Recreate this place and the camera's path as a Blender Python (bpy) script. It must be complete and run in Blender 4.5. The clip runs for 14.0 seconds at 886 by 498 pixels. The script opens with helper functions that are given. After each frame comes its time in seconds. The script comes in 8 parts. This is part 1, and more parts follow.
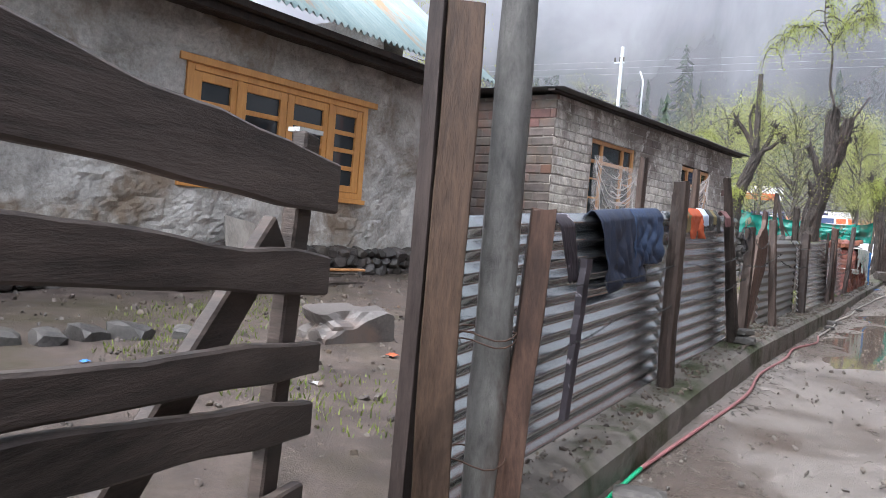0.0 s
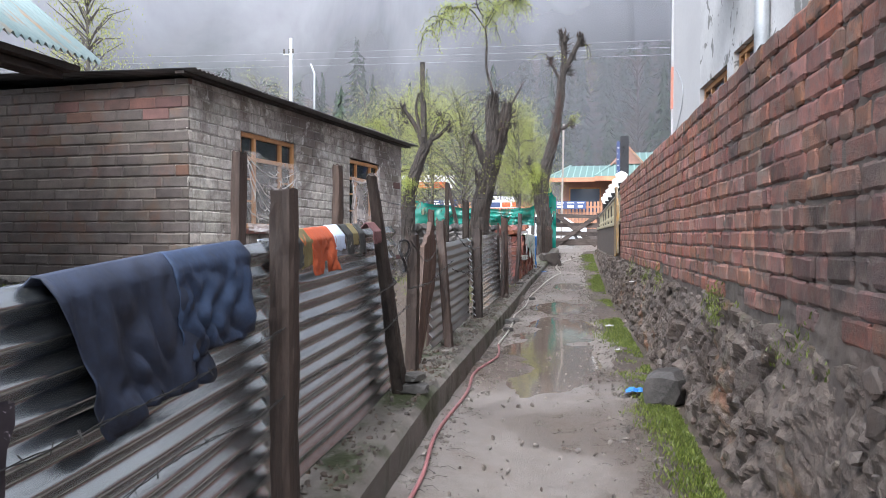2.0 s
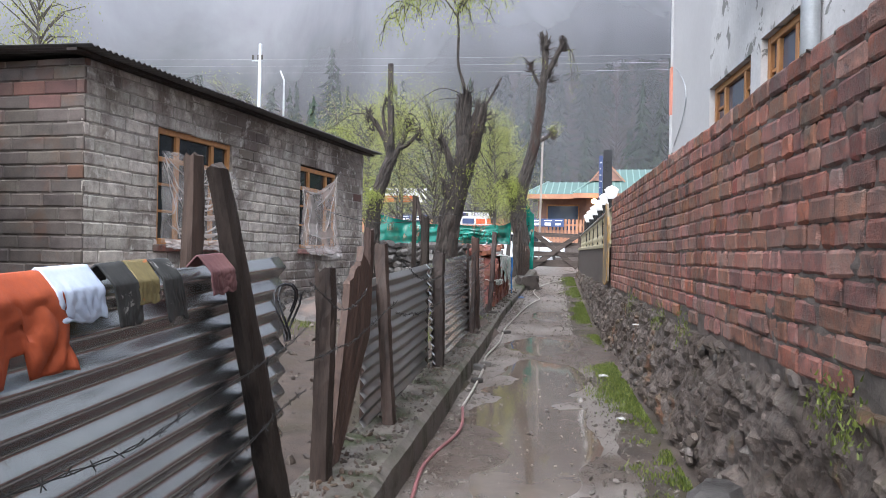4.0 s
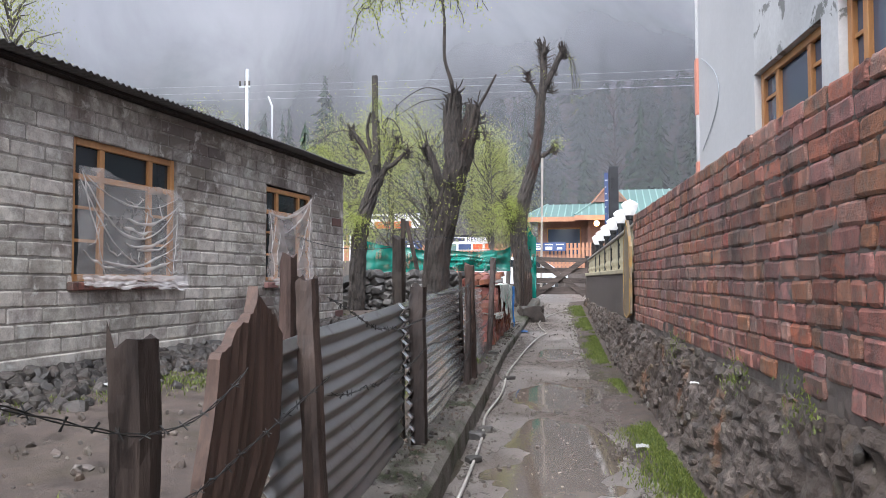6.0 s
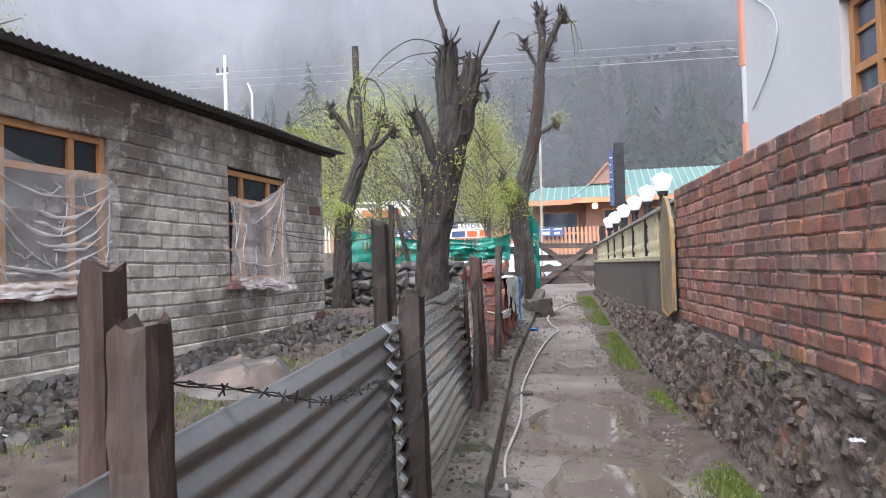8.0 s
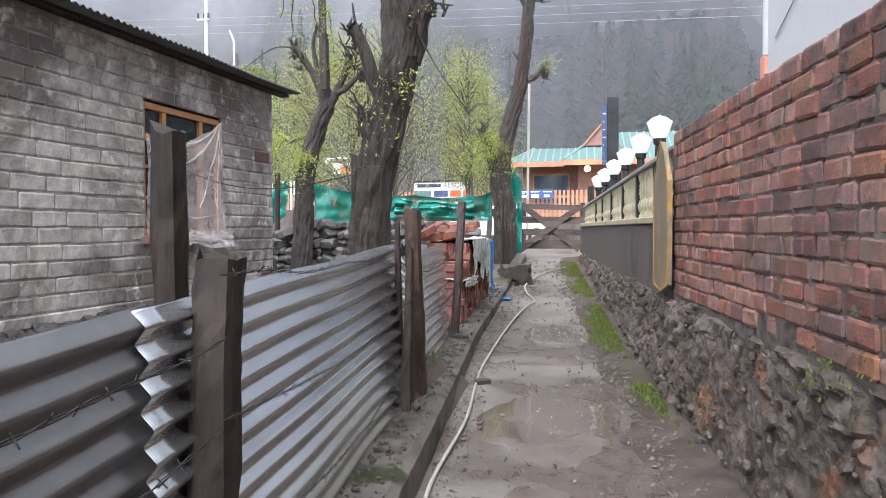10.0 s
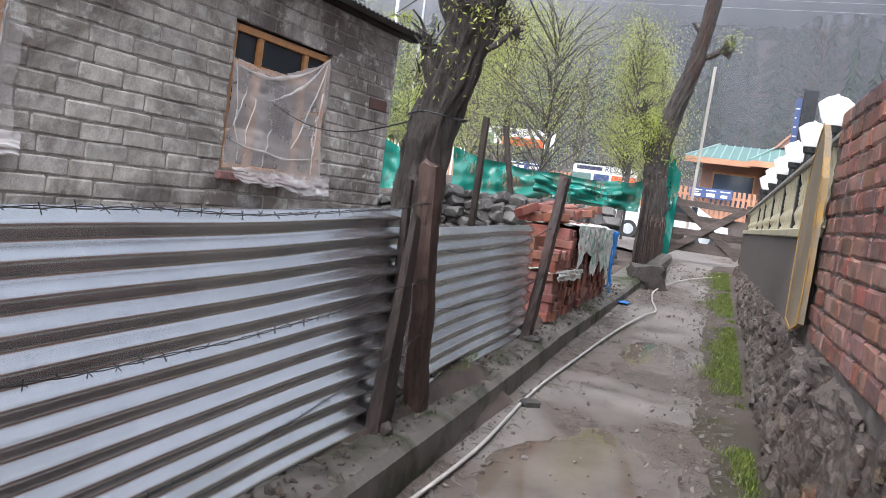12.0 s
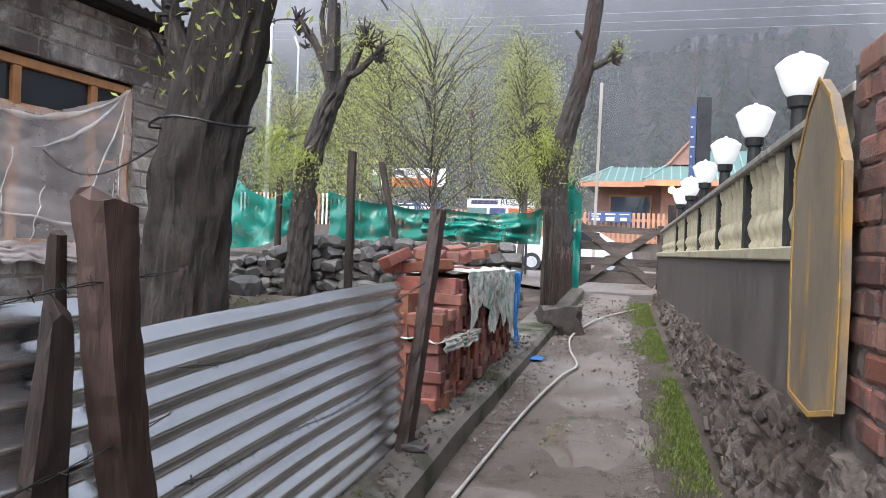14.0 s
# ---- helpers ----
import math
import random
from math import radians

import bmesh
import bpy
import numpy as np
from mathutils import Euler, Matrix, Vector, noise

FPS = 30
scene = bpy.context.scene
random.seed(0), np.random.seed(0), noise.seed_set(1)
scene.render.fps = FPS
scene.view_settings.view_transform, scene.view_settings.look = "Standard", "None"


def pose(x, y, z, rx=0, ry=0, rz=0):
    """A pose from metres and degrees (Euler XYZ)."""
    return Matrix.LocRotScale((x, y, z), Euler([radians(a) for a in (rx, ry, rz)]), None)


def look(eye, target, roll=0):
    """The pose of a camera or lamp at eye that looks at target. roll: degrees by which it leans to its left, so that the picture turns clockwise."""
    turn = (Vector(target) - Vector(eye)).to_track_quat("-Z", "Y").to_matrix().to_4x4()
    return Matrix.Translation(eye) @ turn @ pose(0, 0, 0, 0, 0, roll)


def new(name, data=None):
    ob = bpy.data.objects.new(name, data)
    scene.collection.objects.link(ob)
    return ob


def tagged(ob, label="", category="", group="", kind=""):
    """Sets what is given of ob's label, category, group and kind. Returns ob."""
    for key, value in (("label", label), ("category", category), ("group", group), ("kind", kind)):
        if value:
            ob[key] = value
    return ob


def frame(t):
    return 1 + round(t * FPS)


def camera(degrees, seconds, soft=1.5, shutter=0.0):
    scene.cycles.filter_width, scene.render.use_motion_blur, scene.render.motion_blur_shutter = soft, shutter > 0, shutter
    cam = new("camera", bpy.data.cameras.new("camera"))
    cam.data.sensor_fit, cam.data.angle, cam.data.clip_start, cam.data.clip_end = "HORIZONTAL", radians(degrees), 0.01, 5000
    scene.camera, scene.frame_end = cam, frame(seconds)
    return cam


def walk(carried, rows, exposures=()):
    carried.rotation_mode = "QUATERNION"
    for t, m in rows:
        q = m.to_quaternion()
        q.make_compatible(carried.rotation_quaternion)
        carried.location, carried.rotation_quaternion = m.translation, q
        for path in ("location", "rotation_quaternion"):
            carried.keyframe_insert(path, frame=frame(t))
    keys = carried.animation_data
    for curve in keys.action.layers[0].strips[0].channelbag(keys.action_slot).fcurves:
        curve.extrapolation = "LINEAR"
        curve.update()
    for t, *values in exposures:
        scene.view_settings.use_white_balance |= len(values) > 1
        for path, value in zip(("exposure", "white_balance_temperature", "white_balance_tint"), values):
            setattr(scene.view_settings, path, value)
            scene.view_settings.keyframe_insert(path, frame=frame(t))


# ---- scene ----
cam = camera(59.9, 14.0, soft=0.7)
METRES, EYE, TILT, LEAN, TURN = 12.0, 1.6, 3.4, -2.44, 35.6
ROWS = [
    (0.0, 0.0, 0.0, 0.0, 0.2, -5.01, -2.33),
    (0.5, 0.0039, 0.0339, 0.0121, -7.5, -4.64, -0.63),
    (1.0, 0.0309, 0.0703, 0.0143, -16.28, -3.35, 0.56),
    (1.5, 0.048, 0.1074, 0.0098, -19.77, -2.98, 0.18),
    (2.0, 0.0678, 0.1422, 0.0063, -22.7, -5.03, 0.74),
    (2.5, 0.0879, 0.1696, 0.0058, -26.92, -5.69, 0.93),
    (3.0, 0.1029, 0.2066, 0.0068, -27.46, -5.58, -0.62),
    (3.5, 0.1255, 0.2424, 0.0058, -25.47, -4.42, 1.14),
    (4.0, 0.1415, 0.2763, 0.0027, -24.47, -3.91, -0.37),
    (6.5, 0.2245, 0.4406, -0.0049, -24.68, -1.74, 1.07),
    (7.0, 0.2353, 0.4774, -0.005, -25.0, -2.11, 0.85),
    (7.5, 0.2528, 0.5095, -0.007, -25.58, -2.31, 3.29),
    (8.0, 0.2643, 0.5326, -0.0085, -25.4, -2.8, 2.48),
    (8.5, 0.2757, 0.5617, -0.0114, -25.76, -3.44, 0.92),
    (9.0, 0.2957, 0.5886, -0.0151, -26.46, -3.66, 0.78),
    (11.5, 0.417, 0.668, -0.0294, -18.32, -8.87, -2.08),
    (12.0, 0.4374, 0.695, -0.0302, -12.17, -7.92, -6.29),
    (12.5, 0.4517, 0.7314, -0.0346, -10.93, -8.0, -8.65),
    (13.0, 0.4694, 0.7594, -0.0356, -12.4, -5.63, 0.76),
    (13.5, 0.4867, 0.7956, -0.0366, -15.91, -4.5, 0.02),
    (14.0, 0.5041, 0.8294, -0.0374, -19.68, -4.03, -0.89),
]
EXPOSURES = [(t, e, 6000, 10) for t, e in ((0.0, 1.75), (0.5, 1.68), (1.0, 1.55), (1.5, 1.62), (2.0, 1.70), (2.5, 1.95), (3.0, 1.85), (4.0, 1.45), (6.5, 1.47), (9.0, 1.7), (11.5, 1.68), (12.0, 1.58), (12.5, 1.58), (13.0, 1.78), (13.5, 1.72), (14.0, 1.5))]
walk(cam, [(t, pose(0, 0, EYE, TILT, LEAN, TURN) @ pose(METRES * x, METRES * y, METRES * z, 90 + pitch, roll, yaw)) for t, x, y, z, yaw, pitch, roll in ROWS], EXPOSURES)

# ---- world and light: an overcast, rainy afternoon ----
world = bpy.data.worlds.new("overcast_sky")
scene.world = world
world.use_nodes = True
wn, wl = world.node_tree.nodes, world.node_tree.links
wn.clear()
sky = wn.new("ShaderNodeTexSky")
sky.sky_type, sky.sun_disc = "NISHITA", False
sky.sun_elevation, sky.sun_rotation = radians(55), radians(200)
sky.air_density, sky.dust_density, sky.ozone_density = 1.0, 4.0, 1.0
grey = wn.new("ShaderNodeHueSaturation")
grey.inputs["Saturation"].default_value = 0.45
back = wn.new("ShaderNodeBackground")
back.inputs["Strength"].default_value = 0.15
wout = wn.new("ShaderNodeOutputWorld")
wl.new(sky.outputs[0], grey.inputs["Color"])
wl.new(grey.outputs[0], back.inputs["Color"])
wl.new(back.outputs[0], wout.inputs["Surface"])
sun = new("sun", bpy.data.lights.new("sun", "SUN"))
sun.data.energy, sun.data.angle, sun.data.color = 1.2, radians(40), (1.0, 0.98, 0.95)
sun.matrix_world = look((6, -14, 30), (0, 6, 0))

# ---- helpers of the place ----
rnd = random.Random(7)


def nz(x, y, z=0.0, s=1.0):
    return noise.noise(Vector((x * s, y * s, z * s)))


def node_mat(name):
    m = bpy.data.materials.new(name)
    m.use_nodes = True
    nt = m.node_tree
    return m, nt, nt.nodes["Principled BSDF"]


def ramp(nt, fac, stops):
    r = nt.nodes.new("ShaderNodeValToRGB")
    els = r.color_ramp.elements
    while len(els) < len(stops):
        els.new(0.5)
    for e, (p, c) in zip(els, stops):
        e.position, e.color = p, (*c, 1)
    nt.links.new(fac, r.inputs["Fac"])
    return r.outputs["Color"]


def noise_tex(nt, vec, scale, detail=4, rough=0.6, dist=0.0):
    n = nt.nodes.new("ShaderNodeTexNoise")
    n.inputs["Scale"].default_value, n.inputs["Detail"].default_value = scale, detail
    n.inputs["Roughness"].default_value, n.inputs["Distortion"].default_value = rough, dist
    if vec is not None:
        nt.links.new(vec, n.inputs["Vector"])
    return n.outputs["Fac"]


def coords(nt, scale=(1, 1, 1)):
    t = nt.nodes.new("ShaderNodeNewGeometry")
    mp = nt.nodes.new("ShaderNodeMapping")
    mp.inputs["Scale"].default_value = scale
    nt.links.new(t.outputs["Position"], mp.inputs["Vector"])
    return mp.outputs["Vector"]


def mix(nt, a, b, fac, mode="MIX"):
    m = nt.nodes.new("ShaderNodeMix")
    m.data_type, m.blend_type = "RGBA", mode
    for sock, v in ((m.inputs[0], fac), (m.inputs[6], a), (m.inputs[7], b)):
        if isinstance(v, (int, float)):
            sock.default_value = v
        elif isinstance(v, tuple):
            sock.default_value = (*v, 1)
        else:
            nt.links.new(v, sock)
    return m.outputs[2]


def math_node(nt, op, a, b=0.0):
    m = nt.nodes.new("ShaderNodeMath")
    m.operation = op
    for sock, v in zip(m.inputs, (a, b)):
        if isinstance(v, (int, float)):
            sock.default_value = v
        else:
            nt.links.new(v, sock)
    return m.outputs[0]


def bump(nt, p, height, strength=0.4, distance=0.01):
    b = nt.nodes.new("ShaderNodeBump")
    b.inputs["Strength"].default_value, b.inputs["Distance"].default_value = strength, distance
    nt.links.new(height, b.inputs["Height"])
    nt.links.new(b.outputs[0], p.inputs["Normal"])


def surface(name, dark, light, scale=3.0, fine=40.0, rough=(0.6, 0.9), bumpy=0.4, depth=0.01, metal=0.0, stretch=(1, 1, 1),
            stain=None, stain_scale=1.0, stain_at=(0.5, 0.65), vary=0.0, island=False, spec=0.5, stains=()):
    """Two scales of variation between dark and light, an optional stain colour, relief, and per-piece variation."""
    m, nt, p = node_mat(name)
    v = coords(nt, stretch)
    big, small = noise_tex(nt, v, scale, 5), noise_tex(nt, v, fine, 6, 0.75)
    f = math_node(nt, "ADD", math_node(nt, "MULTIPLY", big, 0.58), math_node(nt, "MULTIPLY", small, 0.42))
    col = ramp(nt, f, [(0.36, dark), (0.64, light)])
    for colour, sc, lo, hi in stains:
        s = noise_tex(nt, v, sc, 7, 0.7, 0.5)
        col = mix(nt, col, colour, ramp(nt, s, [(lo, (0, 0, 0)), (hi, (1, 1, 1))]))
    if stain:
        s = noise_tex(nt, v, stain_scale, 6, 0.65, 0.4)
        col = mix(nt, col, stain, ramp(nt, s, [(stain_at[0], (0, 0, 0)), (stain_at[1], (1, 1, 1))]))
    if vary:
        o = nt.nodes.new("ShaderNodeNewGeometry" if island else "ShaderNodeObjectInfo")
        r = o.outputs["Random Per Island" if island else "Random"]
        hs = nt.nodes.new("ShaderNodeHueSaturation")
        nt.links.new(col, hs.inputs["Color"])
        nt.links.new(math_node(nt, "ADD", math_node(nt, "MULTIPLY", r, 2 * vary), 1 - vary), hs.inputs["Value"])
        nt.links.new(math_node(nt, "ADD", math_node(nt, "MULTIPLY", math_node(nt, "FRACT", math_node(nt, "MULTIPLY", r, 7.3)), vary), 1 - vary / 2), hs.inputs["Saturation"])
        nt.links.new(math_node(nt, "ADD", math_node(nt, "MULTIPLY", math_node(nt, "FRACT", math_node(nt, "MULTIPLY", r, 3.7)), 0.03), 0.485), hs.inputs["Hue"])
        col = hs.outputs[0]
    nt.links.new(col, p.inputs["Base Color"])
    rr = nt.nodes.new("ShaderNodeMapRange")
    rr.inputs["To Min"].default_value, rr.inputs["To Max"].default_value = rough
    rr.inputs["From Min"].default_value, rr.inputs["From Max"].default_value = 0.35, 0.65
    nt.links.new(f, rr.inputs["Value"])
    nt.links.new(rr.outputs[0], p.inputs["Roughness"])
    p.inputs["Metallic"].default_value = metal
    p.inputs["Specular IOR Level"].default_value = spec
    if bumpy:
        bump(nt, p, f, bumpy, depth)
    return m


def part(name, bm, material, parent=None, label="", smooth=False):
    """A bmesh, or (verts, faces), as one mesh object under a thing or part."""
    me = bpy.data.meshes.new(name)
    if isinstance(bm, tuple):
        me.from_pydata([tuple(v) for v in bm[0]], [], bm[1])
    else:
        bm.to_mesh(me)
        bm.free()
    if material:
        me.materials.append(material)
    if smooth:
        me.polygons.foreach_set("use_smooth", [True] * len(me.polygons))
    ob = new(name, me)
    if parent:
        ob.parent = parent
    if label:
        ob["label"] = label
    return ob


def thing(name, label, category, group="", kind="", at=None):
    ob = new(name)
    ob.empty_display_size = 0.2
    if at:
        ob.matrix_basis = at
    return tagged(ob, label, category, group, kind)


def box(bm, x0, x1, y0, y1, z0, z1, bev=0.0):
    ret = bmesh.ops.create_cube(bm, size=1.0, matrix=Matrix.Translation(((x0 + x1) / 2, (y0 + y1) / 2, (z0 + z1) / 2)) @ Matrix.Diagonal((x1 - x0, y1 - y0, z1 - z0, 1)))
    if bev:
        es = list({e for v in ret["verts"] for e in v.link_edges})
        bmesh.ops.bevel(bm, geom=es, offset=bev, segments=1, affect="EDGES")
    return bm


def boxes(*rows, bev=0.0):
    bm = bmesh.new()
    for r in rows:
        box(bm, *r, bev=bev)
    return bm


def beam(bm, a, b, w, d, up=(0, 0, 1), bev=0.004):
    """A squared timber from a to b."""
    a, b = Vector(a), Vector(b)
    z = (b - a).normalized()
    x = z.cross(Vector(up))
    if x.length < 1e-3:
        x = Vector((1, 0, 0))
    x.normalize()
    y = z.cross(x)
    m = Matrix((x, y, z)).transposed().to_4x4()
    m.translation = (a + b) / 2
    ret = bmesh.ops.create_cube(bm, size=1.0, matrix=m @ Matrix.Diagonal((w, d, (b - a).length, 1)))
    if bev:
        bmesh.ops.bevel(bm, geom=list({e for v in ret["verts"] for e in v.link_edges}), offset=bev, segments=1, affect="EDGES")
    return bm


def tube(verts, faces, path, radii, sides=8, rough=0.0, seed=0.0, cap=True):
    """A bent, tapering, knobbly tube through the path's points, added to verts and faces."""
    path = [Vector(p) for p in path]
    base = len(verts)
    ref = Vector((0.31, 0.95, 0.1))
    for i, p in enumerate(path):
        d = (path[min(i + 1, len(path) - 1)] - path[max(i - 1, 0)]).normalized()
        x = d.cross(ref).normalized()
        y = d.cross(x)
        for k in range(sides):
            a = 2 * math.pi * k / sides
            r = radii[i] * (1 + rough * nz(p.x * 3 + math.cos(a) * 1.5 + seed, p.y * 3 + math.sin(a) * 1.5, p.z * 2.5, 2.2))
            if sides > 20:
                r *= 1 + 0.13 * nz(math.cos(a) * 3.5 + seed, math.sin(a) * 3.5, p.z * 2.2, 1.3) + 0.11 * nz(math.cos(a) * 9, math.sin(a) * 9 + seed, p.z * 4, 1.3)
            verts.append(p + r * (math.cos(a) * x + math.sin(a) * y))
    for i in range(len(path) - 1):
        for k in range(sides):
            q = base + i * sides
            faces.append((q + k, q + (k + 1) % sides, q + sides + (k + 1) % sides, q + sides + k))
    if cap:
        faces.append(tuple(base + (len(path) - 1) * sides + k for k in range(sides)))
        faces.append(tuple(base + k for k in reversed(range(sides))))


def wire(name, pts, r, material, label, category, group="", kind="", parent=None):
    cu = bpy.data.curves.new(name, "CURVE")
    cu.dimensions, cu.bevel_depth, cu.bevel_resolution = "3D", r, 1
    for strand in pts:
        sp = cu.splines.new("POLY")
        sp.points.add(len(strand) - 1)
        for q, p in zip(sp.points, strand):
            q.co = (*p, 1)
    cu.materials.append(material)
    ob = new(name, cu)
    if parent:
        ob.parent = parent
        return ob
    return tagged(ob, label, category, group, kind)


def interp(table, y):
    for (y0, a), (y1, b) in zip(table, table[1:]):
        if y <= y1:
            return a + (b - a) * max(0.0, (y - y0)) / (y1 - y0)
    return table[-1][1]


def rock_mesh(seed, sub=2, amp=0.35):
    """A broken stone about 1 across."""
    bm = bmesh.new()
    bmesh.ops.create_icosphere(bm, subdivisions=sub, radius=0.5)
    for v in bm.verts:
        c = v.co.copy()
        v.co *= 1 + amp * nz(c.x + seed * 3.1, c.y + seed, c.z - seed, 2.1) + 0.5 * amp * nz(c.x - seed, c.y, c.z, 5)
        for ax in range(3):
            lim = 0.36 + 0.05 * nz(seed, ax, 0, 1.7)
            v.co[ax] = max(-lim, min(lim, v.co[ax]))
    me = bpy.data.meshes.new("stone")
    bm.to_mesh(me)
    bm.free()
    return me


def brick_mesh(l, d, h, seed, wear=0.004):
    """One worn brick or block, centred on its back face at y = 0, front towards +y, with an uneven front and rounded corners."""
    r = random.Random(seed)
    vs, fs = [], []
    xs = [-l / 2, -l / 2 + 2.2 * wear, r.uniform(-0.08, 0.08) * l, l / 2 - 2.2 * wear, l / 2]
    zs = [-h / 2, -h / 2 + 2.0 * wear, h / 2 - 2.0 * wear, h / 2]
    for j, z in enumerate(zs):
        for i, x in enumerate(xs):
            ex, ez = i in (0, 4), j in (0, 3)
            k = wear * (1.6 if ex and ez else 0.0)
            px = x - math.copysign(k, x) * ex + r.uniform(-1, 1) * wear * 0.45
            pz = z - math.copysign(k, z) * ez + r.uniform(-1, 1) * wear * 0.5
            vs.append((px, d - wear * (1.3 if ex or ez else 0) + r.uniform(-1, 1) * wear * 0.35, pz))
    rim = [0, 1, 2, 3, 4, 9, 14, 19, 18, 17, 16, 15, 10, 5]
    for j in range(3):
        for i in range(4):
            q = j * 5 + i
            fs.append((q, q + 5, q + 6, q + 1))
    n = len(vs)
    vs += [(vs[k][0], 0.0, vs[k][2]) for k in rim]
    for k in range(len(rim)):
        k2 = (k + 1) % len(rim)
        fs.append((rim[k], rim[k2], n + k2, n + k))
    me = bpy.data.meshes.new("brick")
    me.from_pydata(vs, [], fs)
    return me


def join_copies(rows):
    """Verts and faces of many (mesh, matrix) pairs, for what is too many to be single parts."""
    vs, fs = [], []
    for me, m in rows:
        b = len(vs)
        vs += [m @ v.co for v in me.vertices]
        fs += [tuple(b + i for i in p.vertices) for p in me.polygons]
    return vs, fs


# ---- materials ----
def wet_lane():
    m, nt, p = node_mat("wet_concrete")
    v = coords(nt)
    big, mid, fine = noise_tex(nt, v, 0.8, 9, 0.62, 0.6), noise_tex(nt, v, 7.0, 7, 0.75), noise_tex(nt, v, 120, 4, 0.7)
    f = math_node(nt, "ADD", math_node(nt, "MULTIPLY", mid, 0.5), math_node(nt, "MULTIPLY", fine, 0.5))
    dry = ramp(nt, f, [(0.34, (0.100, 0.086, 0.078)), (0.64, (0.275, 0.245, 0.225))])
    damp = ramp(nt, big, [(0.45, (0, 0, 0)), (0.56, (1, 1, 1))])
    mud = ramp(nt, noise_tex(nt, v, 1.9, 8, 0.7, 0.3), [(0.52, (0, 0, 0)), (0.66, (1, 1, 1))])
    col = mix(nt, dry, (0.15, 0.118, 0.10), math_node(nt, "MULTIPLY", mud, 0.7))
    nt.links.new(mix(nt, col, mix(nt, col, (0.56, 0.51, 0.47), 1.0, "MULTIPLY"), damp), p.inputs["Base Color"])
    rough = math_node(nt, "SUBTRACT", math_node(nt, "ADD", math_node(nt, "MULTIPLY", f, 0.9), 0.06), math_node(nt, "MULTIPLY", damp, 0.20))
    nt.links.new(rough, p.inputs["Roughness"])
    bump(nt, p, f, 1.0, 0.018)
    return m


def puddle_water():
    m, nt, p = node_mat("muddy_puddle_water")
    v = coords(nt)
    n = noise_tex(nt, v, 2.2, 5, 0.6)
    nt.links.new(ramp(nt, n, [(0.35, (0.085, 0.066, 0.052)), (0.65, (0.135, 0.110, 0.090))]), p.inputs["Base Color"])
    p.inputs["Roughness"].default_value = 0.07
    bump(nt, p, noise_tex(nt, v, 14, 3), 0.05, 0.004)
    return m


def sheeting(name, tint, clear, crease, scale=3.0, width=0.05, lines=1.0):
    """Thin film: mostly see-through, crossed by narrow whitish fold lines."""
    m, nt, p = node_mat(name)
    v = coords(nt)
    cloud = noise_tex(nt, v, 2.2, 5, 0.6, 0.5)
    n = noise_tex(nt, v, scale * 3, 5, 0.6, 1.5)
    folds = None
    for tilt, sc, dist in ((38, 0.9, 2.2), (-48, 0.7, 2.6), (78, 1.3, 1.8)):
        mp = nt.nodes.new("ShaderNodeMapping")
        mp.inputs["Rotation"].default_value = (0, radians(tilt), 0.0)
        nt.links.new(v, mp.inputs["Vector"])
        w = nt.nodes.new("ShaderNodeTexWave")
        w.wave_type, w.bands_direction = "BANDS", "Z"
        w.inputs["Scale"].default_value = sc * lines
        w.inputs["Distortion"].default_value = dist
        w.inputs["Detail"].default_value = 3
        w.inputs["Detail Scale"].default_value = 0.7
        nt.links.new(mp.outputs[0], w.inputs["Vector"])
        one = ramp(nt, w.outputs["Fac"], [(1.0 - width * 2.2, (0, 0, 0)), (1.0, (1, 1, 1))])
        folds = one if folds is None else math_node(nt, "MAXIMUM", folds, one)
    folds = math_node(nt, "MULTIPLY", folds, ramp(nt, cloud, [(0.40, (0.15,) * 3), (0.62, (1, 1, 1))]))
    haze = math_node(nt, "MULTIPLY", ramp(nt, cloud, [(0.35, (0.75,) * 3), (0.68, (1.2,) * 3)]), clear)
    f = math_node(nt, "MINIMUM", math_node(nt, "ADD", haze, math_node(nt, "MULTIPLY", folds, crease)), 0.97)
    p.inputs["Base Color"].default_value = (*tint, 1)
    p.inputs["Roughness"].default_value = 0.16
    bump(nt, p, math_node(nt, "ADD", math_node(nt, "MULTIPLY", n, 0.5), folds), 0.2, 0.012)
    tr = nt.nodes.new("ShaderNodeBsdfTransparent")
    mx = nt.nodes.new("ShaderNodeMixShader")
    out = nt.nodes["Material Output"]
    nt.links.new(f, mx.inputs[0])
    nt.links.new(tr.outputs[0], mx.inputs[1])
    nt.links.new(p.outputs[0], mx.inputs[2])
    nt.links.new(mx.outputs[0], out.inputs["Surface"])
    return m


def glass(name, tint=(0.02, 0.025, 0.03)):
    m, nt, p = node_mat(name)
    p.inputs["Base Color"].default_value = (*tint, 1)
    p.inputs["Roughness"].default_value = 0.04
    v = coords(nt)
    bump(nt, p, noise_tex(nt, v, 4, 2), 0.05, 0.01)
    return m


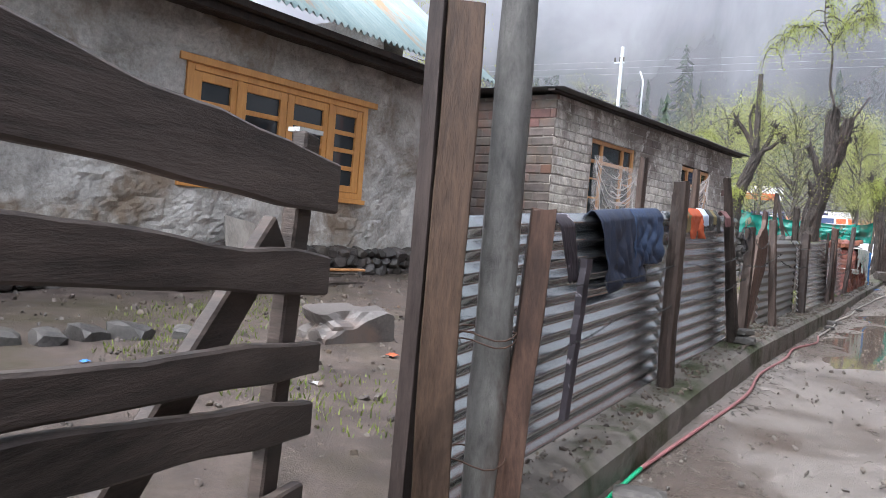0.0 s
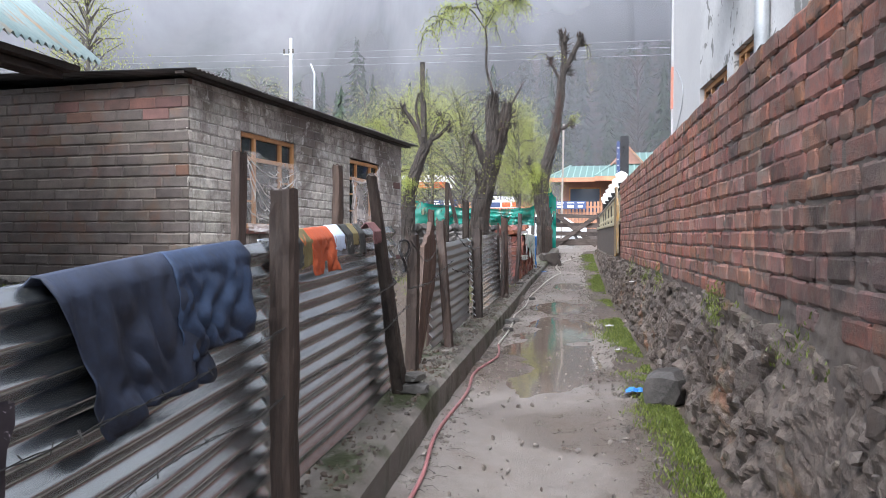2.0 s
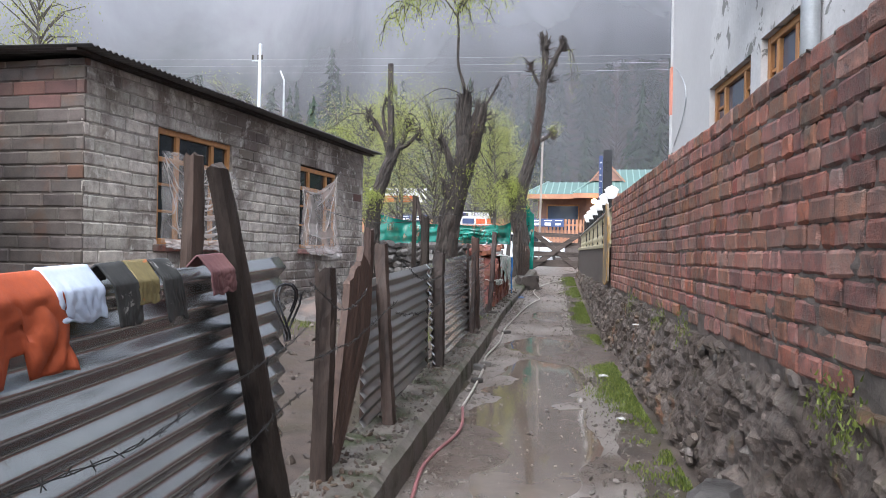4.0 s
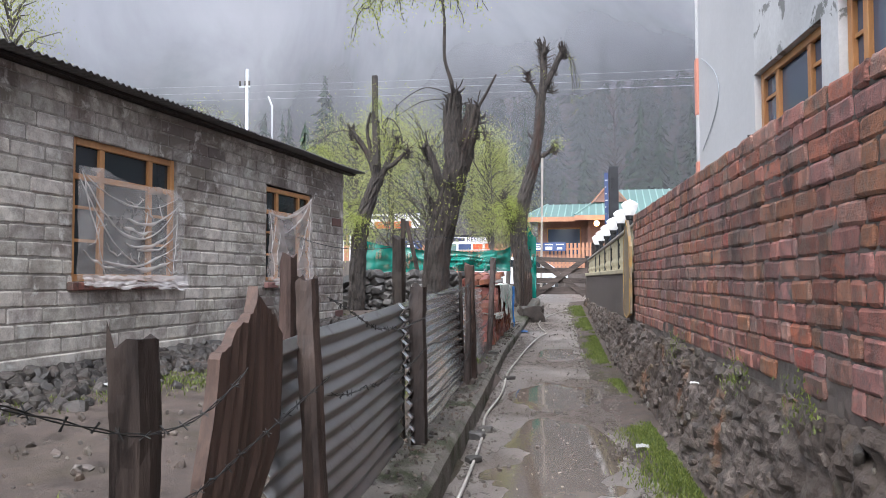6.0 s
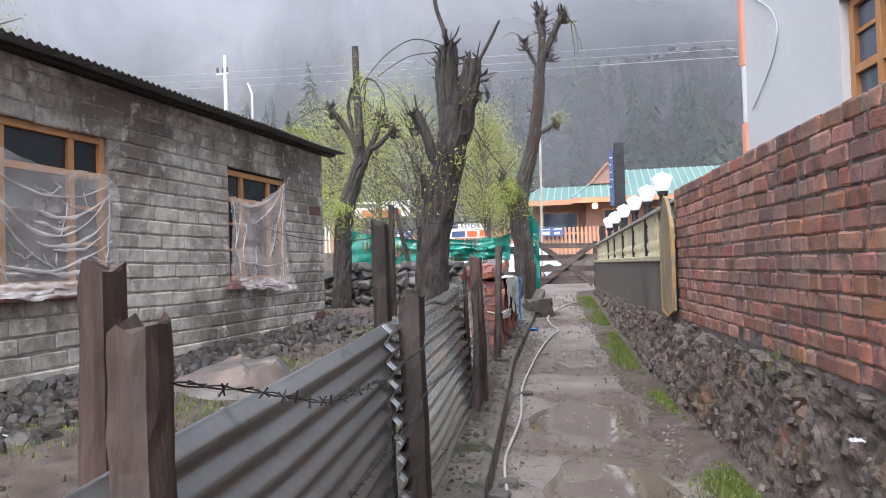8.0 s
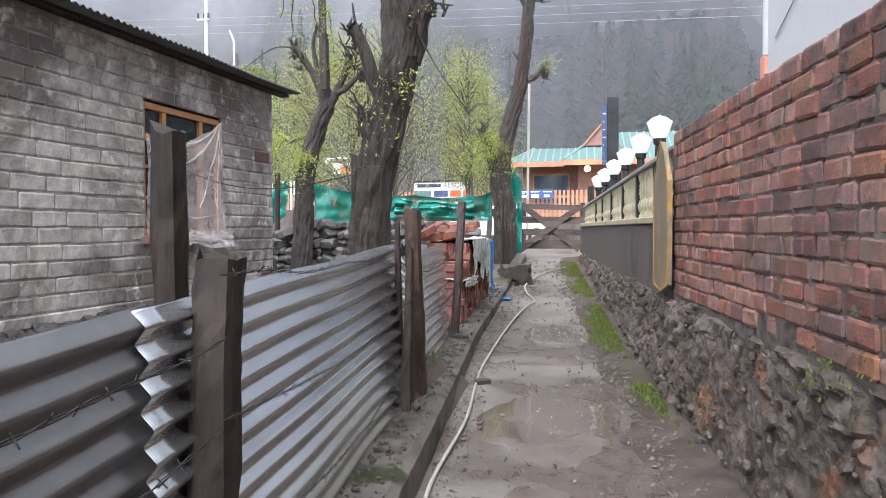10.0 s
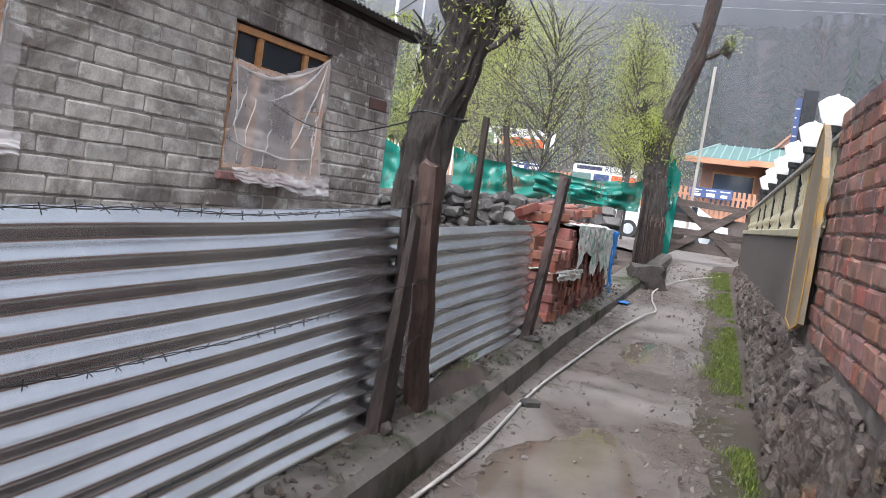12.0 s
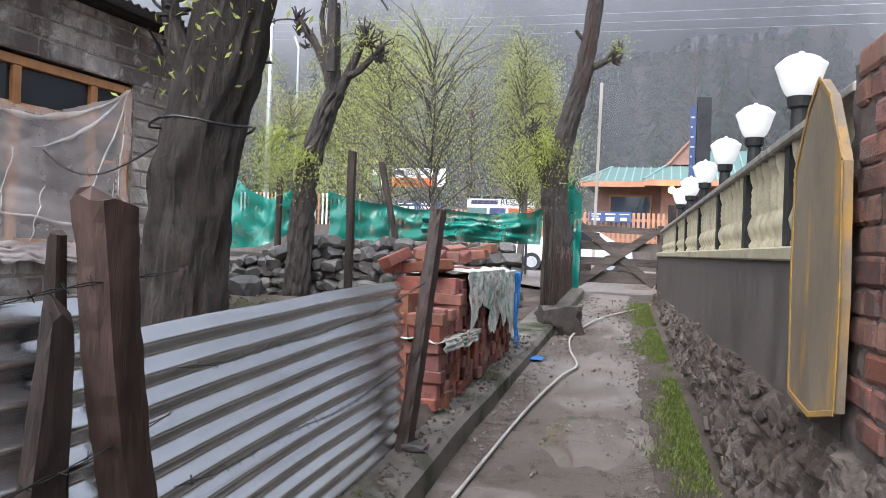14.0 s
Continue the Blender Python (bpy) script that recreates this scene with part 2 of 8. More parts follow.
def leaf_mat(name, dark, light):
    m, nt, p = node_mat(name)
    g = nt.nodes.new("ShaderNodeNewGeometry")
    col = ramp(nt, g.outputs["Random Per Island"], [(0.0, dark), (1.0, light)])
    nt.links.new(col, p.inputs["Base Color"])
    p.inputs["Roughness"].default_value = 0.45
    t = nt.nodes.new("ShaderNodeBsdfTranslucent")
    nt.links.new(col, t.inputs["Color"])
    mx = nt.nodes.new("ShaderNodeMixShader")
    mx.inputs[0].default_value = 0.4
    out = nt.nodes["Material Output"]
    nt.links.new(p.outputs[0], mx.inputs[1])
    nt.links.new(t.outputs[0], mx.inputs[2])
    nt.links.new(mx.outputs[0], out.inputs["Surface"])
    return m


def mist_mat(name, low, high, z0, z1, scale):
    """A bank of drifting mist: white droplets that hide more towards the top, ragged in between."""
    m, nt, p = node_mat(name)
    v = coords(nt)
    sep = nt.nodes.new("ShaderNodeSeparateXYZ")
    nt.links.new(v, sep.inputs[0])
    n = noise_tex(nt, v, scale, 6, 0.55, 0.6)
    zz = math_node(nt, "ADD", sep.outputs["Z"], math_node(nt, "MULTIPLY", math_node(nt, "SUBTRACT", n, 0.5), (z1 - z0) * 1.3))
    mr = nt.nodes.new("ShaderNodeMapRange")
    mr.interpolation_type = "SMOOTHSTEP"
    for k, val in (("From Min", z0), ("From Max", z1), ("To Min", low), ("To Max", high)):
        mr.inputs[k].default_value = val
    nt.links.new(zz, mr.inputs["Value"])
    d = nt.nodes.new("ShaderNodeBsdfDiffuse")
    d.inputs["Color"].default_value = (0.54, 0.55, 0.59, 1)
    t2 = nt.nodes.new("ShaderNodeBsdfTranslucent")
    t2.inputs["Color"].default_value = (0.54, 0.55, 0.59, 1)
    half = nt.nodes.new("ShaderNodeMixShader")
    half.inputs[0].default_value = 0.5
    nt.links.new(d.outputs[0], half.inputs[1])
    nt.links.new(t2.outputs[0], half.inputs[2])
    tr = nt.nodes.new("ShaderNodeBsdfTransparent")
    mx = nt.nodes.new("ShaderNodeMixShader")
    out = nt.nodes["Material Output"]
    nt.links.new(mr.outputs[0], mx.inputs[0])
    nt.links.new(tr.outputs[0], mx.inputs[1])
    nt.links.new(half.outputs[0], mx.inputs[2])
    nt.links.new(mx.outputs[0], out.inputs["Surface"])
    return m


def glow(name, col, strength, base=(0.8, 0.8, 0.78)):
    m, nt, p = node_mat(name)
    p.inputs["Base Color"].default_value = (*base, 1)
    p.inputs["Emission Color"].default_value = (*col, 1)
    p.inputs["Emission Strength"].default_value = strength
    p.inputs["Roughness"].default_value = 0.25
    return m


M_LANE = wet_lane()
M_PUDDLE = puddle_water()
M_KERB = surface("mossy_kerb_concrete", (0.055, 0.048, 0.042), (0.19, 0.17, 0.15), 5, 60, (0.3, 0.8), 1.0, 0.02, stain=(0.030, 0.036, 0.013), stain_scale=2.2, stain_at=(0.47, 0.60))
M_SOIL = surface("wet_soil", (0.038, 0.029, 0.025), (0.145, 0.114, 0.098), 5, 70, (0.5, 0.95), 1.0, 0.04, stain=(0.060, 0.050, 0.032), stain_scale=0.7, stain_at=(0.5, 0.66), spec=0.3)
M_GRAVEL = surface("grey_gravel", (0.05, 0.043, 0.037), (0.20, 0.175, 0.155), 20, 90, (0.35, 0.8), 0.6, 0.01, vary=0.35, island=True)
M_BRICK = surface("red_clay_brick", (0.112, 0.058, 0.047), (0.385, 0.165, 0.118), 16, 80, (0.34, 0.8), 1.0, 0.020, stain=(0.17, 0.125, 0.105), stain_scale=7, stain_at=(0.52, 0.68), vary=0.33, stains=(((0.085, 0.058, 0.052), 0.8, 0.50, 0.64), ((0.05, 0.035, 0.032), 4.5, 0.54, 0.66)))
M_BRICK_I = surface("red_clay_brick_far", (0.112, 0.058, 0.047), (0.385, 0.165, 0.118), 16, 80, (0.34, 0.8), 1.0, 0.020, stain=(0.17, 0.125, 0.105), stain_scale=7, stain_at=(0.52, 0.68), vary=0.33, stains=(((0.085, 0.058, 0.052), 0.8, 0.50, 0.64), ((0.05, 0.035, 0.032), 4.5, 0.54, 0.66)), island=True)
M_NEWBRICK = surface("fresh_red_brick", (0.12, 0.046, 0.037), (0.29, 0.110, 0.080), 10, 70, (0.4, 0.8), 0.9, 0.008, vary=0.28, stain=(0.26, 0.19, 0.16), stain_scale=8, stain_at=(0.58, 0.70))
M_MORTAR = surface("smeared_lime_mortar", (0.040, 0.033, 0.029), (0.150, 0.128, 0.112), 14, 70, (0.6, 0.95), 1.0, 0.015, stain=(0.13, 0.10, 0.085), stain_scale=1.2, stain_at=(0.46, 0.64))
M_FOOT = surface("rubble_and_mud_mortar", (0.022, 0.017, 0.014), (0.175, 0.140, 0.118), 10, 50, (0.3, 0.85), 1.0, 0.03, stain=(0.17, 0.080, 0.045), stain_scale=2.2, stain_at=(0.58, 0.68), stains=(((0.060, 0.044, 0.034), 1.5, 0.46, 0.58), ((0.20, 0.185, 0.165), 7.0, 0.62, 0.70), ((0.065, 0.065, 0.026), 2.2, 0.56, 0.68)))
M_RUBBLE = surface("rubble_stone", (0.026, 0.021, 0.018), (0.145, 0.122, 0.105), 6, 50, (0.35, 0.85), 0.9, 0.02, stain=(0.075, 0.05, 0.034), stain_scale=2, stain_at=(0.48, 0.64), vary=0.4, island=True)
M_DARKRUBBLE = surface("wet_dark_rubble", (0.010, 0.008, 0.007), (0.075, 0.063, 0.055), 7, 50, (0.25, 0.7), 0.9, 0.02, vary=0.5, island=True)
M_BOULDER = surface("wet_grey_boulder", (0.045, 0.039, 0.036), (0.150, 0.134, 0.126), 2.5, 45, (0.35, 0.65), 0.5, 0.012, stain=(0.15, 0.105, 0.085), stain_scale=1.6, stain_at=(0.52, 0.66))
M_STONE = surface("wet_field_stone", (0.022, 0.02, 0.019), (0.12, 0.112, 0.105), 5, 40, (0.3, 0.8), 0.8, 0.02, vary=0.4)
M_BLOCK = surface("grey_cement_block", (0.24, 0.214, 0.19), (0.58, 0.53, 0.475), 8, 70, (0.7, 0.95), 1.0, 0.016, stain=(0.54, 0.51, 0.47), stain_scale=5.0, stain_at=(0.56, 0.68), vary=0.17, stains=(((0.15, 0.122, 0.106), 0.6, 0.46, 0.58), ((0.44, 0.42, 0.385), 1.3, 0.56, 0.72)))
# end wall blocks, darker and browner than the front ones
M_SIDEBLOCK = surface("dark_brown_block", (0.058, 0.046, 0.041), (0.140, 0.117, 0.103), 5, 70, (0.6, 0.9), 0.6, 0.008, stain=(0.12, 0.07, 0.05), stain_scale=1.5, stain_at=(0.5, 0.66), vary=0.2)
M_BLOCKMORTAR = surface("dark_cement_joint", (0.12, 0.106, 0.094), (0.34, 0.305, 0.272), 9, 60, (0.7, 0.95), 0.9, 0.015)
M_REDBLOCK = surface("rusty_red_block", (0.075, 0.040, 0.033), (0.17, 0.088, 0.070), 5, 70, (0.7, 0.95), 0.6, 0.008, vary=0.25)
M_PLASTER = surface("grey_mud_plaster", (0.26, 0.240, 0.215), (0.64, 0.61, 0.565), 2.2, 22, (0.7, 0.95), 1.0, 0.06, stain=(0.24, 0.185, 0.135), stain_scale=1.0, stain_at=(0.5, 0.65))
M_RENDER = surface("dark_cement_render", (0.055, 0.043, 0.038), (0.150, 0.125, 0.110), 3.0, 45, (0.5, 0.9), 1.0, 0.02, stretch=(1, 1, 0.4), stain=(0.20, 0.18, 0.16), stain_scale=9, stain_at=(0.62, 0.70))
M_WHITE = surface("peeling_white_paint", (0.42, 0.42, 0.42), (0.60, 0.60, 0.60), 1.6, 20, (0.5, 0.8), 0.4, 0.008, stain=(0.20, 0.20, 0.19), stain_scale=3.0, stain_at=(0.57, 0.60))
M_PALE = surface("pale_grey_paint", (0.44, 0.44, 0.445), (0.53, 0.53, 0.535), 0.7, 15, (0.5, 0.7), 0.08, 0.003)
M_SALMON = surface("salmon_paint", (0.55, 0.22, 0.15), (0.66, 0.30, 0.22), 2, 20, (0.5, 0.7), 0.1, 0.003)
M_ZINC = surface("galvanised_sheet", (0.42, 0.45, 0.47), (0.55, 0.58, 0.60), 2, 9, (0.20, 0.25), 0.0, 0.002, metal=0.95, stains=(((0.30, 0.29, 0.27), 5.0, 0.64, 0.74),))
M_SHINYZINC = surface("bright_galvanised_sheet", (0.54, 0.57, 0.60), (0.70, 0.73, 0.76), 2, 9, (0.20, 0.25), 0.0, 0.002, metal=0.95, stains=(((0.34, 0.35, 0.35), 6.0, 0.66, 0.76),))
M_DULLZINC = surface("weathered_zinc_sheet", (0.25, 0.255, 0.255), (0.36, 0.365, 0.365), 2, 9, (0.32, 0.42), 0.0, 0.002, metal=0.85, stains=(((0.16, 0.15, 0.14), 5.0, 0.60, 0.72),))
M_ROOFTIN = surface("pale_green_roof_sheet", (0.20, 0.29, 0.29), (0.36, 0.43, 0.42), 1.2, 30, (0.3, 0.5), 0.1, 0.004, metal=0.2, stain=(0.42, 0.27, 0.16), stain_scale=0.9, stain_at=(0.55, 0.62), stretch=(0.35, 2, 0.35))
M_DARKTIN = surface("dark_roof_sheet", (0.06, 0.06, 0.06), (0.16, 0.16, 0.16), 2, 30, (0.3, 0.6), 0.2, 0.004, metal=0.4)
# green muted: distance haze is put into the colour
M_GREENROOF = surface("hazy_green_roof_sheet", (0.075, 0.135, 0.128), (0.135, 0.215, 0.20), 2, 20, (0.35, 0.6), 0.2, 0.01)
M_GREENRIB = surface("green_roof_rib", (0.15, 0.24, 0.22), (0.25, 0.36, 0.33), 2, 20, (0.3, 0.5), 0.2, 0.01)
M_POST = surface("dark_wet_wood", (0.007, 0.005, 0.0045), (0.058, 0.043, 0.036), 11, 70, (0.4, 0.8), 0.8, 0.012, stretch=(1, 1, 0.15), vary=0.25, spec=0.3)
M_BROWN = surface("brown_plank_wood", (0.016, 0.011, 0.009), (0.092, 0.060, 0.048), 9, 60, (0.4, 0.75), 0.8, 0.010, stretch=(1, 1, 0.12), vary=0.2, stain=(0.02, 0.014, 0.012), stain_scale=4, stain_at=(0.55, 0.72), spec=0.3)
M_PLANK = surface("rough_red_brown_plank", (0.026, 0.016, 0.013), (0.125, 0.080, 0.062), 8, 60, (0.4, 0.75), 0.9, 0.012, stretch=(1, 1, 0.12), stain=(0.03, 0.02, 0.016), stain_scale=4, stain_at=(0.55, 0.70), spec=0.3)
M_REDWOOD = surface("reddish_brown_rough_wood", (0.020, 0.012, 0.009), (0.105, 0.064, 0.049), 8, 60, (0.4, 0.75), 0.9, 0.012, stretch=(1, 1, 0.2), vary=0.2, stain=(0.018, 0.012, 0.010), stain_scale=5, stain_at=(0.52, 0.66), spec=0.3)
M_GREYPOLE = surface("grey_bark_pole", (0.045, 0.042, 0.040), (0.17, 0.165, 0.155), 12, 50, (0.4, 0.8), 1.0, 0.015, stretch=(1, 1, 0.4), stain=(0.05, 0.03, 0.022), stain_scale=5, stain_at=(0.55, 0.68))
M_GATEWOOD = surface("weathered_dark_board", (0.014, 0.011, 0.010), (0.125, 0.098, 0.085), 7, 60, (0.35, 0.75), 0.8, 0.012, stretch=(0.12, 0.12, 1), spec=0.3)
M_PALEWOOD = surface("sun_bleached_wood", (0.20, 0.18, 0.16), (0.42, 0.38, 0.33), 6, 50, (0.6, 0.9), 0.5, 0.006, stretch=(1, 1, 0.2))
M_ORANGE = surface("orange_varnished_wood", (0.46, 0.20, 0.05), (0.66, 0.33, 0.10), 6, 40, (0.3, 0.5), 0.25, 0.003, stretch=(1, 1, 0.2))
M_WINWOOD = surface("honey_varnished_wood", (0.30, 0.13, 0.045), (0.48, 0.24, 0.09), 6, 40, (0.35, 0.55), 0.25, 0.003, stretch=(1, 1, 0.2))
M_YELLOW = surface("yellow_primed_board", (0.13, 0.10, 0.068), (0.27, 0.215, 0.15), 3, 25, (0.5, 0.8), 0.6, 0.008, stain=(0.42, 0.23, 0.04), stain_scale=5, stain_at=(0.51, 0.66), stretch=(1, 1, 0.45))
M_RIM = surface("worn_yellow_edge_paint", (0.15, 0.11, 0.065), (0.46, 0.26, 0.045), 9, 50, (0.4, 0.7), 0.8, 0.006)
M_CREAM = surface("cream_painted_cement", (0.31, 0.27, 0.17), (0.50, 0.455, 0.32), 3, 30, (0.45, 0.7), 0.3, 0.004, stain=(0.22, 0.20, 0.15), stain_scale=4, stain_at=(0.56, 0.72))
M_RAILTOP = surface("rough_pale_cement", (0.16, 0.145, 0.125), (0.42, 0.395, 0.35), 9, 60, (0.5, 0.85), 1.0, 0.012)
M_BLACKIRON = surface("black_iron", (0.012, 0.012, 0.012), (0.04, 0.04, 0.04), 8, 50, (0.4, 0.7), 0.2, 0.003, metal=0.3)
M_RUST = surface("rusty_wire", (0.04, 0.025, 0.02), (0.12, 0.07, 0.05), 30, 90, (0.5, 0.8), 0.3, 0.002, metal=0.5)
M_GALV = surface("galvanised_pipe", (0.40, 0.42, 0.44), (0.58, 0.60, 0.62), 4, 50, (0.35, 0.55), 0.1, 0.002, metal=0.6)
M_BARK = surface("furrowed_bark", (0.005, 0.004, 0.0035), (0.098, 0.081, 0.070), 26, 80, (0.4, 0.85), 1.0, 0.08, stretch=(1, 1, 0.32), spec=0.35, stain=(0.05, 0.026, 0.019), stain_scale=3, stain_at=(0.56, 0.68))
M_BARE = surface("bare_twig_bark", (0.05, 0.045, 0.04), (0.13, 0.115, 0.10), 6, 40, (0.7, 0.95), 0.3, 0.005)
M_LEAF = leaf_mat("young_willow_leaf", (0.22, 0.27, 0.045), (0.46, 0.50, 0.13))
M_FARLEAF = leaf_mat("far_spring_leaf", (0.24, 0.27, 0.07), (0.46, 0.48, 0.17))
M_SCRUB = leaf_mat("hill_scrub_leaf", (0.08, 0.10, 0.035), (0.20, 0.22, 0.09))
M_GRASS = leaf_mat("wet_grass_blade", (0.065, 0.095, 0.018), (0.22, 0.265, 0.06))
M_CONIFER = surface("dark_conifer", (0.014, 0.028, 0.018), (0.060, 0.095, 0.055), 2, 12, (0.8, 1.0), 0.0, vary=0.3, island=True)
M_HILL = surface("forest_floor", (0.02, 0.035, 0.02), (0.07, 0.085, 0.05), 0.05, 0.6, (0.9, 1.0), 0.6, 0.5)
M_NET = sheeting("green_shade_net", (0.012, 0.17, 0.13), 0.86, 1.0, 2.0, 0.1)
M_FILM = sheeting("clear_plastic_sheet", (0.82, 0.77, 0.74), 0.27, 0.06, 2.6, 0.02)
M_FILM2 = sheeting("milky_plastic_sheet", (0.84, 0.74, 0.70), 0.36, 0.06, 2.0, 0.015)
M_PLEAT = sheeting("folded_plastic", (0.84, 0.79, 0.76), 0.44, 0.10, 3.0, 0.02)
M_HEM = sheeting("bunched_plastic_hem", (0.80, 0.75, 0.73), 0.42, 0.25, 3.0, 0.05, 2.5)
M_GLASS = glass("dark_window_glass")
# near-black: the shade inside the rooms is put into this colour
M_DARK = surface("room_shade_black", (0.008, 0.008, 0.008), (0.02, 0.02, 0.02), 2, 10, (0.9, 1), 0)
M_BLUEGLASS = glass("blue_window_glass", (0.06, 0.08, 0.12))
# globes are plain white glass; a faint glow is added to brighten them
M_GLOBE = glow("white_globe_glass_glow", (1.0, 0.97, 0.92), 0.18, (0.75, 0.75, 0.74))
M_WARM = glow("lit_warm_bulb", (1.0, 0.50, 0.14), 8.0)
M_SIGNWHITE = surface("white_sign_board", (0.68, 0.68, 0.69), (0.76, 0.76, 0.77), 2, 20, (0.4, 0.6), 0.0)
M_SIGNRED = surface("red_sign_band", (0.55, 0.09, 0.035), (0.66, 0.14, 0.05), 2, 20, (0.4, 0.6), 0.0)
M_SIGNBLUE = surface("dark_blue_sign", (0.03, 0.05, 0.13), (0.06, 0.09, 0.2), 2, 20, (0.4, 0.6), 0.0)
M_INK = surface("dark_lettering", (0.03, 0.03, 0.08), (0.05, 0.05, 0.11), 2, 20, (0.5, 0.7), 0.0)
M_SIGNBLACK = surface("black_sign_case", (0.01, 0.01, 0.012), (0.03, 0.03, 0.035), 2, 20, (0.25, 0.4), 0.0)
# lodge orange and brick desaturated, with the haze put into their colours
M_FENCEORANGE = surface("hazy_orange_picket_paint", (0.33, 0.155, 0.085), (0.45, 0.23, 0.14), 3, 20, (0.5, 0.7), 0.1)
M_RESORTBRICK = surface("hazy_salmon_far_brick", (0.21, 0.115, 0.088), (0.31, 0.18, 0.14), 3, 14, (0.6, 0.9), 0.4, 0.01)
M_WHITECAR = surface("white_car_paint", (0.50, 0.52, 0.54), (0.62, 0.64, 0.66), 1, 9, (0.1, 0.2), 0.0)
M_RUBBER = surface("black_rubber", (0.01, 0.01, 0.01), (0.03, 0.03, 0.03), 9, 40, (0.5, 0.7), 0.1)
M_HOSEPINK = surface("faded_pink_hose", (0.20, 0.075, 0.08), (0.36, 0.16, 0.16), 7, 40, (0.3, 0.5), 0.1, 0.002)
M_HOSEGREY = surface("pale_grey_hose", (0.30, 0.28, 0.26), (0.48, 0.45, 0.42), 7, 40, (0.3, 0.5), 0.1, 0.002)
M_HOSEGREEN = surface("bright_green_hose", (0.01, 0.30, 0.13), (0.03, 0.45, 0.22), 7, 40, (0.25, 0.4), 0.1, 0.002)
M_NAVY = surface("wet_navy_cloth", (0.006, 0.009, 0.020), (0.030, 0.042, 0.078), 7, 60, (0.6, 0.85), 0.6, 0.008)
M_DENIM = surface("wet_denim", (0.007, 0.014, 0.035), (0.036, 0.062, 0.125), 7, 70, (0.6, 0.85), 0.6, 0.008)
M_SCARF = surface("dark_printed_cloth", (0.012, 0.010, 0.014), (0.05, 0.04, 0.05), 6, 60, (0.5, 0.8), 0.4, 0.006, stain=(0.32, 0.29, 0.32), stain_scale=16, stain_at=(0.62, 0.66))
M_CAMO = surface("camouflage_cloth", (0.012, 0.013, 0.014), (0.06, 0.062, 0.06), 14, 40, (0.6, 0.85), 0.4, 0.006, stain=(0.26, 0.26, 0.25), stain_scale=22, stain_at=(0.6, 0.64))
M_RUSTCLOTH = surface("rust_orange_cloth", (0.28, 0.05, 0.018), (0.44, 0.09, 0.03), 6, 60, (0.6, 0.85), 0.5, 0.006)
M_SKY = surface("pale_blue_cloth", (0.42, 0.50, 0.66), (0.56, 0.63, 0.76), 6, 60, (0.6, 0.85), 0.5, 0.006)
M_OLIVE = surface("olive_floral_cloth", (0.09, 0.075, 0.03), (0.22, 0.18, 0.08), 8, 60, (0.6, 0.85), 0.5, 0.006, stain=(0.36, 0.12, 0.04), stain_scale=18, stain_at=(0.6, 0.64))
M_MAROON = surface("dull_maroon_cloth", (0.08, 0.03, 0.035), (0.20, 0.10, 0.10), 8, 60, (0.6, 0.85), 0.5, 0.006)
M_SACK = surface("torn_white_sacking", (0.40, 0.42, 0.38), (0.66, 0.66, 0.62), 7, 50, (0.4, 0.7), 0.5, 0.01, stain=(0.18, 0.34, 0.26), stain_scale=6, stain_at=(0.57, 0.6), stains=(((0.42, 0.13, 0.09), 8.0, 0.60, 0.64), ((0.12, 0.26, 0.42), 5.0, 0.62, 0.66), ((0.20, 0.18, 0.15), 2.5, 0.52, 0.66)))
M_TARP = surface("blue_tarpaulin", (0.02, 0.13, 0.42), (0.05, 0.24, 0.60), 4, 30, (0.3, 0.5), 0.4, 0.01)
M_PAPER = surface("white_litter", (0.28, 0.28, 0.275), (0.46, 0.46, 0.45), 9, 40, (0.4, 0.7), 0.3, 0.004)
M_MISTS = [mist_mat("thin_mist", 0.22, 0.82, 11, 27, 0.05), mist_mat("mist", 0.34, 0.97, 15, 42, 0.03), mist_mat("thick_mist", 0.40, 1.0, 18, 52, 0.02)]

# ---- plan: y runs up the lane, x to its right ----
LANE = [(-40, 0.30), (0, 0.45), (2.6, 0.52), (4.5, 0.63), (6.5, 0.70), (12.6, 0.74), (15.5, 0.81), (18.6, 1.03), (23.5, 1.38), (26, 1.42), (30, 1.40), (38, 1.35), (48, 1.9), (70, 3.4)]
KERB = [(-1, 0.60), (2.6, 0.70), (4.5, 0.82), (6.2, 0.905), (10.2, 0.93), (13.2, 0.945), (15.5, 0.985), (18.7, 1.16), (23.0, 1.50)]


def lane_z(y):
    return interp(LANE, y)


def fence_x(y):
    return -1.40 - (min(y, 15.8) - 2.7) * 0.0594


def kerb_x(y):
    return fence_x(y) + 0.20


def wall_x(y):
    return 0.30 - (y - 4.6) * 0.0674


def yard_z(x, y):
    return 0.58 + 0.030 * max(0, y) + 0.05 * max(0.0, -x - 3.2) * (0.3 if y < 10 else 1.0)


def hill_z(y, x):
    return max(0.0, y - 72) * 0.52 + 0.006 * max(0.0, y - 72) * abs(x + 10) * 0.12


def ground_z(x, y):
    z = lane_z(y) - 0.05
    left = kerb_x(y) - 0.10
    if x < left:
        z = yard_z(x, y) if y < 18.5 else z + (yard_z(x, 18.5) - lane_z(18.5)) * max(0, 1 - (y - 18.5) / 4)
        z += 0.05 * nz(x, y, 0, 0.9) + 0.02 * nz(x, y, 3, 4)
    elif x > wall_x(y) + 0.15 and y < 24:
        z += 0.1
    return z + hill_z(y, x) + (0.0 if y < 60 else 3 * nz(x, y, 0, 0.03))


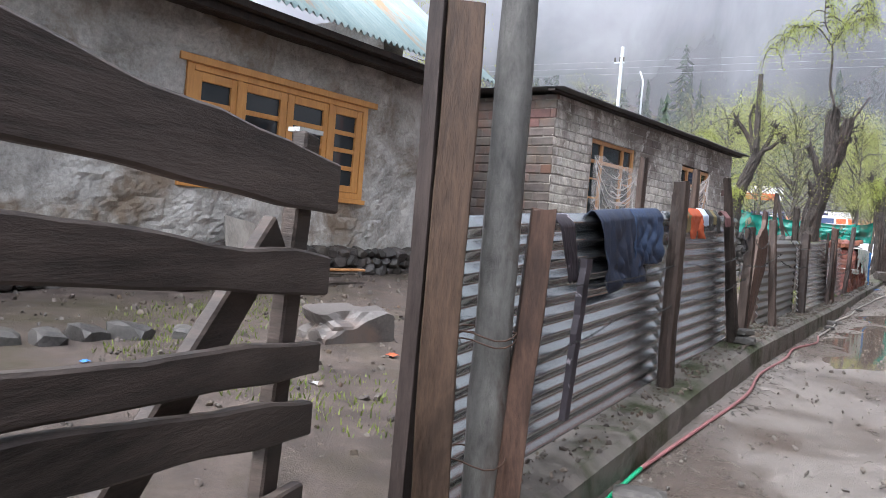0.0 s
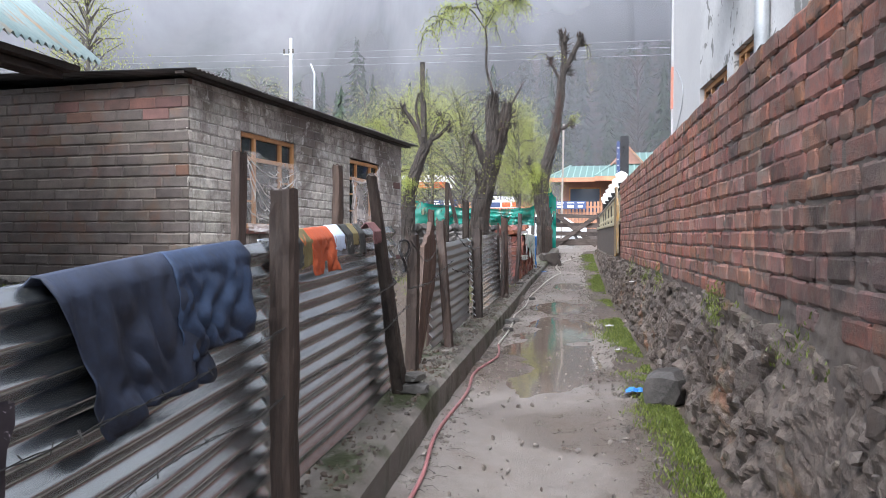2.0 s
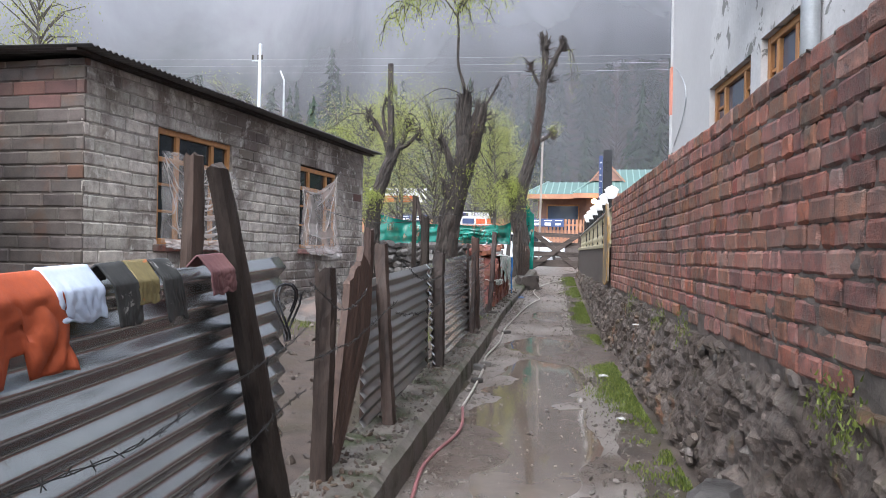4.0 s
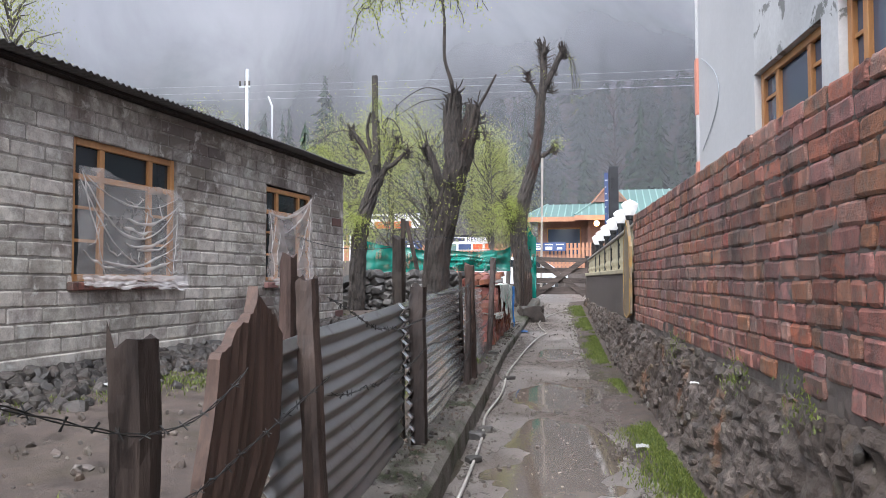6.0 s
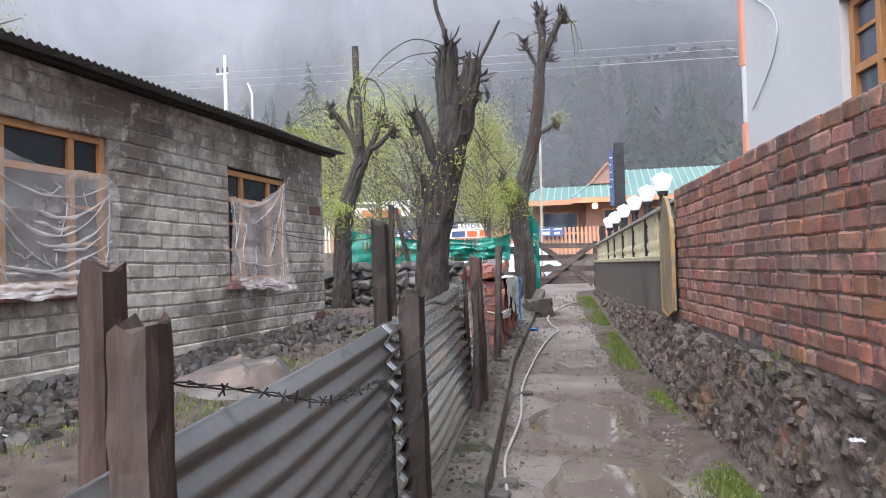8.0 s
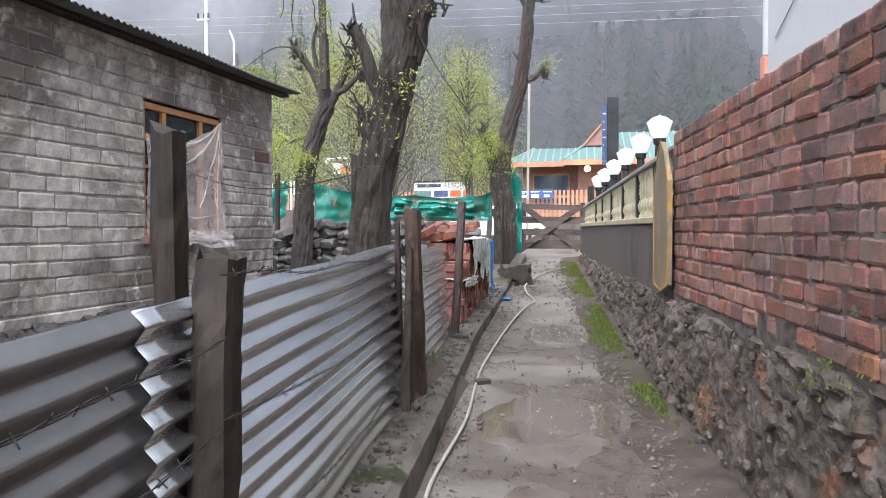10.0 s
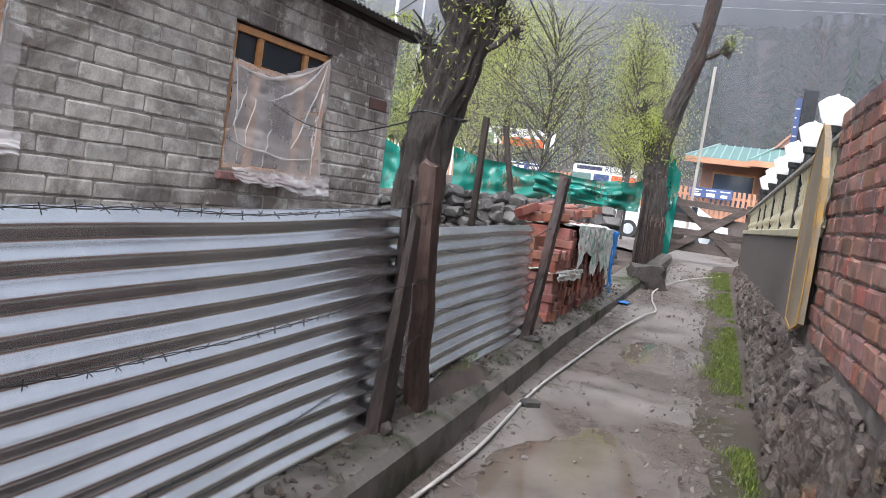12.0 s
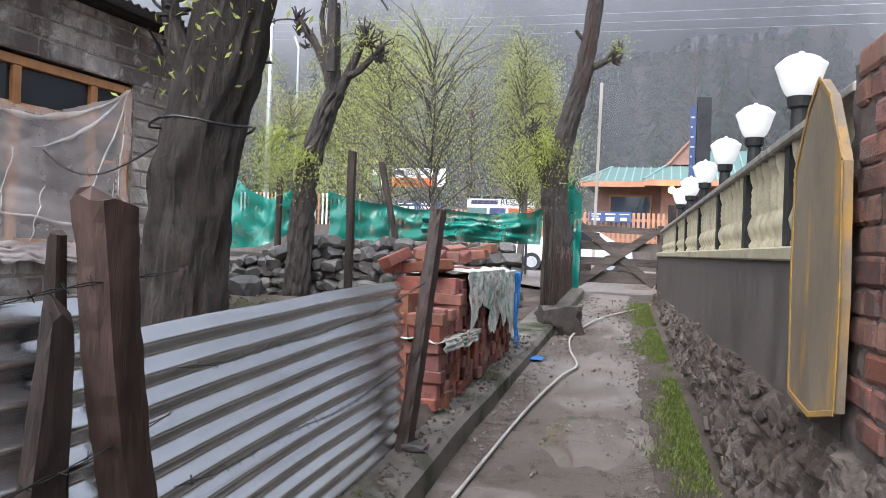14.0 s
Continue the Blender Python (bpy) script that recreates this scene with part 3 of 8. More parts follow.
def grid_mesh(xs, ys, fz):
    vs = [(x, y, fz(x, y)) for y in ys for x in xs]
    n = len(xs)
    fs = [(j * n + i, j * n + i + 1, (j + 1) * n + i + 1, (j + 1) * n + i) for j in range(len(ys) - 1) for i in range(n - 1)]
    return vs, fs


xs = [-900, -500, -300, -200, -140, -100, -70, -50, -36, -26, -20, -16, -13] + [-11 + 0.22 * i for i in range(60)] + [2.4, 3, 4, 6, 9, 13, 19, 28, 40, 55, 75, 100, 140, 200, 300, 500, 900]
ys = [-900, -400, -200, -100, -50, -25, -12, -6, -3] + [-1 + 0.25 * i for i in range(105)] + [26, 28, 31, 35, 40, 46, 53, 62, 72, 84, 100, 120, 145, 180, 230, 300, 420, 600, 900]
ground = tagged(part("ground", grid_mesh(xs, ys, ground_z), M_SOIL, smooth=True), "wet brown soil yard with gravel and thin grass", "ground", kind="structure")

# the concrete lane between kerb and wall
def lane_dip(x, y):
    """Hollows and roughness of the poured concrete."""
    return 0.016 * nz(x, y, 0, 0.8) + 0.006 * nz(x, y, 3, 3.1) + 0.003 * nz(x, y, 5, 11)


ys = [-12, -8, -5, -3] + [-2 + 0.1 * i for i in range(280)] + [27, 29, 32, 36, 41, 47, 55, 66]
vs, fs = [], []
LN = 20
for y in ys:
    a, b = (kerb_x(y) - 0.02, wall_x(y) + 0.05) if y < 23.5 else (kerb_x(23.5) - 0.02 - (y - 23.5) * 0.8, wall_x(23.5) + 0.05 + (y - 23.5) * 0.5)
    for k in range(LN + 1):
        x = a + (b - a) * k / LN
        vs.append((x, y, lane_z(y) + lane_dip(x, y) - 0.02 * math.sin(math.pi * k / LN) + 0.02))
for j in range(len(ys) - 1):
    for i in range(LN):
        q = j * (LN + 1) + i
        fs.append((q, q + 1, q + LN + 2, q + LN + 1))
lane = tagged(part("road", (vs, fs), M_LANE, smooth=True), "wet grey concrete lane with shallow puddles", "lane", kind="structure")

# the raised kerb under the fence
vs, fs = [], []
ys = [-1 + 0.06 * i for i in range(401)]
for y in ys:
    k, z = kerb_x(y), interp(KERB, y)
    j = 0.02 * nz(0, y, 0, 2.3) + 0.010 * nz(0, y, 0, 9)
    sec = [(k + 0.012, lane_z(y) - 0.12), (k + 0.008 + j, z - 0.03 + j), (k - 0.03 + j, z + 0.5 * j), (k - 0.2, z + 0.012 * nz(2, y, 0, 4)), (k - 0.36, z - 0.01), (k - 0.40, lane_z(y) - 0.12)]
    vs += [(x, y, zz) for x, zz in sec]
for a in range(len(ys) - 1):
    for b in range(5):
        fs.append((a * 6 + b, (a + 1) * 6 + b, (a + 1) * 6 + b + 1, a * 6 + b + 1))
tagged(part("kerb", (vs, fs), M_KERB), "cracked concrete kerb with dark moss on its face", "kerb", kind="structure")

# ---- the brick garden wall beside the lane ----
W_ANG = math.degrees(math.atan(-0.0674))
W_AT = pose(wall_x(3.0), 3.0, 0, 0, 0, 90 - W_ANG)
W_TOP, W_FOOT, W_END, COURSE = 2.64, 1.47, 11.26, 0.0885
wall = tagged(new("wall_brick"), "old red brick wall on a rubble stone footing", "wall", kind="structure")
wall.matrix_basis = pose(wall_x(3.0), 3.0, 0, 0, 0, 90 + math.degrees(math.atan(0.0674)))
# local: x along the wall, +y towards the lane
part("wall_core", boxes((-8, W_END, -0.22, -0.018, 0.2, W_TOP - 0.03)), M_MORTAR, wall)

# rubble footing, bulging towards the lane
def fragments(x, z):
    """Stones of two sizes bedded in rough mortar: tilted faces at different depths, and lumpy mortar where no stone shows."""
    x, z = x + 0.06 * nz(x, z, 21, 2.5), z + 0.04 * nz(x, z, 23, 3.5)
    out = 0.0
    for fx, fz, deep in ((3.3, 5.5, 0.046), (9.0, 12.0, 0.022)):
        far, pts = noise.voronoi(Vector((x * fx, z * fz, 0.5)))
        gap = min(1.0, (far[1] - far[0]) * 3.5)
        lift = nz(pts[0].x * 3.1, pts[0].y * 2.7, 5, 1.0)
        tilt = (x * fx - pts[0].x) * nz(pts[0].x, pts[0].y * 5, 8, 1.0) + (z * fz - pts[0].y) * nz(pts[0].x * 4, pts[0].y, 9, 1.0)
        out += deep * (0.6 + lift + 1.1 * tilt) * gap * max(0.25, min(1.0, 0.8 + 1.6 * nz(x, z, 33, 1.1)))
    return out - 0.035


vs, fs = [], []
nx, nzz = 1500, 48
for i in range(nx + 1):
    x = -5 + (W_END + 5.0 + 9.0) * i / nx
    for j in range(nzz + 1):
        f = j / nzz
        z = lane_z(3 + x) - 0.1 + (W_FOOT + 0.06 * nz(x, 0, 0, 1.1) + 0.03 * nz(x, 0, 4, 5) - lane_z(3 + x) + 0.1) * f
        vs.append((x, 0.10 * (1 - f) + 0.034 * nz(x, z, 1, 3.2) + fragments(x, z) + 0.020 * nz(x, z, 9, 17) + 0.012 * nz(x, z, 12, 38) + (0.015 if f < 1 else -0.06), z))
for i in range(nx):
    for j in range(nzz):
        fs.append((i * (nzz + 1) + j, (i + 1) * (nzz + 1) + j, (i + 1) * (nzz + 1) + j + 1, i * (nzz + 1) + j + 1))
footing = part("footing", (vs, fs), M_FOOT, wall, "rough rubble and mortar footing")
STONES = [rock_mesh(s, 2) for s in range(8)]
SMALLST = [rock_mesh(20 + s, 1) for s in range(6)]
rows = []
r = random.Random(3)
for i in range(420):
    x, f = r.uniform(-1, W_END + 5.5), r.random()
    z = lane_z(3 + x) + (W_FOOT - lane_z(3 + x)) * f
    s = r.choice((0.025, 0.03, 0.035, 0.04, 0.05, 0.06, 0.075, 0.10))
    rows.append((r.choice(SMALLST if s < 0.1 else STONES), pose(x, 0.10 * (1 - f) + r.choice((-0.004, 0.004, 0.012)), z, r.uniform(-20, 20), r.uniform(0, 360), r.uniform(-20, 20)) @ Matrix.Diagonal((s * 1.2, min(s * 0.7, 0.055), s * 0.8, 1))))
tagged(part("footing_stones", join_copies(rows), M_RUBBLE, footing), kind="stuff")

# low rendered wall with the balustrade, beyond the brick
low = tagged(new("wall_low"), "low wall of dark stained cement render", "wall", kind="structure")
low.matrix_basis = wall.matrix_basis.copy()
part("render_wall", boxes((W_END + 0.02, W_END + 9.0, -0.2, -0.012, 0.4, 2.0)), M_RENDER, low)
part("coping", boxes((W_END + 0.02, W_END + 9.0, -0.22, 0.012, 2.0, 2.06), bev=0.008), M_CREAM, low, "cream cement coping")


def rail_z(x):
    return 2.53 - 0.022 * (x - 11.5)


bm = bmesh.new()
beam(bm, (W_END + 0.05, -0.10, rail_z(W_END) + 0.022), (W_END + 8.95, -0.10, rail_z(W_END + 8.95) + 0.022), 0.15, 0.045, bev=0.01)
part("top_rail", bm, M_RAILTOP, low, "rough pale cement top rail")

# ---- puddles and the muddy verge on the lane ----
def puddle(cx, cy, rx, ry, seed, label):
    vs, fs = [(cx, cy, lane_z(cy) + 0.009)], []
    n, rings = 64, 5
    for q in range(1, rings + 1):
        for k in range(n):
            a = 2 * math.pi * k / n
            g = 1 + 0.26 * nz(math.cos(a) * 1.3 + seed, math.sin(a) * 1.3, seed, 1.4) + 0.09 * nz(math.cos(a) * 4 + seed, math.sin(a) * 5, seed, 1.4)
            x, y = cx + rx * g * q / rings * math.cos(a), cy + ry * g * q / rings * math.sin(a)
            x = max(kerb_x(y) + 0.03, min(wall_x(y) - 0.2, x))
            vs.append((x, y, lane_z(cy) + 0.009 + (lane_z(y) - lane_z(cy)) * 0.97 - (0.012 if q == rings else 0.0)))
    for k in range(n):
        fs.append((0, 1 + k, 1 + (k + 1) % n))
        for q in range(rings - 1):
            b = 1 + q * n
            fs.append((b + k, b + n + k, b + n + (k + 1) % n, b + (k + 1) % n))
    return tagged(part("water", (vs, fs), M_PUDDLE, smooth=True), label, "puddle", "puddles", "structure")


puddle(-1.12, 9.7, 0.62, 2.6, 1, "broad shallow muddy puddle across the lane")
puddle(-1.22, 13.3, 0.48, 0.9, 2, "small dark puddle on the concrete lane")
puddle(-1.30, 16.4, 0.30, 0.55, 3, "small shallow puddle near the brick stack")
vs, fs = [], []
ys = [-2 + 0.12 * i for i in range(214)]
for y in ys:
    for k in range(7):
        f = k / 6
        wdt = 0.50 + 0.14 * nz(0, y, 2, 0.9) + 0.06 * nz(0, y, 4, 4)
        x = wall_x(y) + 0.04 - wdt * (1 - f)
        vs.append((x, y, lane_z(y) + 0.008 + 0.050 * f ** 1.5 + 0.014 * nz(x, y, 1, 7) * (k > 0) - (0.025 if k == 0 else 0)))
for j in range(len(ys) - 1):
    for i in range(6):
        fs.append((j * 7 + i, j * 7 + i + 1, (j + 1) * 7 + i + 1, (j + 1) * 7 + i))
tagged(part("verge", (vs, fs), M_SOIL, smooth=True), "muddy strip of soil along the foot of the wall", "verge", kind="structure")
# an unseen plain wall added behind the start to darken the metal's reflections
tagged(part("wall_rear", boxes((-9, 9, -9.4, -9, -0.5, 5.5)), M_PLASTER), "unseen plain wall added behind the lane to darken reflections", "wall", kind="structure")
# ---- the fence on the kerb ----
def ridge(w):
    """Rolled rib: straight flanks with tight rounded crests."""
    return 0.0175 * 2 / math.pi * math.asin(0.95 * math.cos(2 * math.pi * w))


def corrugated(y0, y1, zb, zt, label, off=0.0, lean=0.0, seed=0, rib=0.077, material=None):
    """A sheet of corrugated zinc with the ribs running along the fence; zb and zt are heights at its two ends."""
    vs, fs = [], []
    n = max(4, int((y1 - y0) / 0.1))
    h = (zt[0] + zt[1] - zb[0] - zb[1]) / 2
    waves = round(h / rib * 2) / 2
    rowsn = int(waves * 14)
    for i in range(n + 1):
        u = i / n
        y = y0 + (y1 - y0) * u
        b, t = zb[0] + (zb[1] - zb[0]) * u, zt[0] + (zt[1] - zt[0]) * u
        for j in range(rowsn + 1):
            f = j / rowsn
            z = b + (t - b) * f
            x = fence_x(y) + off + ridge(waves * f) + 0.018 * nz(y + seed, z, seed, 1.1) + lean * f
            yy = y + (0.02 * nz(z, seed, 3, 2.5) if i in (0, n) else 0)
            vs.append((x, yy, z + 0.010 * nz(y, f, seed, 1.3)))
    for i in range(n):
        for j in range(rowsn):
            a = i * (rowsn + 1) + j
            fs.append((a, a + rowsn + 1, a + rowsn + 2, a + 1))
    ob = part("corrugated_sheet", (vs, fs), material or M_ZINC, smooth=True)
    mod = ob.modifiers.new("thickness", "SOLIDIFY")
    mod.thickness = 0.0015
    return tagged(ob, label, "metal sheet", "fence sheets")


corrugated(2.03, 4.38, (0.70, 0.83), (1.64, 1.80), "wet corrugated zinc sheet hung with washing on the fence", -0.03, seed=1, rib=0.077)
corrugated(4.30, 6.30, (0.84, 0.92), (1.80, 1.87), "corrugated zinc fence sheet beside the gap in the fence", -0.05, seed=2, rib=0.077)
corrugated(7.70, 10.02, (0.93, 0.95), (1.73, 1.80), "dull corrugated zinc sheet in the middle of the fence", -0.09, seed=3, material=M_DULLZINC, rib=0.077)
corrugated(9.95, 13.10, (0.95, 0.96), (1.79, 1.87), "shiny corrugated zinc sheet strung with barbed wire", -0.02, -0.08, seed=4, rib=0.077, material=M_SHINYZINC)
corrugated(13.12, 15.55, (0.96, 1.0), (1.78, 1.82), "corrugated zinc sheet beside the stacked bricks", -0.03, -0.05, seed=5, material=M_SHINYZINC, rib=0.077)


def post(y, zb, zt, w, d, lean_y=0.0, lean_x=0.0, off=0.04, material=None, label="", ragged=0.03, seed=0, taper=1.0, name="fence_post", group="fence posts"):
    """A rough-sawn or split post; lean is how far its top stands off its foot."""
    vs, fs = [], []
    n, ring = 26, 12
    x0 = fence_x(y) + off
    for i in range(n + 1):
        f = i / n
        s = 1 + (taper - 1) * f
        cx, cy, z = x0 + lean_x * f + 0.008 * nz(f * 2, seed, 0, 1.7), y + lean_y * f + 0.008 * nz(f * 2, seed, 5, 1.7), zb + (zt - zb) * f
        for k in range(ring):
            a = 2 * math.pi * (k + 0.5) / ring
            ca, sa = math.cos(a), math.sin(a)
            px, py = max(-0.82, min(0.82, ca)) / 0.82 * d / 2 * s, max(-0.82, min(0.82, sa)) / 0.82 * w / 2 * s
            j = 1 + 0.14 * nz(f * 5 + seed, k * 1.3, seed, 1.0) + 0.11 * nz(f * 17, k * 2.3, seed, 1.0)
            vs.append((cx + px * j, cy + py * j, z + (ragged * nz(k * 2.1, seed, 9, 1.0) * 2.0 if i == n else 0)))
    for i in range(n):
        for k in range(ring):
            q = i * ring
            fs.append((q + k, q + (k + 1) % ring, q + ring + (k + 1) % ring, q + ring + k))
    fs.append(tuple(n * ring + k for k in range(ring)))
    return tagged(part(name, (vs, fs), material or M_POST), label, "post", group)


post(4.30, 0.80, 1.97, 0.095, 0.08, label="dark square wooden fence post, wet", seed=1)
post(4.78, 0.70, 2.16, 0.085, 0.05, off=-0.36, material=M_BROWN, label="thin brown stake behind the zinc sheets", seed=2, taper=0.85)
post(6.30, 0.75, 2.24, 0.12, 0.06, off=-0.41, material=M_BROWN, label="broad brown plank behind the zinc sheets", seed=3, taper=0.8)
post(6.14, 0.90, 2.12, 0.12, 0.08, off=0.03, lean_y=-0.47, lean_x=-0.02, label="leaning split log post wrapped in wire", seed=4, taper=0.6)
post(6.85, 0.88, 1.82, 0.09, 0.08, off=-0.05, label="short ragged dark post at the fence gap", seed=5, ragged=0.05)
post(7.90, 0.92, 1.94, 0.085, 0.07, off=0.03, lean_y=0.15, lean_x=-0.11, material=M_BROWN, label="brown sawn post leaning along the fence", seed=6)
post(8.1, 0.80, 2.02, 0.10, 0.07, off=-0.16, material=M_BROWN, label="split brown stake behind the zinc sheet", seed=7, taper=0.7, ragged=0.06)
post(10.08, 0.92, 1.89, 0.11, 0.10, off=0.0, lean_y=0.17, lean_x=-0.05, label="black bark-covered log post", seed=8)
post(10.24, 0.80, 2.20, 0.085, 0.07, off=-0.16, label="tall dark post standing behind the fence", seed=9)
post(13.10, 0.94, 2.07, 0.11, 0.09, lean_y=-0.18, material=M_BROWN, label="reddish-brown sawn post on the kerb", seed=10)
post(12.92, 0.90, 2.0, 0.07, 0.06, off=-0.05, lean_y=-0.03, label="thin black pointed stake beside the zinc sheet", seed=11, taper=0.45)
post(12.70, 0.94, 1.84, 0.15, 0.07, off=0.03, lean_y=0.10, ragged=0.07, label="black charred stake leaning on the zinc sheet", seed=14, taper=0.45)
post(15.31, 0.97, 2.22, 0.13, 0.07, lean_y=0.48, material=M_BROWN, label="broad brown plank post leaning by the bricks", seed=12)
# a wide leaning plank with a jagged broken top, standing in the line of the fence
vs, fs = [], []
LEFT = [(0.90, 7.0), (1.56, 7.23), (1.95, 7.33)]
RIGHT = [(0.90, 7.13), (1.07, 7.34), (1.43, 7.73), (1.95, 7.74)]
JAG = [(0.0, 1.74), (0.12, 1.765), (0.22, 1.81), (0.34, 1.825), (0.44, 1.845), (0.50, 1.925), (0.56, 1.90), (0.72, 1.86), (0.86, 1.835), (1.0, 1.76)]
COLS, LEVELS = 30, 26
for out in (0.0, 0.032):
    for k in range(COLS + 1):
        u = k / COLS
        top = interp(JAG, u) + 0.012 * nz(u * 14, 3, 0, 1.5)
        for i in range(LEVELS + 1):
            z = 0.90 + (top - 0.90) * i / LEVELS
            a, b = interp(LEFT, z) + 0.010 * nz(z * 5, 1, 0, 1.5), interp(RIGHT, z) + 0.012 * nz(z * 5, 9, 0, 1.5)
            y = a + (b - a) * u
            vs.append((fence_x(y) - 0.085 + out + 0.012 * nz(u * 2, z, 4, 2) + (0.007 * nz(u * 11, z * 0.6, 6, 1.5) if out else 0), y, z))
n, q0 = (COLS + 1) * (LEVELS + 1), LEVELS + 1
for sh, flip in ((0, True), (n, False)):
    for k in range(COLS):
        for i in range(LEVELS):
            q = (sh + k * q0 + i, sh + (k + 1) * q0 + i, sh + (k + 1) * q0 + i + 1, sh + k * q0 + i + 1)
            fs.append(tuple(reversed(q)) if flip else q)
for k in range(COLS):
    fs.append((k * q0 + LEVELS, n + k * q0 + LEVELS, n + (k + 1) * q0 + LEVELS, (k + 1) * q0 + LEVELS))
for k in (0, COLS):
    for i in range(LEVELS):
        fs.append((k * q0 + i, k * q0 + i + 1, n + k * q0 + i + 1, n + k * q0 + i))
tagged(part("broken_plank", (vs, fs), M_PLANK), "wide brown plank with a jagged broken top, set as a post", "plank", "fence posts")
# ---- the cement-block house ----
H_ANG = math.degrees(math.atan2(18.45 - 10.6, -5.115 + 5.65))
house = thing("block_house", "unfinished single-storey house of bare grey cement blocks", "house", at=pose(-5.65, 10.6, 0, 0, 0, H_ANG))
# local: x along the front, -y outwards, 0..L
HL, HB, HT, BH = 7.87, 1.26, 3.80, 0.145
WINS = [(1.24, 2.88, 1.92, 3.30), (5.03, 6.55, 1.90, 3.27)]
CH = 0.018
pieces = [(CH, HL, CH, 0.22, HB - 0.6, WINS[0][2]), (CH, HL, CH, 0.22, 3.30, HT)]
u = CH
for a, b, s, t in WINS:
    pieces.append((u, a, CH, 0.22, WINS[0][2], 3.30))
    u = b
pieces.append((u, HL, CH, 0.22, WINS[0][2], 3.30))
front = [part("front_wall", boxes(row), M_BLOCKMORTAR, house) for row in pieces][0]
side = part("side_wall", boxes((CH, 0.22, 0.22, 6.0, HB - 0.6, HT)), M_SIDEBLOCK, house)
part("far_wall", boxes((HL - 0.2, HL - CH, 0.22, 6.0, HB - 0.6, HT - 0.04)), M_BLOCK, house)
part("rear_wall", boxes((CH, HL - CH, 6.0, 6.2, HB - 0.6, HT)), M_BLOCK, house)
# floor and back sheet coloured near-black for the shade indoors
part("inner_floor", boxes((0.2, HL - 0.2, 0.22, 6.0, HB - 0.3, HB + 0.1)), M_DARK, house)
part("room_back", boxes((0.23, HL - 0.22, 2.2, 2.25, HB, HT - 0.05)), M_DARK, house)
# blocks laid in courses
BLK = [brick_mesh(0.392, 0.03, 0.138, s, 0.0075) for s in range(8)]
HALF = [brick_mesh(0.192, 0.03, 0.138, 40 + s, 0.0085) for s in range(4)]
for m in BLK + HALF:
    m.materials.append(M_BLOCK)
RED = [brick_mesh(0.392, 0.03, 0.138, 60 + s, 0.005) for s in range(3)]
for m in RED:
    m.materials.append(M_REDBLOCK)
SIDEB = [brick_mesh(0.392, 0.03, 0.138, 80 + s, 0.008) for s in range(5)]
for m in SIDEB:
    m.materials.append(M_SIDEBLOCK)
r = random.Random(11)
course = 0
z = HB
while z < HT - 0.05:
    hz = min(BH, HT - z)
    x = (-0.08, -0.22, -0.31, -0.14, -0.02)[course % 5]
    while x < HL - 0.01:
        a, b = max(x, 0.009), min(x + 0.4, HL)
        cut = [(a, b)]
        for wa, wb, ws, wt in WINS:
            if z + BH * 0.6 > ws and z + BH * 0.4 < wt:
                nxt = []
                for p, q in cut:
                    if q <= wa or p >= wb:
                        nxt.append((p, q))
                    else:
                        nxt += [(p, wa)] * (p < wa - 0.03) + [(wb, q)] * (q > wb + 0.03)
                cut = nxt
        for p, q in cut:
            if q - p < 0.04:
                continue
            red = r.random() < 0.012
            me = r.choice(RED) if red else r.choice(BLK if q - p > 0.25 else HALF)
            ob = new("block", me)
            ob.parent = front
            full = 0.392 if (red or q - p > 0.25) else 0.192
            ob.matrix_basis = pose((p + q) / 2, 0.040 + r.uniform(-0.004, 0.004), z + hz / 2 + 0.014 * nz(p, course * 0.35, 3, 0.9), r.uniform(-1, 1), r.uniform(-0.9, 0.9), 180) @ Matrix.Diagonal(((q - p - 0.004) / full, 1, hz / BH * 0.99, 1))
        x += 0.4
    # the end wall
    y = (0.0, -0.2, -0.1, -0.3)[course % 4]
    while y < 4.4:
        p, q = max(y, 0.008), y + 0.4
        red = course in (14, 15) and y < 1.8 and r.random() < 0.7 or r.random() < 0.02
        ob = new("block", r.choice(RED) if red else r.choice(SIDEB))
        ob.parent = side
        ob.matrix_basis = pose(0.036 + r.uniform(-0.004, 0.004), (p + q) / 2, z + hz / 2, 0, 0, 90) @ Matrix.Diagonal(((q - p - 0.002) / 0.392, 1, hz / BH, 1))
        y += 0.4
    z += BH
    course += 1
part("plinth_band", boxes((-0.03, HL, -0.03, 0.2, HB - 0.10, HB - 0.005), (-0.03, 0.2, 0.2, 6.0, HB - 0.10, HB - 0.005), bev=0.008), M_BLOCK, house, "cement plinth band")


def rib_roof(x0, x1, y0, y1, za, zb, pitch=0.09, amp=0.012, along_y=True):
    """A ribbed sheet: ribs run in y, height za at y0 and zb at y1."""
    vs, fs = [], []
    n = int((x1 - x0) / pitch * 6)
    for i in range(n + 1):
        x = x0 + (x1 - x0) * i / n
        w = amp * math.cos(2 * math.pi * i / 6)
        for j in range(5):
            f = j / 4
            vs.append((x, y0 + (y1 - y0) * f, za + (zb - za) * f + w + 0.012 * nz(x, f * 3, 7, 0.8)))
    for i in range(n):
        for j in range(4):
            fs.append((i * 5 + j, (i + 1) * 5 + j, (i + 1) * 5 + j + 1, i * 5 + j + 1))
    return vs, fs


roof = part("roof", rib_roof(-0.25, HL + 0.35, -0.28, 6.3, 3.85, 4.05), M_DARKTIN, house, "thin corrugated roof sheets", smooth=True)
m = roof.modifiers.new("thickness", "SOLIDIFY")
m.thickness = 0.004
part("roof_edge", boxes((-0.24, HL + 0.3, -0.10, 0.02, 3.805, 3.835)), M_POST, house)


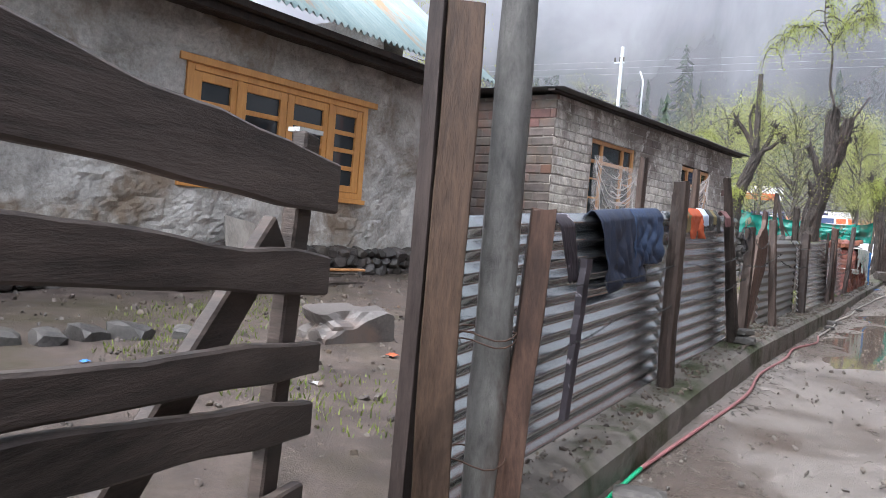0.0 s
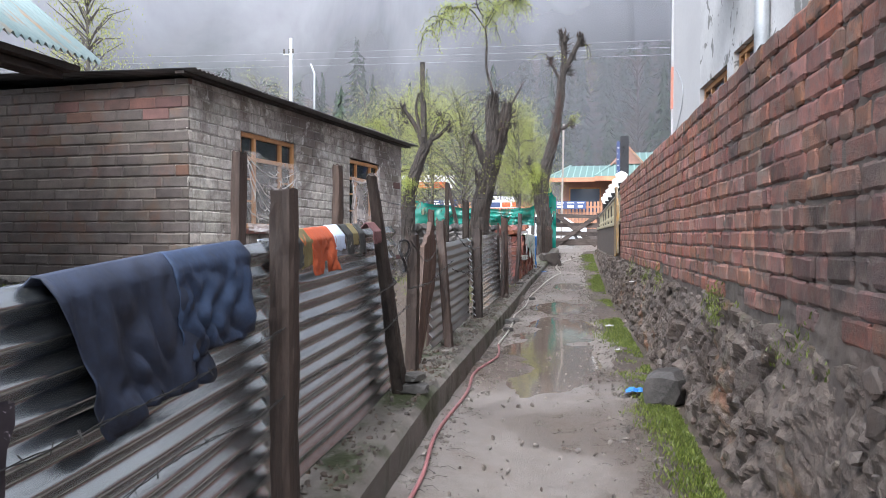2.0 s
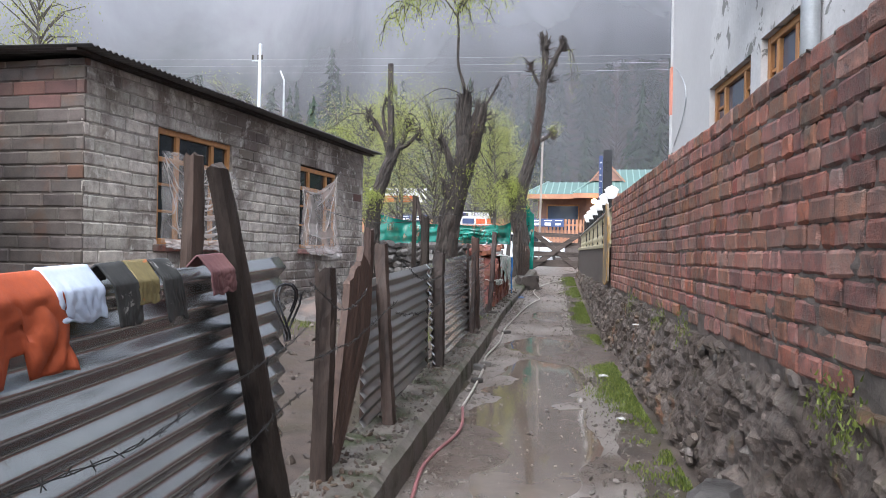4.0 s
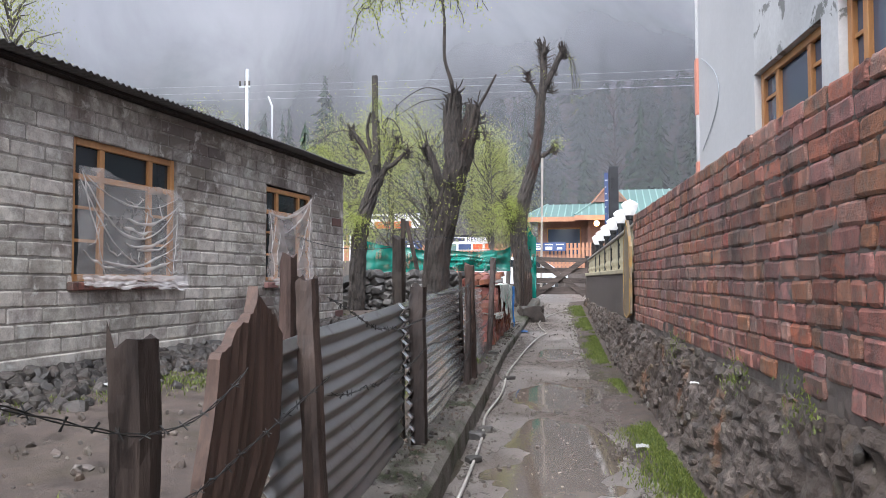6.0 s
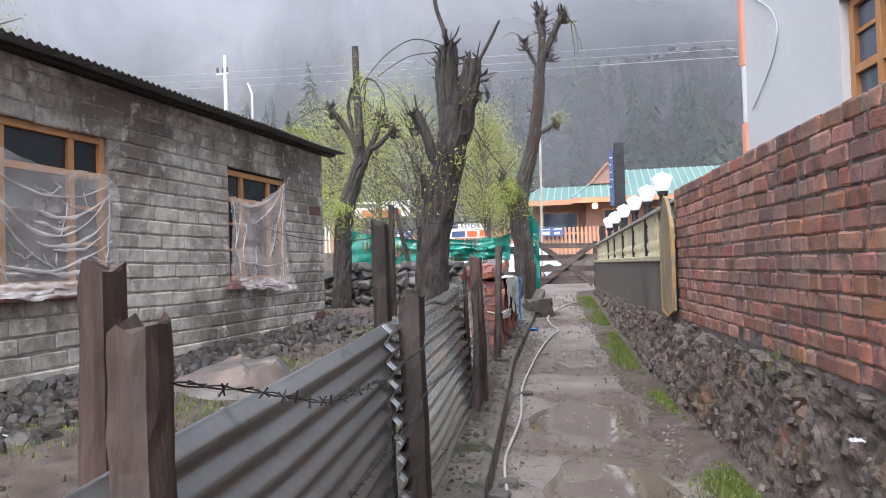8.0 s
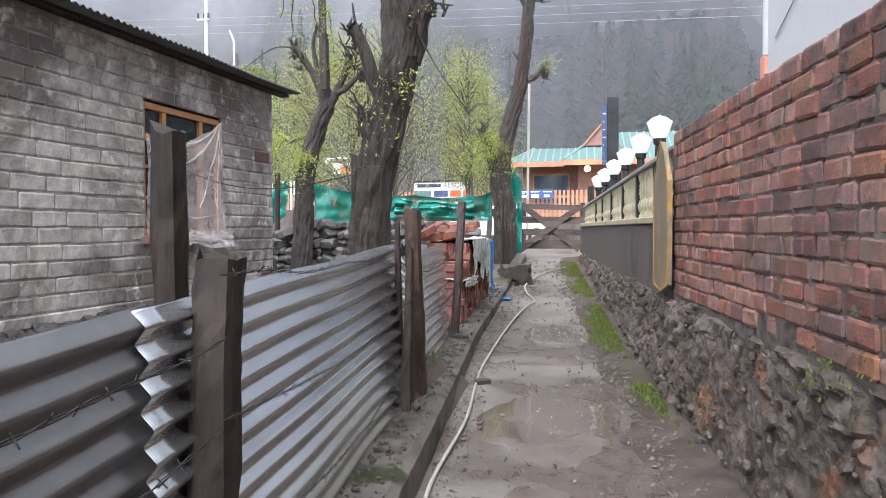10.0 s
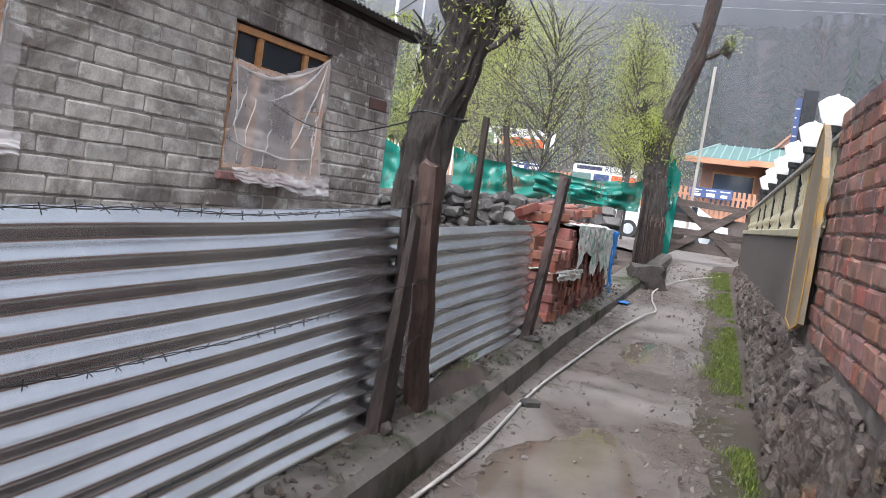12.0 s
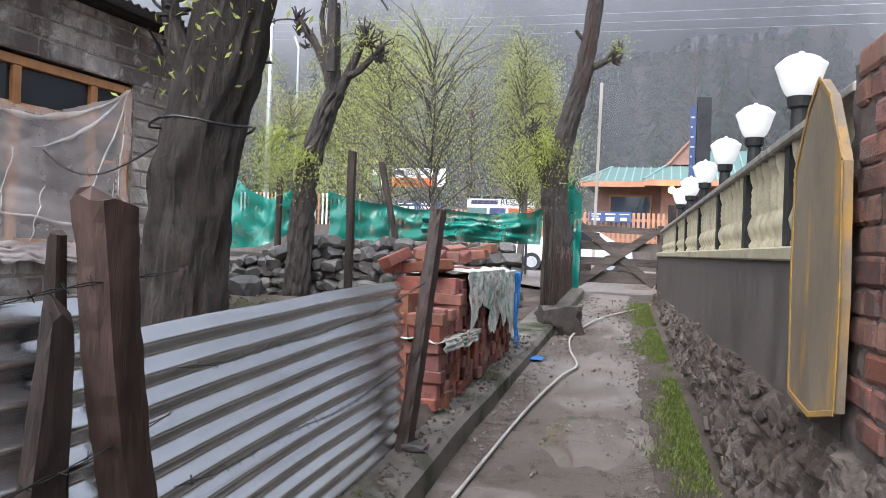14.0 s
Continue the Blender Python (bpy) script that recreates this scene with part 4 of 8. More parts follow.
def timber_window(parent, a, b, s, t, wood, transom, posts, pane, depth=0.09, y=0.05, bars=()):
    """A fixed timber window: outer frame, a transom rail and posts, with a pane in each light."""
    w = part("window", boxes((a, a + 0.07, y, y + depth, s, t), (b - 0.07, b, y, y + depth, s, t), (a + 0.07, b - 0.07, y, y + depth, t - 0.07, t), (a + 0.07, b - 0.07, y, y + depth, s, s + 0.07), bev=0.005), wood, parent)
    if transom:
        part("transom", boxes((a + 0.07, b - 0.07, y + 0.005, y + depth - 0.005, transom, transom + 0.06), bev=0.004), wood, w)
    for p in posts:
        part("mullion", boxes((p - 0.035, p + 0.035, y + 0.003, y + depth - 0.003, s + 0.07, t - 0.07), bev=0.004), wood, w)
    for p0, p1, z0, z1 in bars:
        part("glazing_bar", boxes((p0, p1, y + 0.02, y + depth - 0.02, z0, z1)), wood, w)
    cols = [a + 0.07] + list(posts) + [b - 0.07]
    for p, q in zip(cols, cols[1:]):
        for z0, z1 in (((s + 0.07, transom), (transom + 0.06, t - 0.07)) if transom else ((s + 0.07, t - 0.07),)):
            part("pane", boxes((p, q, y + 0.04, y + 0.046, z0, z1)), pane, w)
    return w


for a, b, s, t in WINS:
    wd = (b - a)
    pl = [a + 0.27 * wd, a + 0.74 * wd]
    bars = []
    for p, q in ((a + 0.08, pl[0] - 0.04), (pl[1] + 0.04, b - 0.08)):
        for zz in (s + 0.38, s + 0.70):
            bars.append((p, q, zz, zz + 0.03))
    timber_window(house, a, b, s, t, M_WINWOOD, s + 0.98, pl, M_GLASS, bars=bars)
    part("window_sill", boxes((a - 0.06, b + 0.06, -0.05, 0.06, s - 0.085, s - 0.005), bev=0.008), M_BRICK, house, "red brick window sill")


def film(parent, a, b, low, top, seed, material, pleats):
    """Clear plastic tacked over a window; low and top are (along, height) edges, pleats run (x0, z0, x1, z1, sag, width)."""
    vs, fs = [], []
    n, mrows = 48, 44

    def depth(x, z):
        return -0.022 - 0.05 * abs(nz(x * 1.1, z * 1.4, seed, 1.5)) - 0.018 * abs(nz(x + 0.6 * z, z - 0.4 * x, seed, 5)) - 0.008 * abs(nz(x, z, seed + 3, 13))

    for i in range(n + 1):
        u = i / n
        for j in range(mrows + 1):
            f = j / mrows
            zl, zt = interp(low, u), interp(top, u)
            x, z = a + (b - a) * u + (0.05 * nz(f * 3, seed, u, 1.5) - 0.03 * math.sin(math.pi * f)) * (u > 0.9), zl + (zt - zl) * f + 0.012 * nz(u * 12, f, seed, 1.5)
            vs.append((x, depth(x, z), z))
    for i in range(n):
        for j in range(mrows):
            q = i * (mrows + 1) + j
            fs.append((q, q + mrows + 1, q + mrows + 2, q + 1))
    sheet = part("plastic_sheet", (vs, fs), material, parent, "crumpled clear plastic sheet tacked over the window", smooth=True)
    vs, fs = [], []
    for k, (x0, z0, x1, z1, sag, w) in enumerate(pleats):
        base, m = len(vs), 22
        for i in range(m + 1):
            t = i / m
            x = x0 + (x1 - x0) * t + 0.03 * nz(t * 3, k, seed, 1.4)
            z = z0 + (z1 - z0) * t - sag * 4 * t * (1 - t) + 0.03 * nz(t * 3, k, seed + 5, 1.4)
            hw = w * (0.25 + math.sin(math.pi * min(1, 0.08 + t))) * (0.7 + 0.5 * nz(t * 5, k, seed, 1.6)) / 2
            y = depth(x, z) - 0.006
            vs += [(x, y, z - hw), (x + 0.2 * hw, y - 0.012, z + 0.15 * hw), (x, y, z + hw)]
        for i in range(m):
            q = base + i * 3
            fs += [(q, q + 3, q + 4, q + 1), (q + 1, q + 4, q + 5, q + 2)]
    part("pleats", (vs, fs), M_PLEAT, sheet, "gathered whitish folds of the plastic", smooth=True)
    return sheet


def hem(parent, a, b, z, drop, flare, seed):
    """The loose lower edge of the sheet, bunched and standing off the wall."""
    vs, fs = [], []
    n, mrows = 50, 14
    for i in range(n + 1):
        u = i / n
        for j in range(mrows + 1):
            f = j / mrows
            out = 0.055 + flare * f * (0.6 + 0.7 * abs(nz(u * 3, seed, 1, 2.0))) + 0.022 * nz(u * 12, f * 4, seed, 1.5)
            zz = z + 0.05 - (drop * (0.75 + 0.5 * u) + 0.06 * nz(u * 4, seed, 2, 1.6)) * f ** 0.8 + 0.020 * nz(u * 10, f * 5, seed, 1.6)
            vs.append((a + (b - a) * (u + 0.03 * (f - 0.5) * math.sin(9 * u + seed)), -out, zz))
    for i in range(n):
        for j in range(mrows):
            q = i * (mrows + 1) + j
            fs.append((q, q + mrows + 1, q + mrows + 2, q + 1))
    return part("plastic_hem", (vs, fs), M_HEM, parent, "bunched lower edge of the plastic sheet", smooth=True)


hem(house, 1.30, 3.0, 1.93, 0.14, 0.06, 3)
hem(house, 5.12, 6.66, 1.90, 0.17, 0.05, 7)
r = random.Random(52)
swags = [(1.27, 2.98, 2.80, 2.74, 0.50, 0.035), (1.30, 2.96, 2.82, 2.86, 0.22, 0.03), (1.27, 2.9, 2.3, 2.05, 0.18, 0.03), (1.90, 2.56, 2.76, 2.72, 0.10, 0.045), (1.95, 2.34, 2.78, 2.56, 0.16, 0.05),
         (1.55, 2.12, 2.82, 2.34, 0.14, 0.045), (1.33, 2.92, 1.62, 2.0, 0.06, 0.03), (1.95, 2.06, 2.80, 2.16, 0.05, 0.05), (1.9, 2.48, 2.45, 2.47, 0.05, 0.04), (2.83, 2.8, 2.72, 2.0, -0.02, 0.04), (1.30, 2.2, 1.9, 2.02, 0.04, 0.03), (2.1, 2.24, 2.7, 2.40, 0.07, 0.035)]
swags += [(x, z, x + r.uniform(-0.25, 0.4), z - r.uniform(-0.1, 0.3), r.uniform(0, 0.08), r.uniform(0.008, 0.022)) for x, z in ((r.uniform(1.35, 2.6), r.uniform(2.1, 2.8)) for k in range(16))]
film(house, 1.25, 2.98, [(0, 1.93), (0.5, 1.95), (0.85, 1.93), (1, 1.80)], [(0, 3.02), (0.2, 3.03), (0.45, 2.93), (0.9, 2.95), (1, 2.80)], 1, M_FILM, swags)
pulls = [(6.44, 3.22, 5.5, 2.62, 0.10, 0.05), (6.42, 3.18, 6.30, 1.95, 0.0, 0.04), (6.42, 3.2, 5.95, 2.2, 0.06, 0.035), (5.02, 2.9, 5.16, 2.0, 0.0, 0.035), (5.05, 2.88, 6.42, 3.2, 0.16, 0.05), (5.05, 2.2, 6.4, 2.15, 0.08, 0.03)]
pulls += [(x, z, x + r.uniform(-0.2, 0.1), z - r.uniform(0.15, 0.5), r.uniform(0, 0.05), r.uniform(0.01, 0.025)) for x, z in ((r.uniform(5.1, 6.35), r.uniform(2.3, 2.85)) for k in range(4))]
film(house, 4.99, 6.50, [(0, 1.93), (1, 1.90)], [(0, 2.95), (0.25, 2.90), (0.5, 2.93), (0.85, 3.12), (1, 3.25)], 5, M_FILM2, pulls)

# ---- the plastered house across the yard ----
mud = thing("plastered_house", "old house with rough grey mud plaster and a deep tin roof", "house", at=pose(-7.0, 8.98, 0, 0, 0, 90))
# local: x along +y of the world (so the corner is at 0 and the front runs to negative x), -y outwards
FW = (-4.05, -1.20, 1.87, 3.13)


def rough_wall(x0, x1, z0, z1, hole, seed):
    """A lumpy plastered wall with one opening and its reveals, the face at y = 0."""
    vs, fs, at = [], [], {}
    xs = sorted({x0 + (x1 - x0) * i / 360 for i in range(361)} | {hole[0], hole[1]})
    zs = sorted({z0 + (z1 - z0) * i / 100 for i in range(101)} | {hole[2], hole[3]})
    for i, x in enumerate(xs):
        for j, z in enumerate(zs):
            edge = hole[0] - 0.02 <= x <= hole[1] + 0.02 and hole[2] - 0.02 <= z <= hole[3] + 0.02
            at[i, j] = len(vs)
            vs.append((x, 0.0 if edge or x == x1 else -0.03 - 0.045 * nz(x, z, seed, 1.9) - 0.025 * nz(x, z, seed, 6) - 0.8 * fragments(x * 0.9 + 40, z * 0.8), z))
    for i in range(len(xs) - 1):
        for j in range(len(zs) - 1):
            cx, cz = (xs[i] + xs[i + 1]) / 2, (zs[j] + zs[j + 1]) / 2
            if hole[0] < cx < hole[1] and hole[2] < cz < hole[3]:
                continue
            fs.append((at[i, j], at[i + 1, j], at[i + 1, j + 1], at[i, j + 1]))
    b = len(vs)
    for y in (0.0, 0.42):
        vs += [(hole[0], y, hole[2]), (hole[1], y, hole[2]), (hole[1], y, hole[3]), (hole[0], y, hole[3])]
    for k in range(4):
        fs.append((b + k, b + (k + 1) % 4, b + 4 + (k + 1) % 4, b + 4 + k))
    b = len(vs)
    vs += [(x0, 0.42, z0), (x1, 0.42, z0), (x1, 0.42, z1), (x0, 0.42, z1), (x1, 0, z0), (x1, 0, z1)]
    fs += [(b + 1, b + 4, b + 5, b + 2)]
    return vs, fs


part("front_wall", rough_wall(-14, 0, 0.4, 3.9, FW, 4), M_PLASTER, mud)
part("end_wall", boxes((-0.45, 0.0, 0.45, 6, 0.4, 4.6)), M_PLASTER, mud)
part("rear_wall", boxes((-14, 0, 6, 6.4, 0.4, 3.9)), M_PLASTER, mud)
# near-black sheet stands in for the shade behind the window
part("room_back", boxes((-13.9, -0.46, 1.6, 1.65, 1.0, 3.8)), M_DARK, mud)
EAVE, PITCH = 3.78, 0.80
tin = part("roof", rib_roof(-15, 0.62, -0.85, 4.6, EAVE, EAVE + 5.45 * PITCH, 0.11, 0.028), M_ROOFTIN, mud, "pale green corrugated roof with rusty streaks", smooth=True)
m = tin.modifiers.new("thickness", "SOLIDIFY")
m.thickness = 0.003
# eave shade is put into the dark board colour; the beam is added
part("soffit", boxes((-15, 0.45, -0.70, 0.0, EAVE - 0.13, EAVE - 0.06)), M_POST, mud, "boarded eave coloured dark for its shade")
part("eave_beam", boxes((-15, 0.35, -0.56, -0.46, EAVE - 0.22, EAVE - 0.13), bev=0.01), M_POST, mud)
a, b, s, t = FW
mw = part("window", boxes((a, a + 0.09, -0.03, 0.10, s, t), (b - 0.09, b, -0.03, 0.10, s, t), (a + 0.09, b - 0.09, -0.03, 0.10, t - 0.09, t), (a + 0.09, b - 0.09, -0.03, 0.10, s, s + 0.08), bev=0.005), M_ORANGE, mud)
cols = [a + 0.09, a + 0.70, (a + b) / 2, b - 0.70, b - 0.09]
for k, (p, q) in enumerate(zip(cols, cols[1:])):
    outer = k in (0, 3)
    sash = part("sash", boxes((p + 0.004, p + 0.11, -0.015, 0.05, s + 0.084, t - 0.094), (q - 0.11, q - 0.004, -0.015, 0.05, s + 0.084, t - 0.094), (p + 0.11, q - 0.11, -0.015, 0.05, t - 0.19, t - 0.094), (p + 0.11, q - 0.11, -0.015, 0.05, s + 0.084, s + 0.17), bev=0.004), M_ORANGE, mw)
    zs = [s + 0.17 + (t - s - 0.36) * i / 4 for i in range(5)]
    for i, z in enumerate(zs[1:-1]):
        part("glazing_bar", boxes((p + 0.11, q - 0.11, -0.008, 0.045, z - 0.028, z + 0.028)), M_ORANGE, sash)
    if outer:
        part("pane", boxes((p + 0.11, q - 0.11, 0.018, 0.024, zs[0], zs[4])), M_GLASS, sash)
    else:
        part("pane", boxes((p + 0.11, q - 0.11, 0.018, 0.024, zs[2], zs[4])), M_GLASS, sash)
        for i in (0, 1):
            part("panel", boxes((p + 0.13, q - 0.13, 0.0, 0.03, zs[i] + 0.035, zs[i + 1] - 0.035), bev=0.008), M_ORANGE, sash)
        part("panel_back", boxes((p + 0.11, q - 0.11, 0.031, 0.04, zs[0], zs[2])), M_ORANGE, sash)
for p, q in ((a + 0.66, a + 0.74), (b - 0.74, b - 0.66)):
    part("mullion", boxes((p, q, -0.035, -0.016, s + 0.08, t - 0.09), bev=0.004), M_ORANGE, mw)
part("head_board", boxes((a - 0.12, b + 0.14, -0.07, -0.036, t - 0.02, t + 0.06), bev=0.005), M_ORANGE, mw)
part("window_sill", boxes((a - 0.05, b + 0.05, -0.05, 0.0, s - 0.06, s), bev=0.005), M_ORANGE, mud)

# ---- the white building behind the brick wall ----
annex = thing("white_building", "tall white-painted building with peeling walls behind the brick wall", "building", at=pose(0.5, 15.1, 0, 0, 0, -84.3))
# local: x runs back along its front from the far corner, -y towards the lane
AW = [(2.15, 3.72, 2.45, 3.84), (4.02, 5.0, 2.45, 3.90), (6.62, 8.1, 2.45, 3.95)]
ATOP = 9.0
u = 0.0
for k, (a, b, s, t) in enumerate(AW):
    part("wall_panel", boxes((u, a, 0, 0.25, 0.5, ATOP)), M_PALE if k == 0 else M_WHITE, annex, "smooth pale grey wall" if k == 0 else "")
    part("wall_panel", boxes((a, b, 0, 0.25, 0.5, s)), M_WHITE, annex)
    part("wall_panel", boxes((a, b, 0, 0.25, t, ATOP)), M_WHITE, annex)
    u = b
part("wall_panel", boxes((u, 14, 0, 0.25, 0.5, ATOP)), M_WHITE, annex)
part("end_wall", boxes((0.0, 0.25, 0.25, 8, 0.5, ATOP)), M_PALE, annex)
# near-black sheet painted as indoor shade behind the windows
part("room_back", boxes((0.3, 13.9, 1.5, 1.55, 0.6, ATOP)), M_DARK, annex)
part("roof_slab", boxes((-0.3, 14, -0.3, 8, ATOP, ATOP + 0.2)), M_PALE, annex)
for z0, z1, w, mm in ((2.0, 3.36, 0.10, M_SALMON), (3.36, 3.93, 0.045, M_PALE), (3.93, 4.62, 0.10, M_SALMON), (4.62, 6.4, 0.045, M_PALE), (6.4, 7.1, 0.10, M_SALMON)):
    part("corner_strip", boxes((-w, -0.002, -0.03, 0.2, z0, z1 - 0.003), bev=0.006), mm, annex, "salmon corner strip" if mm is M_SALMON else "white corner strip")
for a, b, s, t in AW:
    wd = b - a
    pl = [a + 0.27 * wd, a + 0.74 * wd]
    tr = s + 0.84
    timber_window(annex, a, b, s, t, M_WINWOOD, tr, pl, M_BLUEGLASS, depth=0.08, y=0.06,
                  bars=[(p, q, zz, zz + 0.03) for p, q in ((a + 0.07, pl[0] - 0.035), (pl[1] + 0.035, b - 0.07)) for zz in (s + 0.5, s + 1.12)])
vs, fs = [], []
tube(vs, fs, [(5.42, -0.075, 0.9), (5.42, -0.075, 4.2), (5.42, -0.075, 4.6), (5.38, -0.075, 6.5)], [0.07, 0.07, 0.07, 0.07], 12)
tube(vs, fs, [(5.42, -0.075, 4.22), (5.42, -0.075, 4.38)], [0.082, 0.082], 12)
part("drain_pipe", (vs, fs), M_GALV, annex, "thick grey plastic drain pipe", smooth=True)
cond = part("air_conditioner", boxes((3.75, 4.55, -0.42, -0.10, 4.78, 5.36), bev=0.02), M_PALE, annex, "outdoor cooling unit on a bracket")
for x in (3.85, 4.40):
    part("bracket", boxes((x, x + 0.04, -0.44, -0.002, 4.72, 4.78)), M_BLACKIRON, cond)
part("grille", boxes(*[(3.82, 4.32, -0.43, -0.421, 4.84 + 0.05 * k, 4.86 + 0.05 * k) for k in range(10)]), M_GALV, cond)
wire("wall_cable", [[(0.2 + 0.75 * math.sin(math.pi * k / 12), -0.012, 4.55 - 1.1 * k / 12) for k in range(13)]], 0.006, M_GALV, "", "", parent=annex)

# ---- balustrade on the low wall ----
prof = [(0.045, 0.0), (0.05, 0.03), (0.035, 0.05), (0.052, 0.09), (0.060, 0.13), (0.045, 0.18), (0.036, 0.20), (0.044, 0.22), (0.040, 0.24), (0.046, 0.26), (0.041, 0.28), (0.046, 0.30), (0.040, 0.32), (0.045, 0.34), (0.037, 0.37), (0.05, 0.41), (0.055, 0.45), (0.055, 0.47)]
vs, fs = [], []
for rr, z in prof:
    for k in range(12):
        vs.append((rr * math.cos(k * math.pi / 6), rr * math.sin(k * math.pi / 6), z))
for i in range(len(prof) - 1):
    for k in range(12):
        fs.append((i * 12 + k, i * 12 + (k + 1) % 12, (i + 1) * 12 + (k + 1) % 12, (i + 1) * 12 + k))
me = bpy.data.meshes.new("baluster")
me.from_pydata(vs, [], fs)
me.materials.append(M_CREAM)
me.polygons.foreach_set("use_smooth", [True] * len(me.polygons))
LAMPS = [12.35, 13.42, 14.55, 15.72, 16.88, 17.9]
x = W_END + 0.46
while x < W_END + 8.85:
    if min(abs(x - p) for p in LAMPS) > 0.10:
        ob = new("baluster", me)
        ob.parent = low
        ob.matrix_basis = pose(x, -0.10, 2.055) @ Matrix.Diagonal((1, 1, (rail_z(x) - 2.055) / 0.47, 1))
    x += 0.165
for p in LAMPS:
    part("pier", boxes((p - 0.045, p + 0.045, -0.145, -0.055, 2.055, rail_z(p) - 0.002)), M_BLACKIRON, low, "black square pier")


def globe_lamp(p, z):
    lamp = thing("globe_lamp", "white tulip-shaped glass globe lamp on the balustrade", "lamp", "balustrade lamps", at=low.matrix_basis @ pose(p, -0.10, z))
    vs, fs = [], []
    for i, (rr, h) in enumerate([(0.045, 0.0), (0.04, 0.02), (0.036, 0.12), (0.05, 0.13), (0.055, 0.175)]):
        vs += [(rr * math.cos(k * math.pi / 8), rr * math.sin(k * math.pi / 8), h) for k in range(16)]
    for i in range(4):
        for k in range(16):
            fs.append((i * 16 + k, i * 16 + (k + 1) % 16, (i + 1) * 16 + (k + 1) % 16, (i + 1) * 16 + k))
    part("holder", (vs, fs), M_BLACKIRON, lamp, "black lamp holder")
    vs, fs = [], []
    pr = [(0.048, 0.085), (0.066, 0.105), (0.082, 0.14), (0.094, 0.18), (0.106, 0.215), (0.110, 0.224), (0.103, 0.232), (0.090, 0.24), (0.075, 0.256), (0.052, 0.268), (0.030, 0.275), (0.012, 0.279), (0.010, 0.288), (0.0, 0.291)]
    for rr, h in [(a, b + 0.09) for a, b in pr]:
        vs += [(rr * (1 + 0.03 * math.cos(6 * k * math.pi / 12)) * math.cos(k * math.pi / 12), rr * (1 + 0.03 * math.cos(6 * k * math.pi / 12)) * math.sin(k * math.pi / 12), h) for k in range(24)]
    for i in range(len(pr) - 1):
        for k in range(24):
            fs.append((i * 24 + k, i * 24 + (k + 1) % 24, (i + 1) * 24 + (k + 1) % 24, (i + 1) * 24 + k))
    part("globe", (vs, fs), M_GLOBE, lamp, smooth=True)


for p in LAMPS:
    globe_lamp(p, rail_z(p) + 0.044)

# the yellow board at the end of the brickwork, pointed at the top
vs = []
outline = [(0.02, 1.56), (0.30, 1.50), (0.58, 1.53), (0.60, 2.0), (0.585, 2.33), (0.42, 2.52), (0.30, 2.60), (0.17, 2.52), (0.02, 2.30), (0.0, 1.9)]
bm = bmesh.new()
f = bm.faces.new([bm.verts.new((x, 0, z)) for x, z in outline])
ext = bmesh.ops.extrude_face_region(bm, geom=[f])
bmesh.ops.translate(bm, vec=(0, 0.03, 0), verts=[g for g in ext["geom"] if isinstance(g, bmesh.types.BMVert)])
bmesh.ops.recalc_face_normals(bm, faces=bm.faces)
board = part("yellow_board", bm, M_YELLOW)
board.matrix_basis = wall.matrix_basis @ pose(W_END - 0.16, 0.022, 0.0)
rim = bmesh.new()
for k in range(len(outline)):
    (xa, za), (xb, zb) = outline[k], outline[(k + 1) % len(outline)]
    beam(rim, (xa, 0.032, za), (xb, 0.032, zb), 0.020, 0.006, up=(0, 1, 0), bev=0.002)
part("painted_rim", rim, M_RIM, board, "yellow-orange painted rim")
tagged(board, "worn yellow wooden board with a pointed top fixed to the wall", "board")
# ---- trees ----
def limb(vs, fs, path, r0, r1, sides=9, rough=0.25, seed=0.0, steps=4):
    """A limb through control points (smoothly interpolated), tapering from r0 to r1."""
    pts = [Vector(p) for p in path]
    out = []
    for i in range(len(pts) - 1):
        p0, p1, p2, p3 = pts[max(i - 1, 0)], pts[i], pts[i + 1], pts[min(i + 2, len(pts) - 1)]
        for k in range(steps):
            t = k / steps
            out.append(0.5 * ((2 * p1) + (p2 - p0) * t + (2 * p0 - 5 * p1 + 4 * p2 - p3) * t * t + (3 * p1 - p0 - 3 * p2 + p3) * t ** 3))
    out.append(pts[-1])
    n = len(out)
    tube(vs, fs, out, [r0 + (r1 - r0) * i / (n - 1) for i in range(n)], sides, rough, seed)
    return out


def stubs(vs, fs, at, n, length, rr, seed):
    """Short broken shoots round a pollarded end."""
    r = random.Random(seed)
    for k in range(int(n * 2.4)):
        a, e = r.uniform(0, 6.28), r.uniform(-0.1, 1.4)
        d = Vector((math.cos(a) * math.cos(e), math.sin(a) * math.cos(e), math.sin(e)))
        p = Vector(at) + Vector((r.uniform(-0.06, 0.06), r.uniform(-0.06, 0.06), r.uniform(-0.2, 0.06)))
        l = length * r.uniform(0.3, 1.05)
        q = rr * r.uniform(0.35, 0.85)
        bend = Vector((r.uniform(-0.2, 0.2), r.uniform(-0.2, 0.2), r.uniform(0, 0.3))) * l
        tube(vs, fs, [p, p + d * l * 0.6, p + d * l + bend], [q, q * 0.8, q * 0.5], 5, 0.2, k)


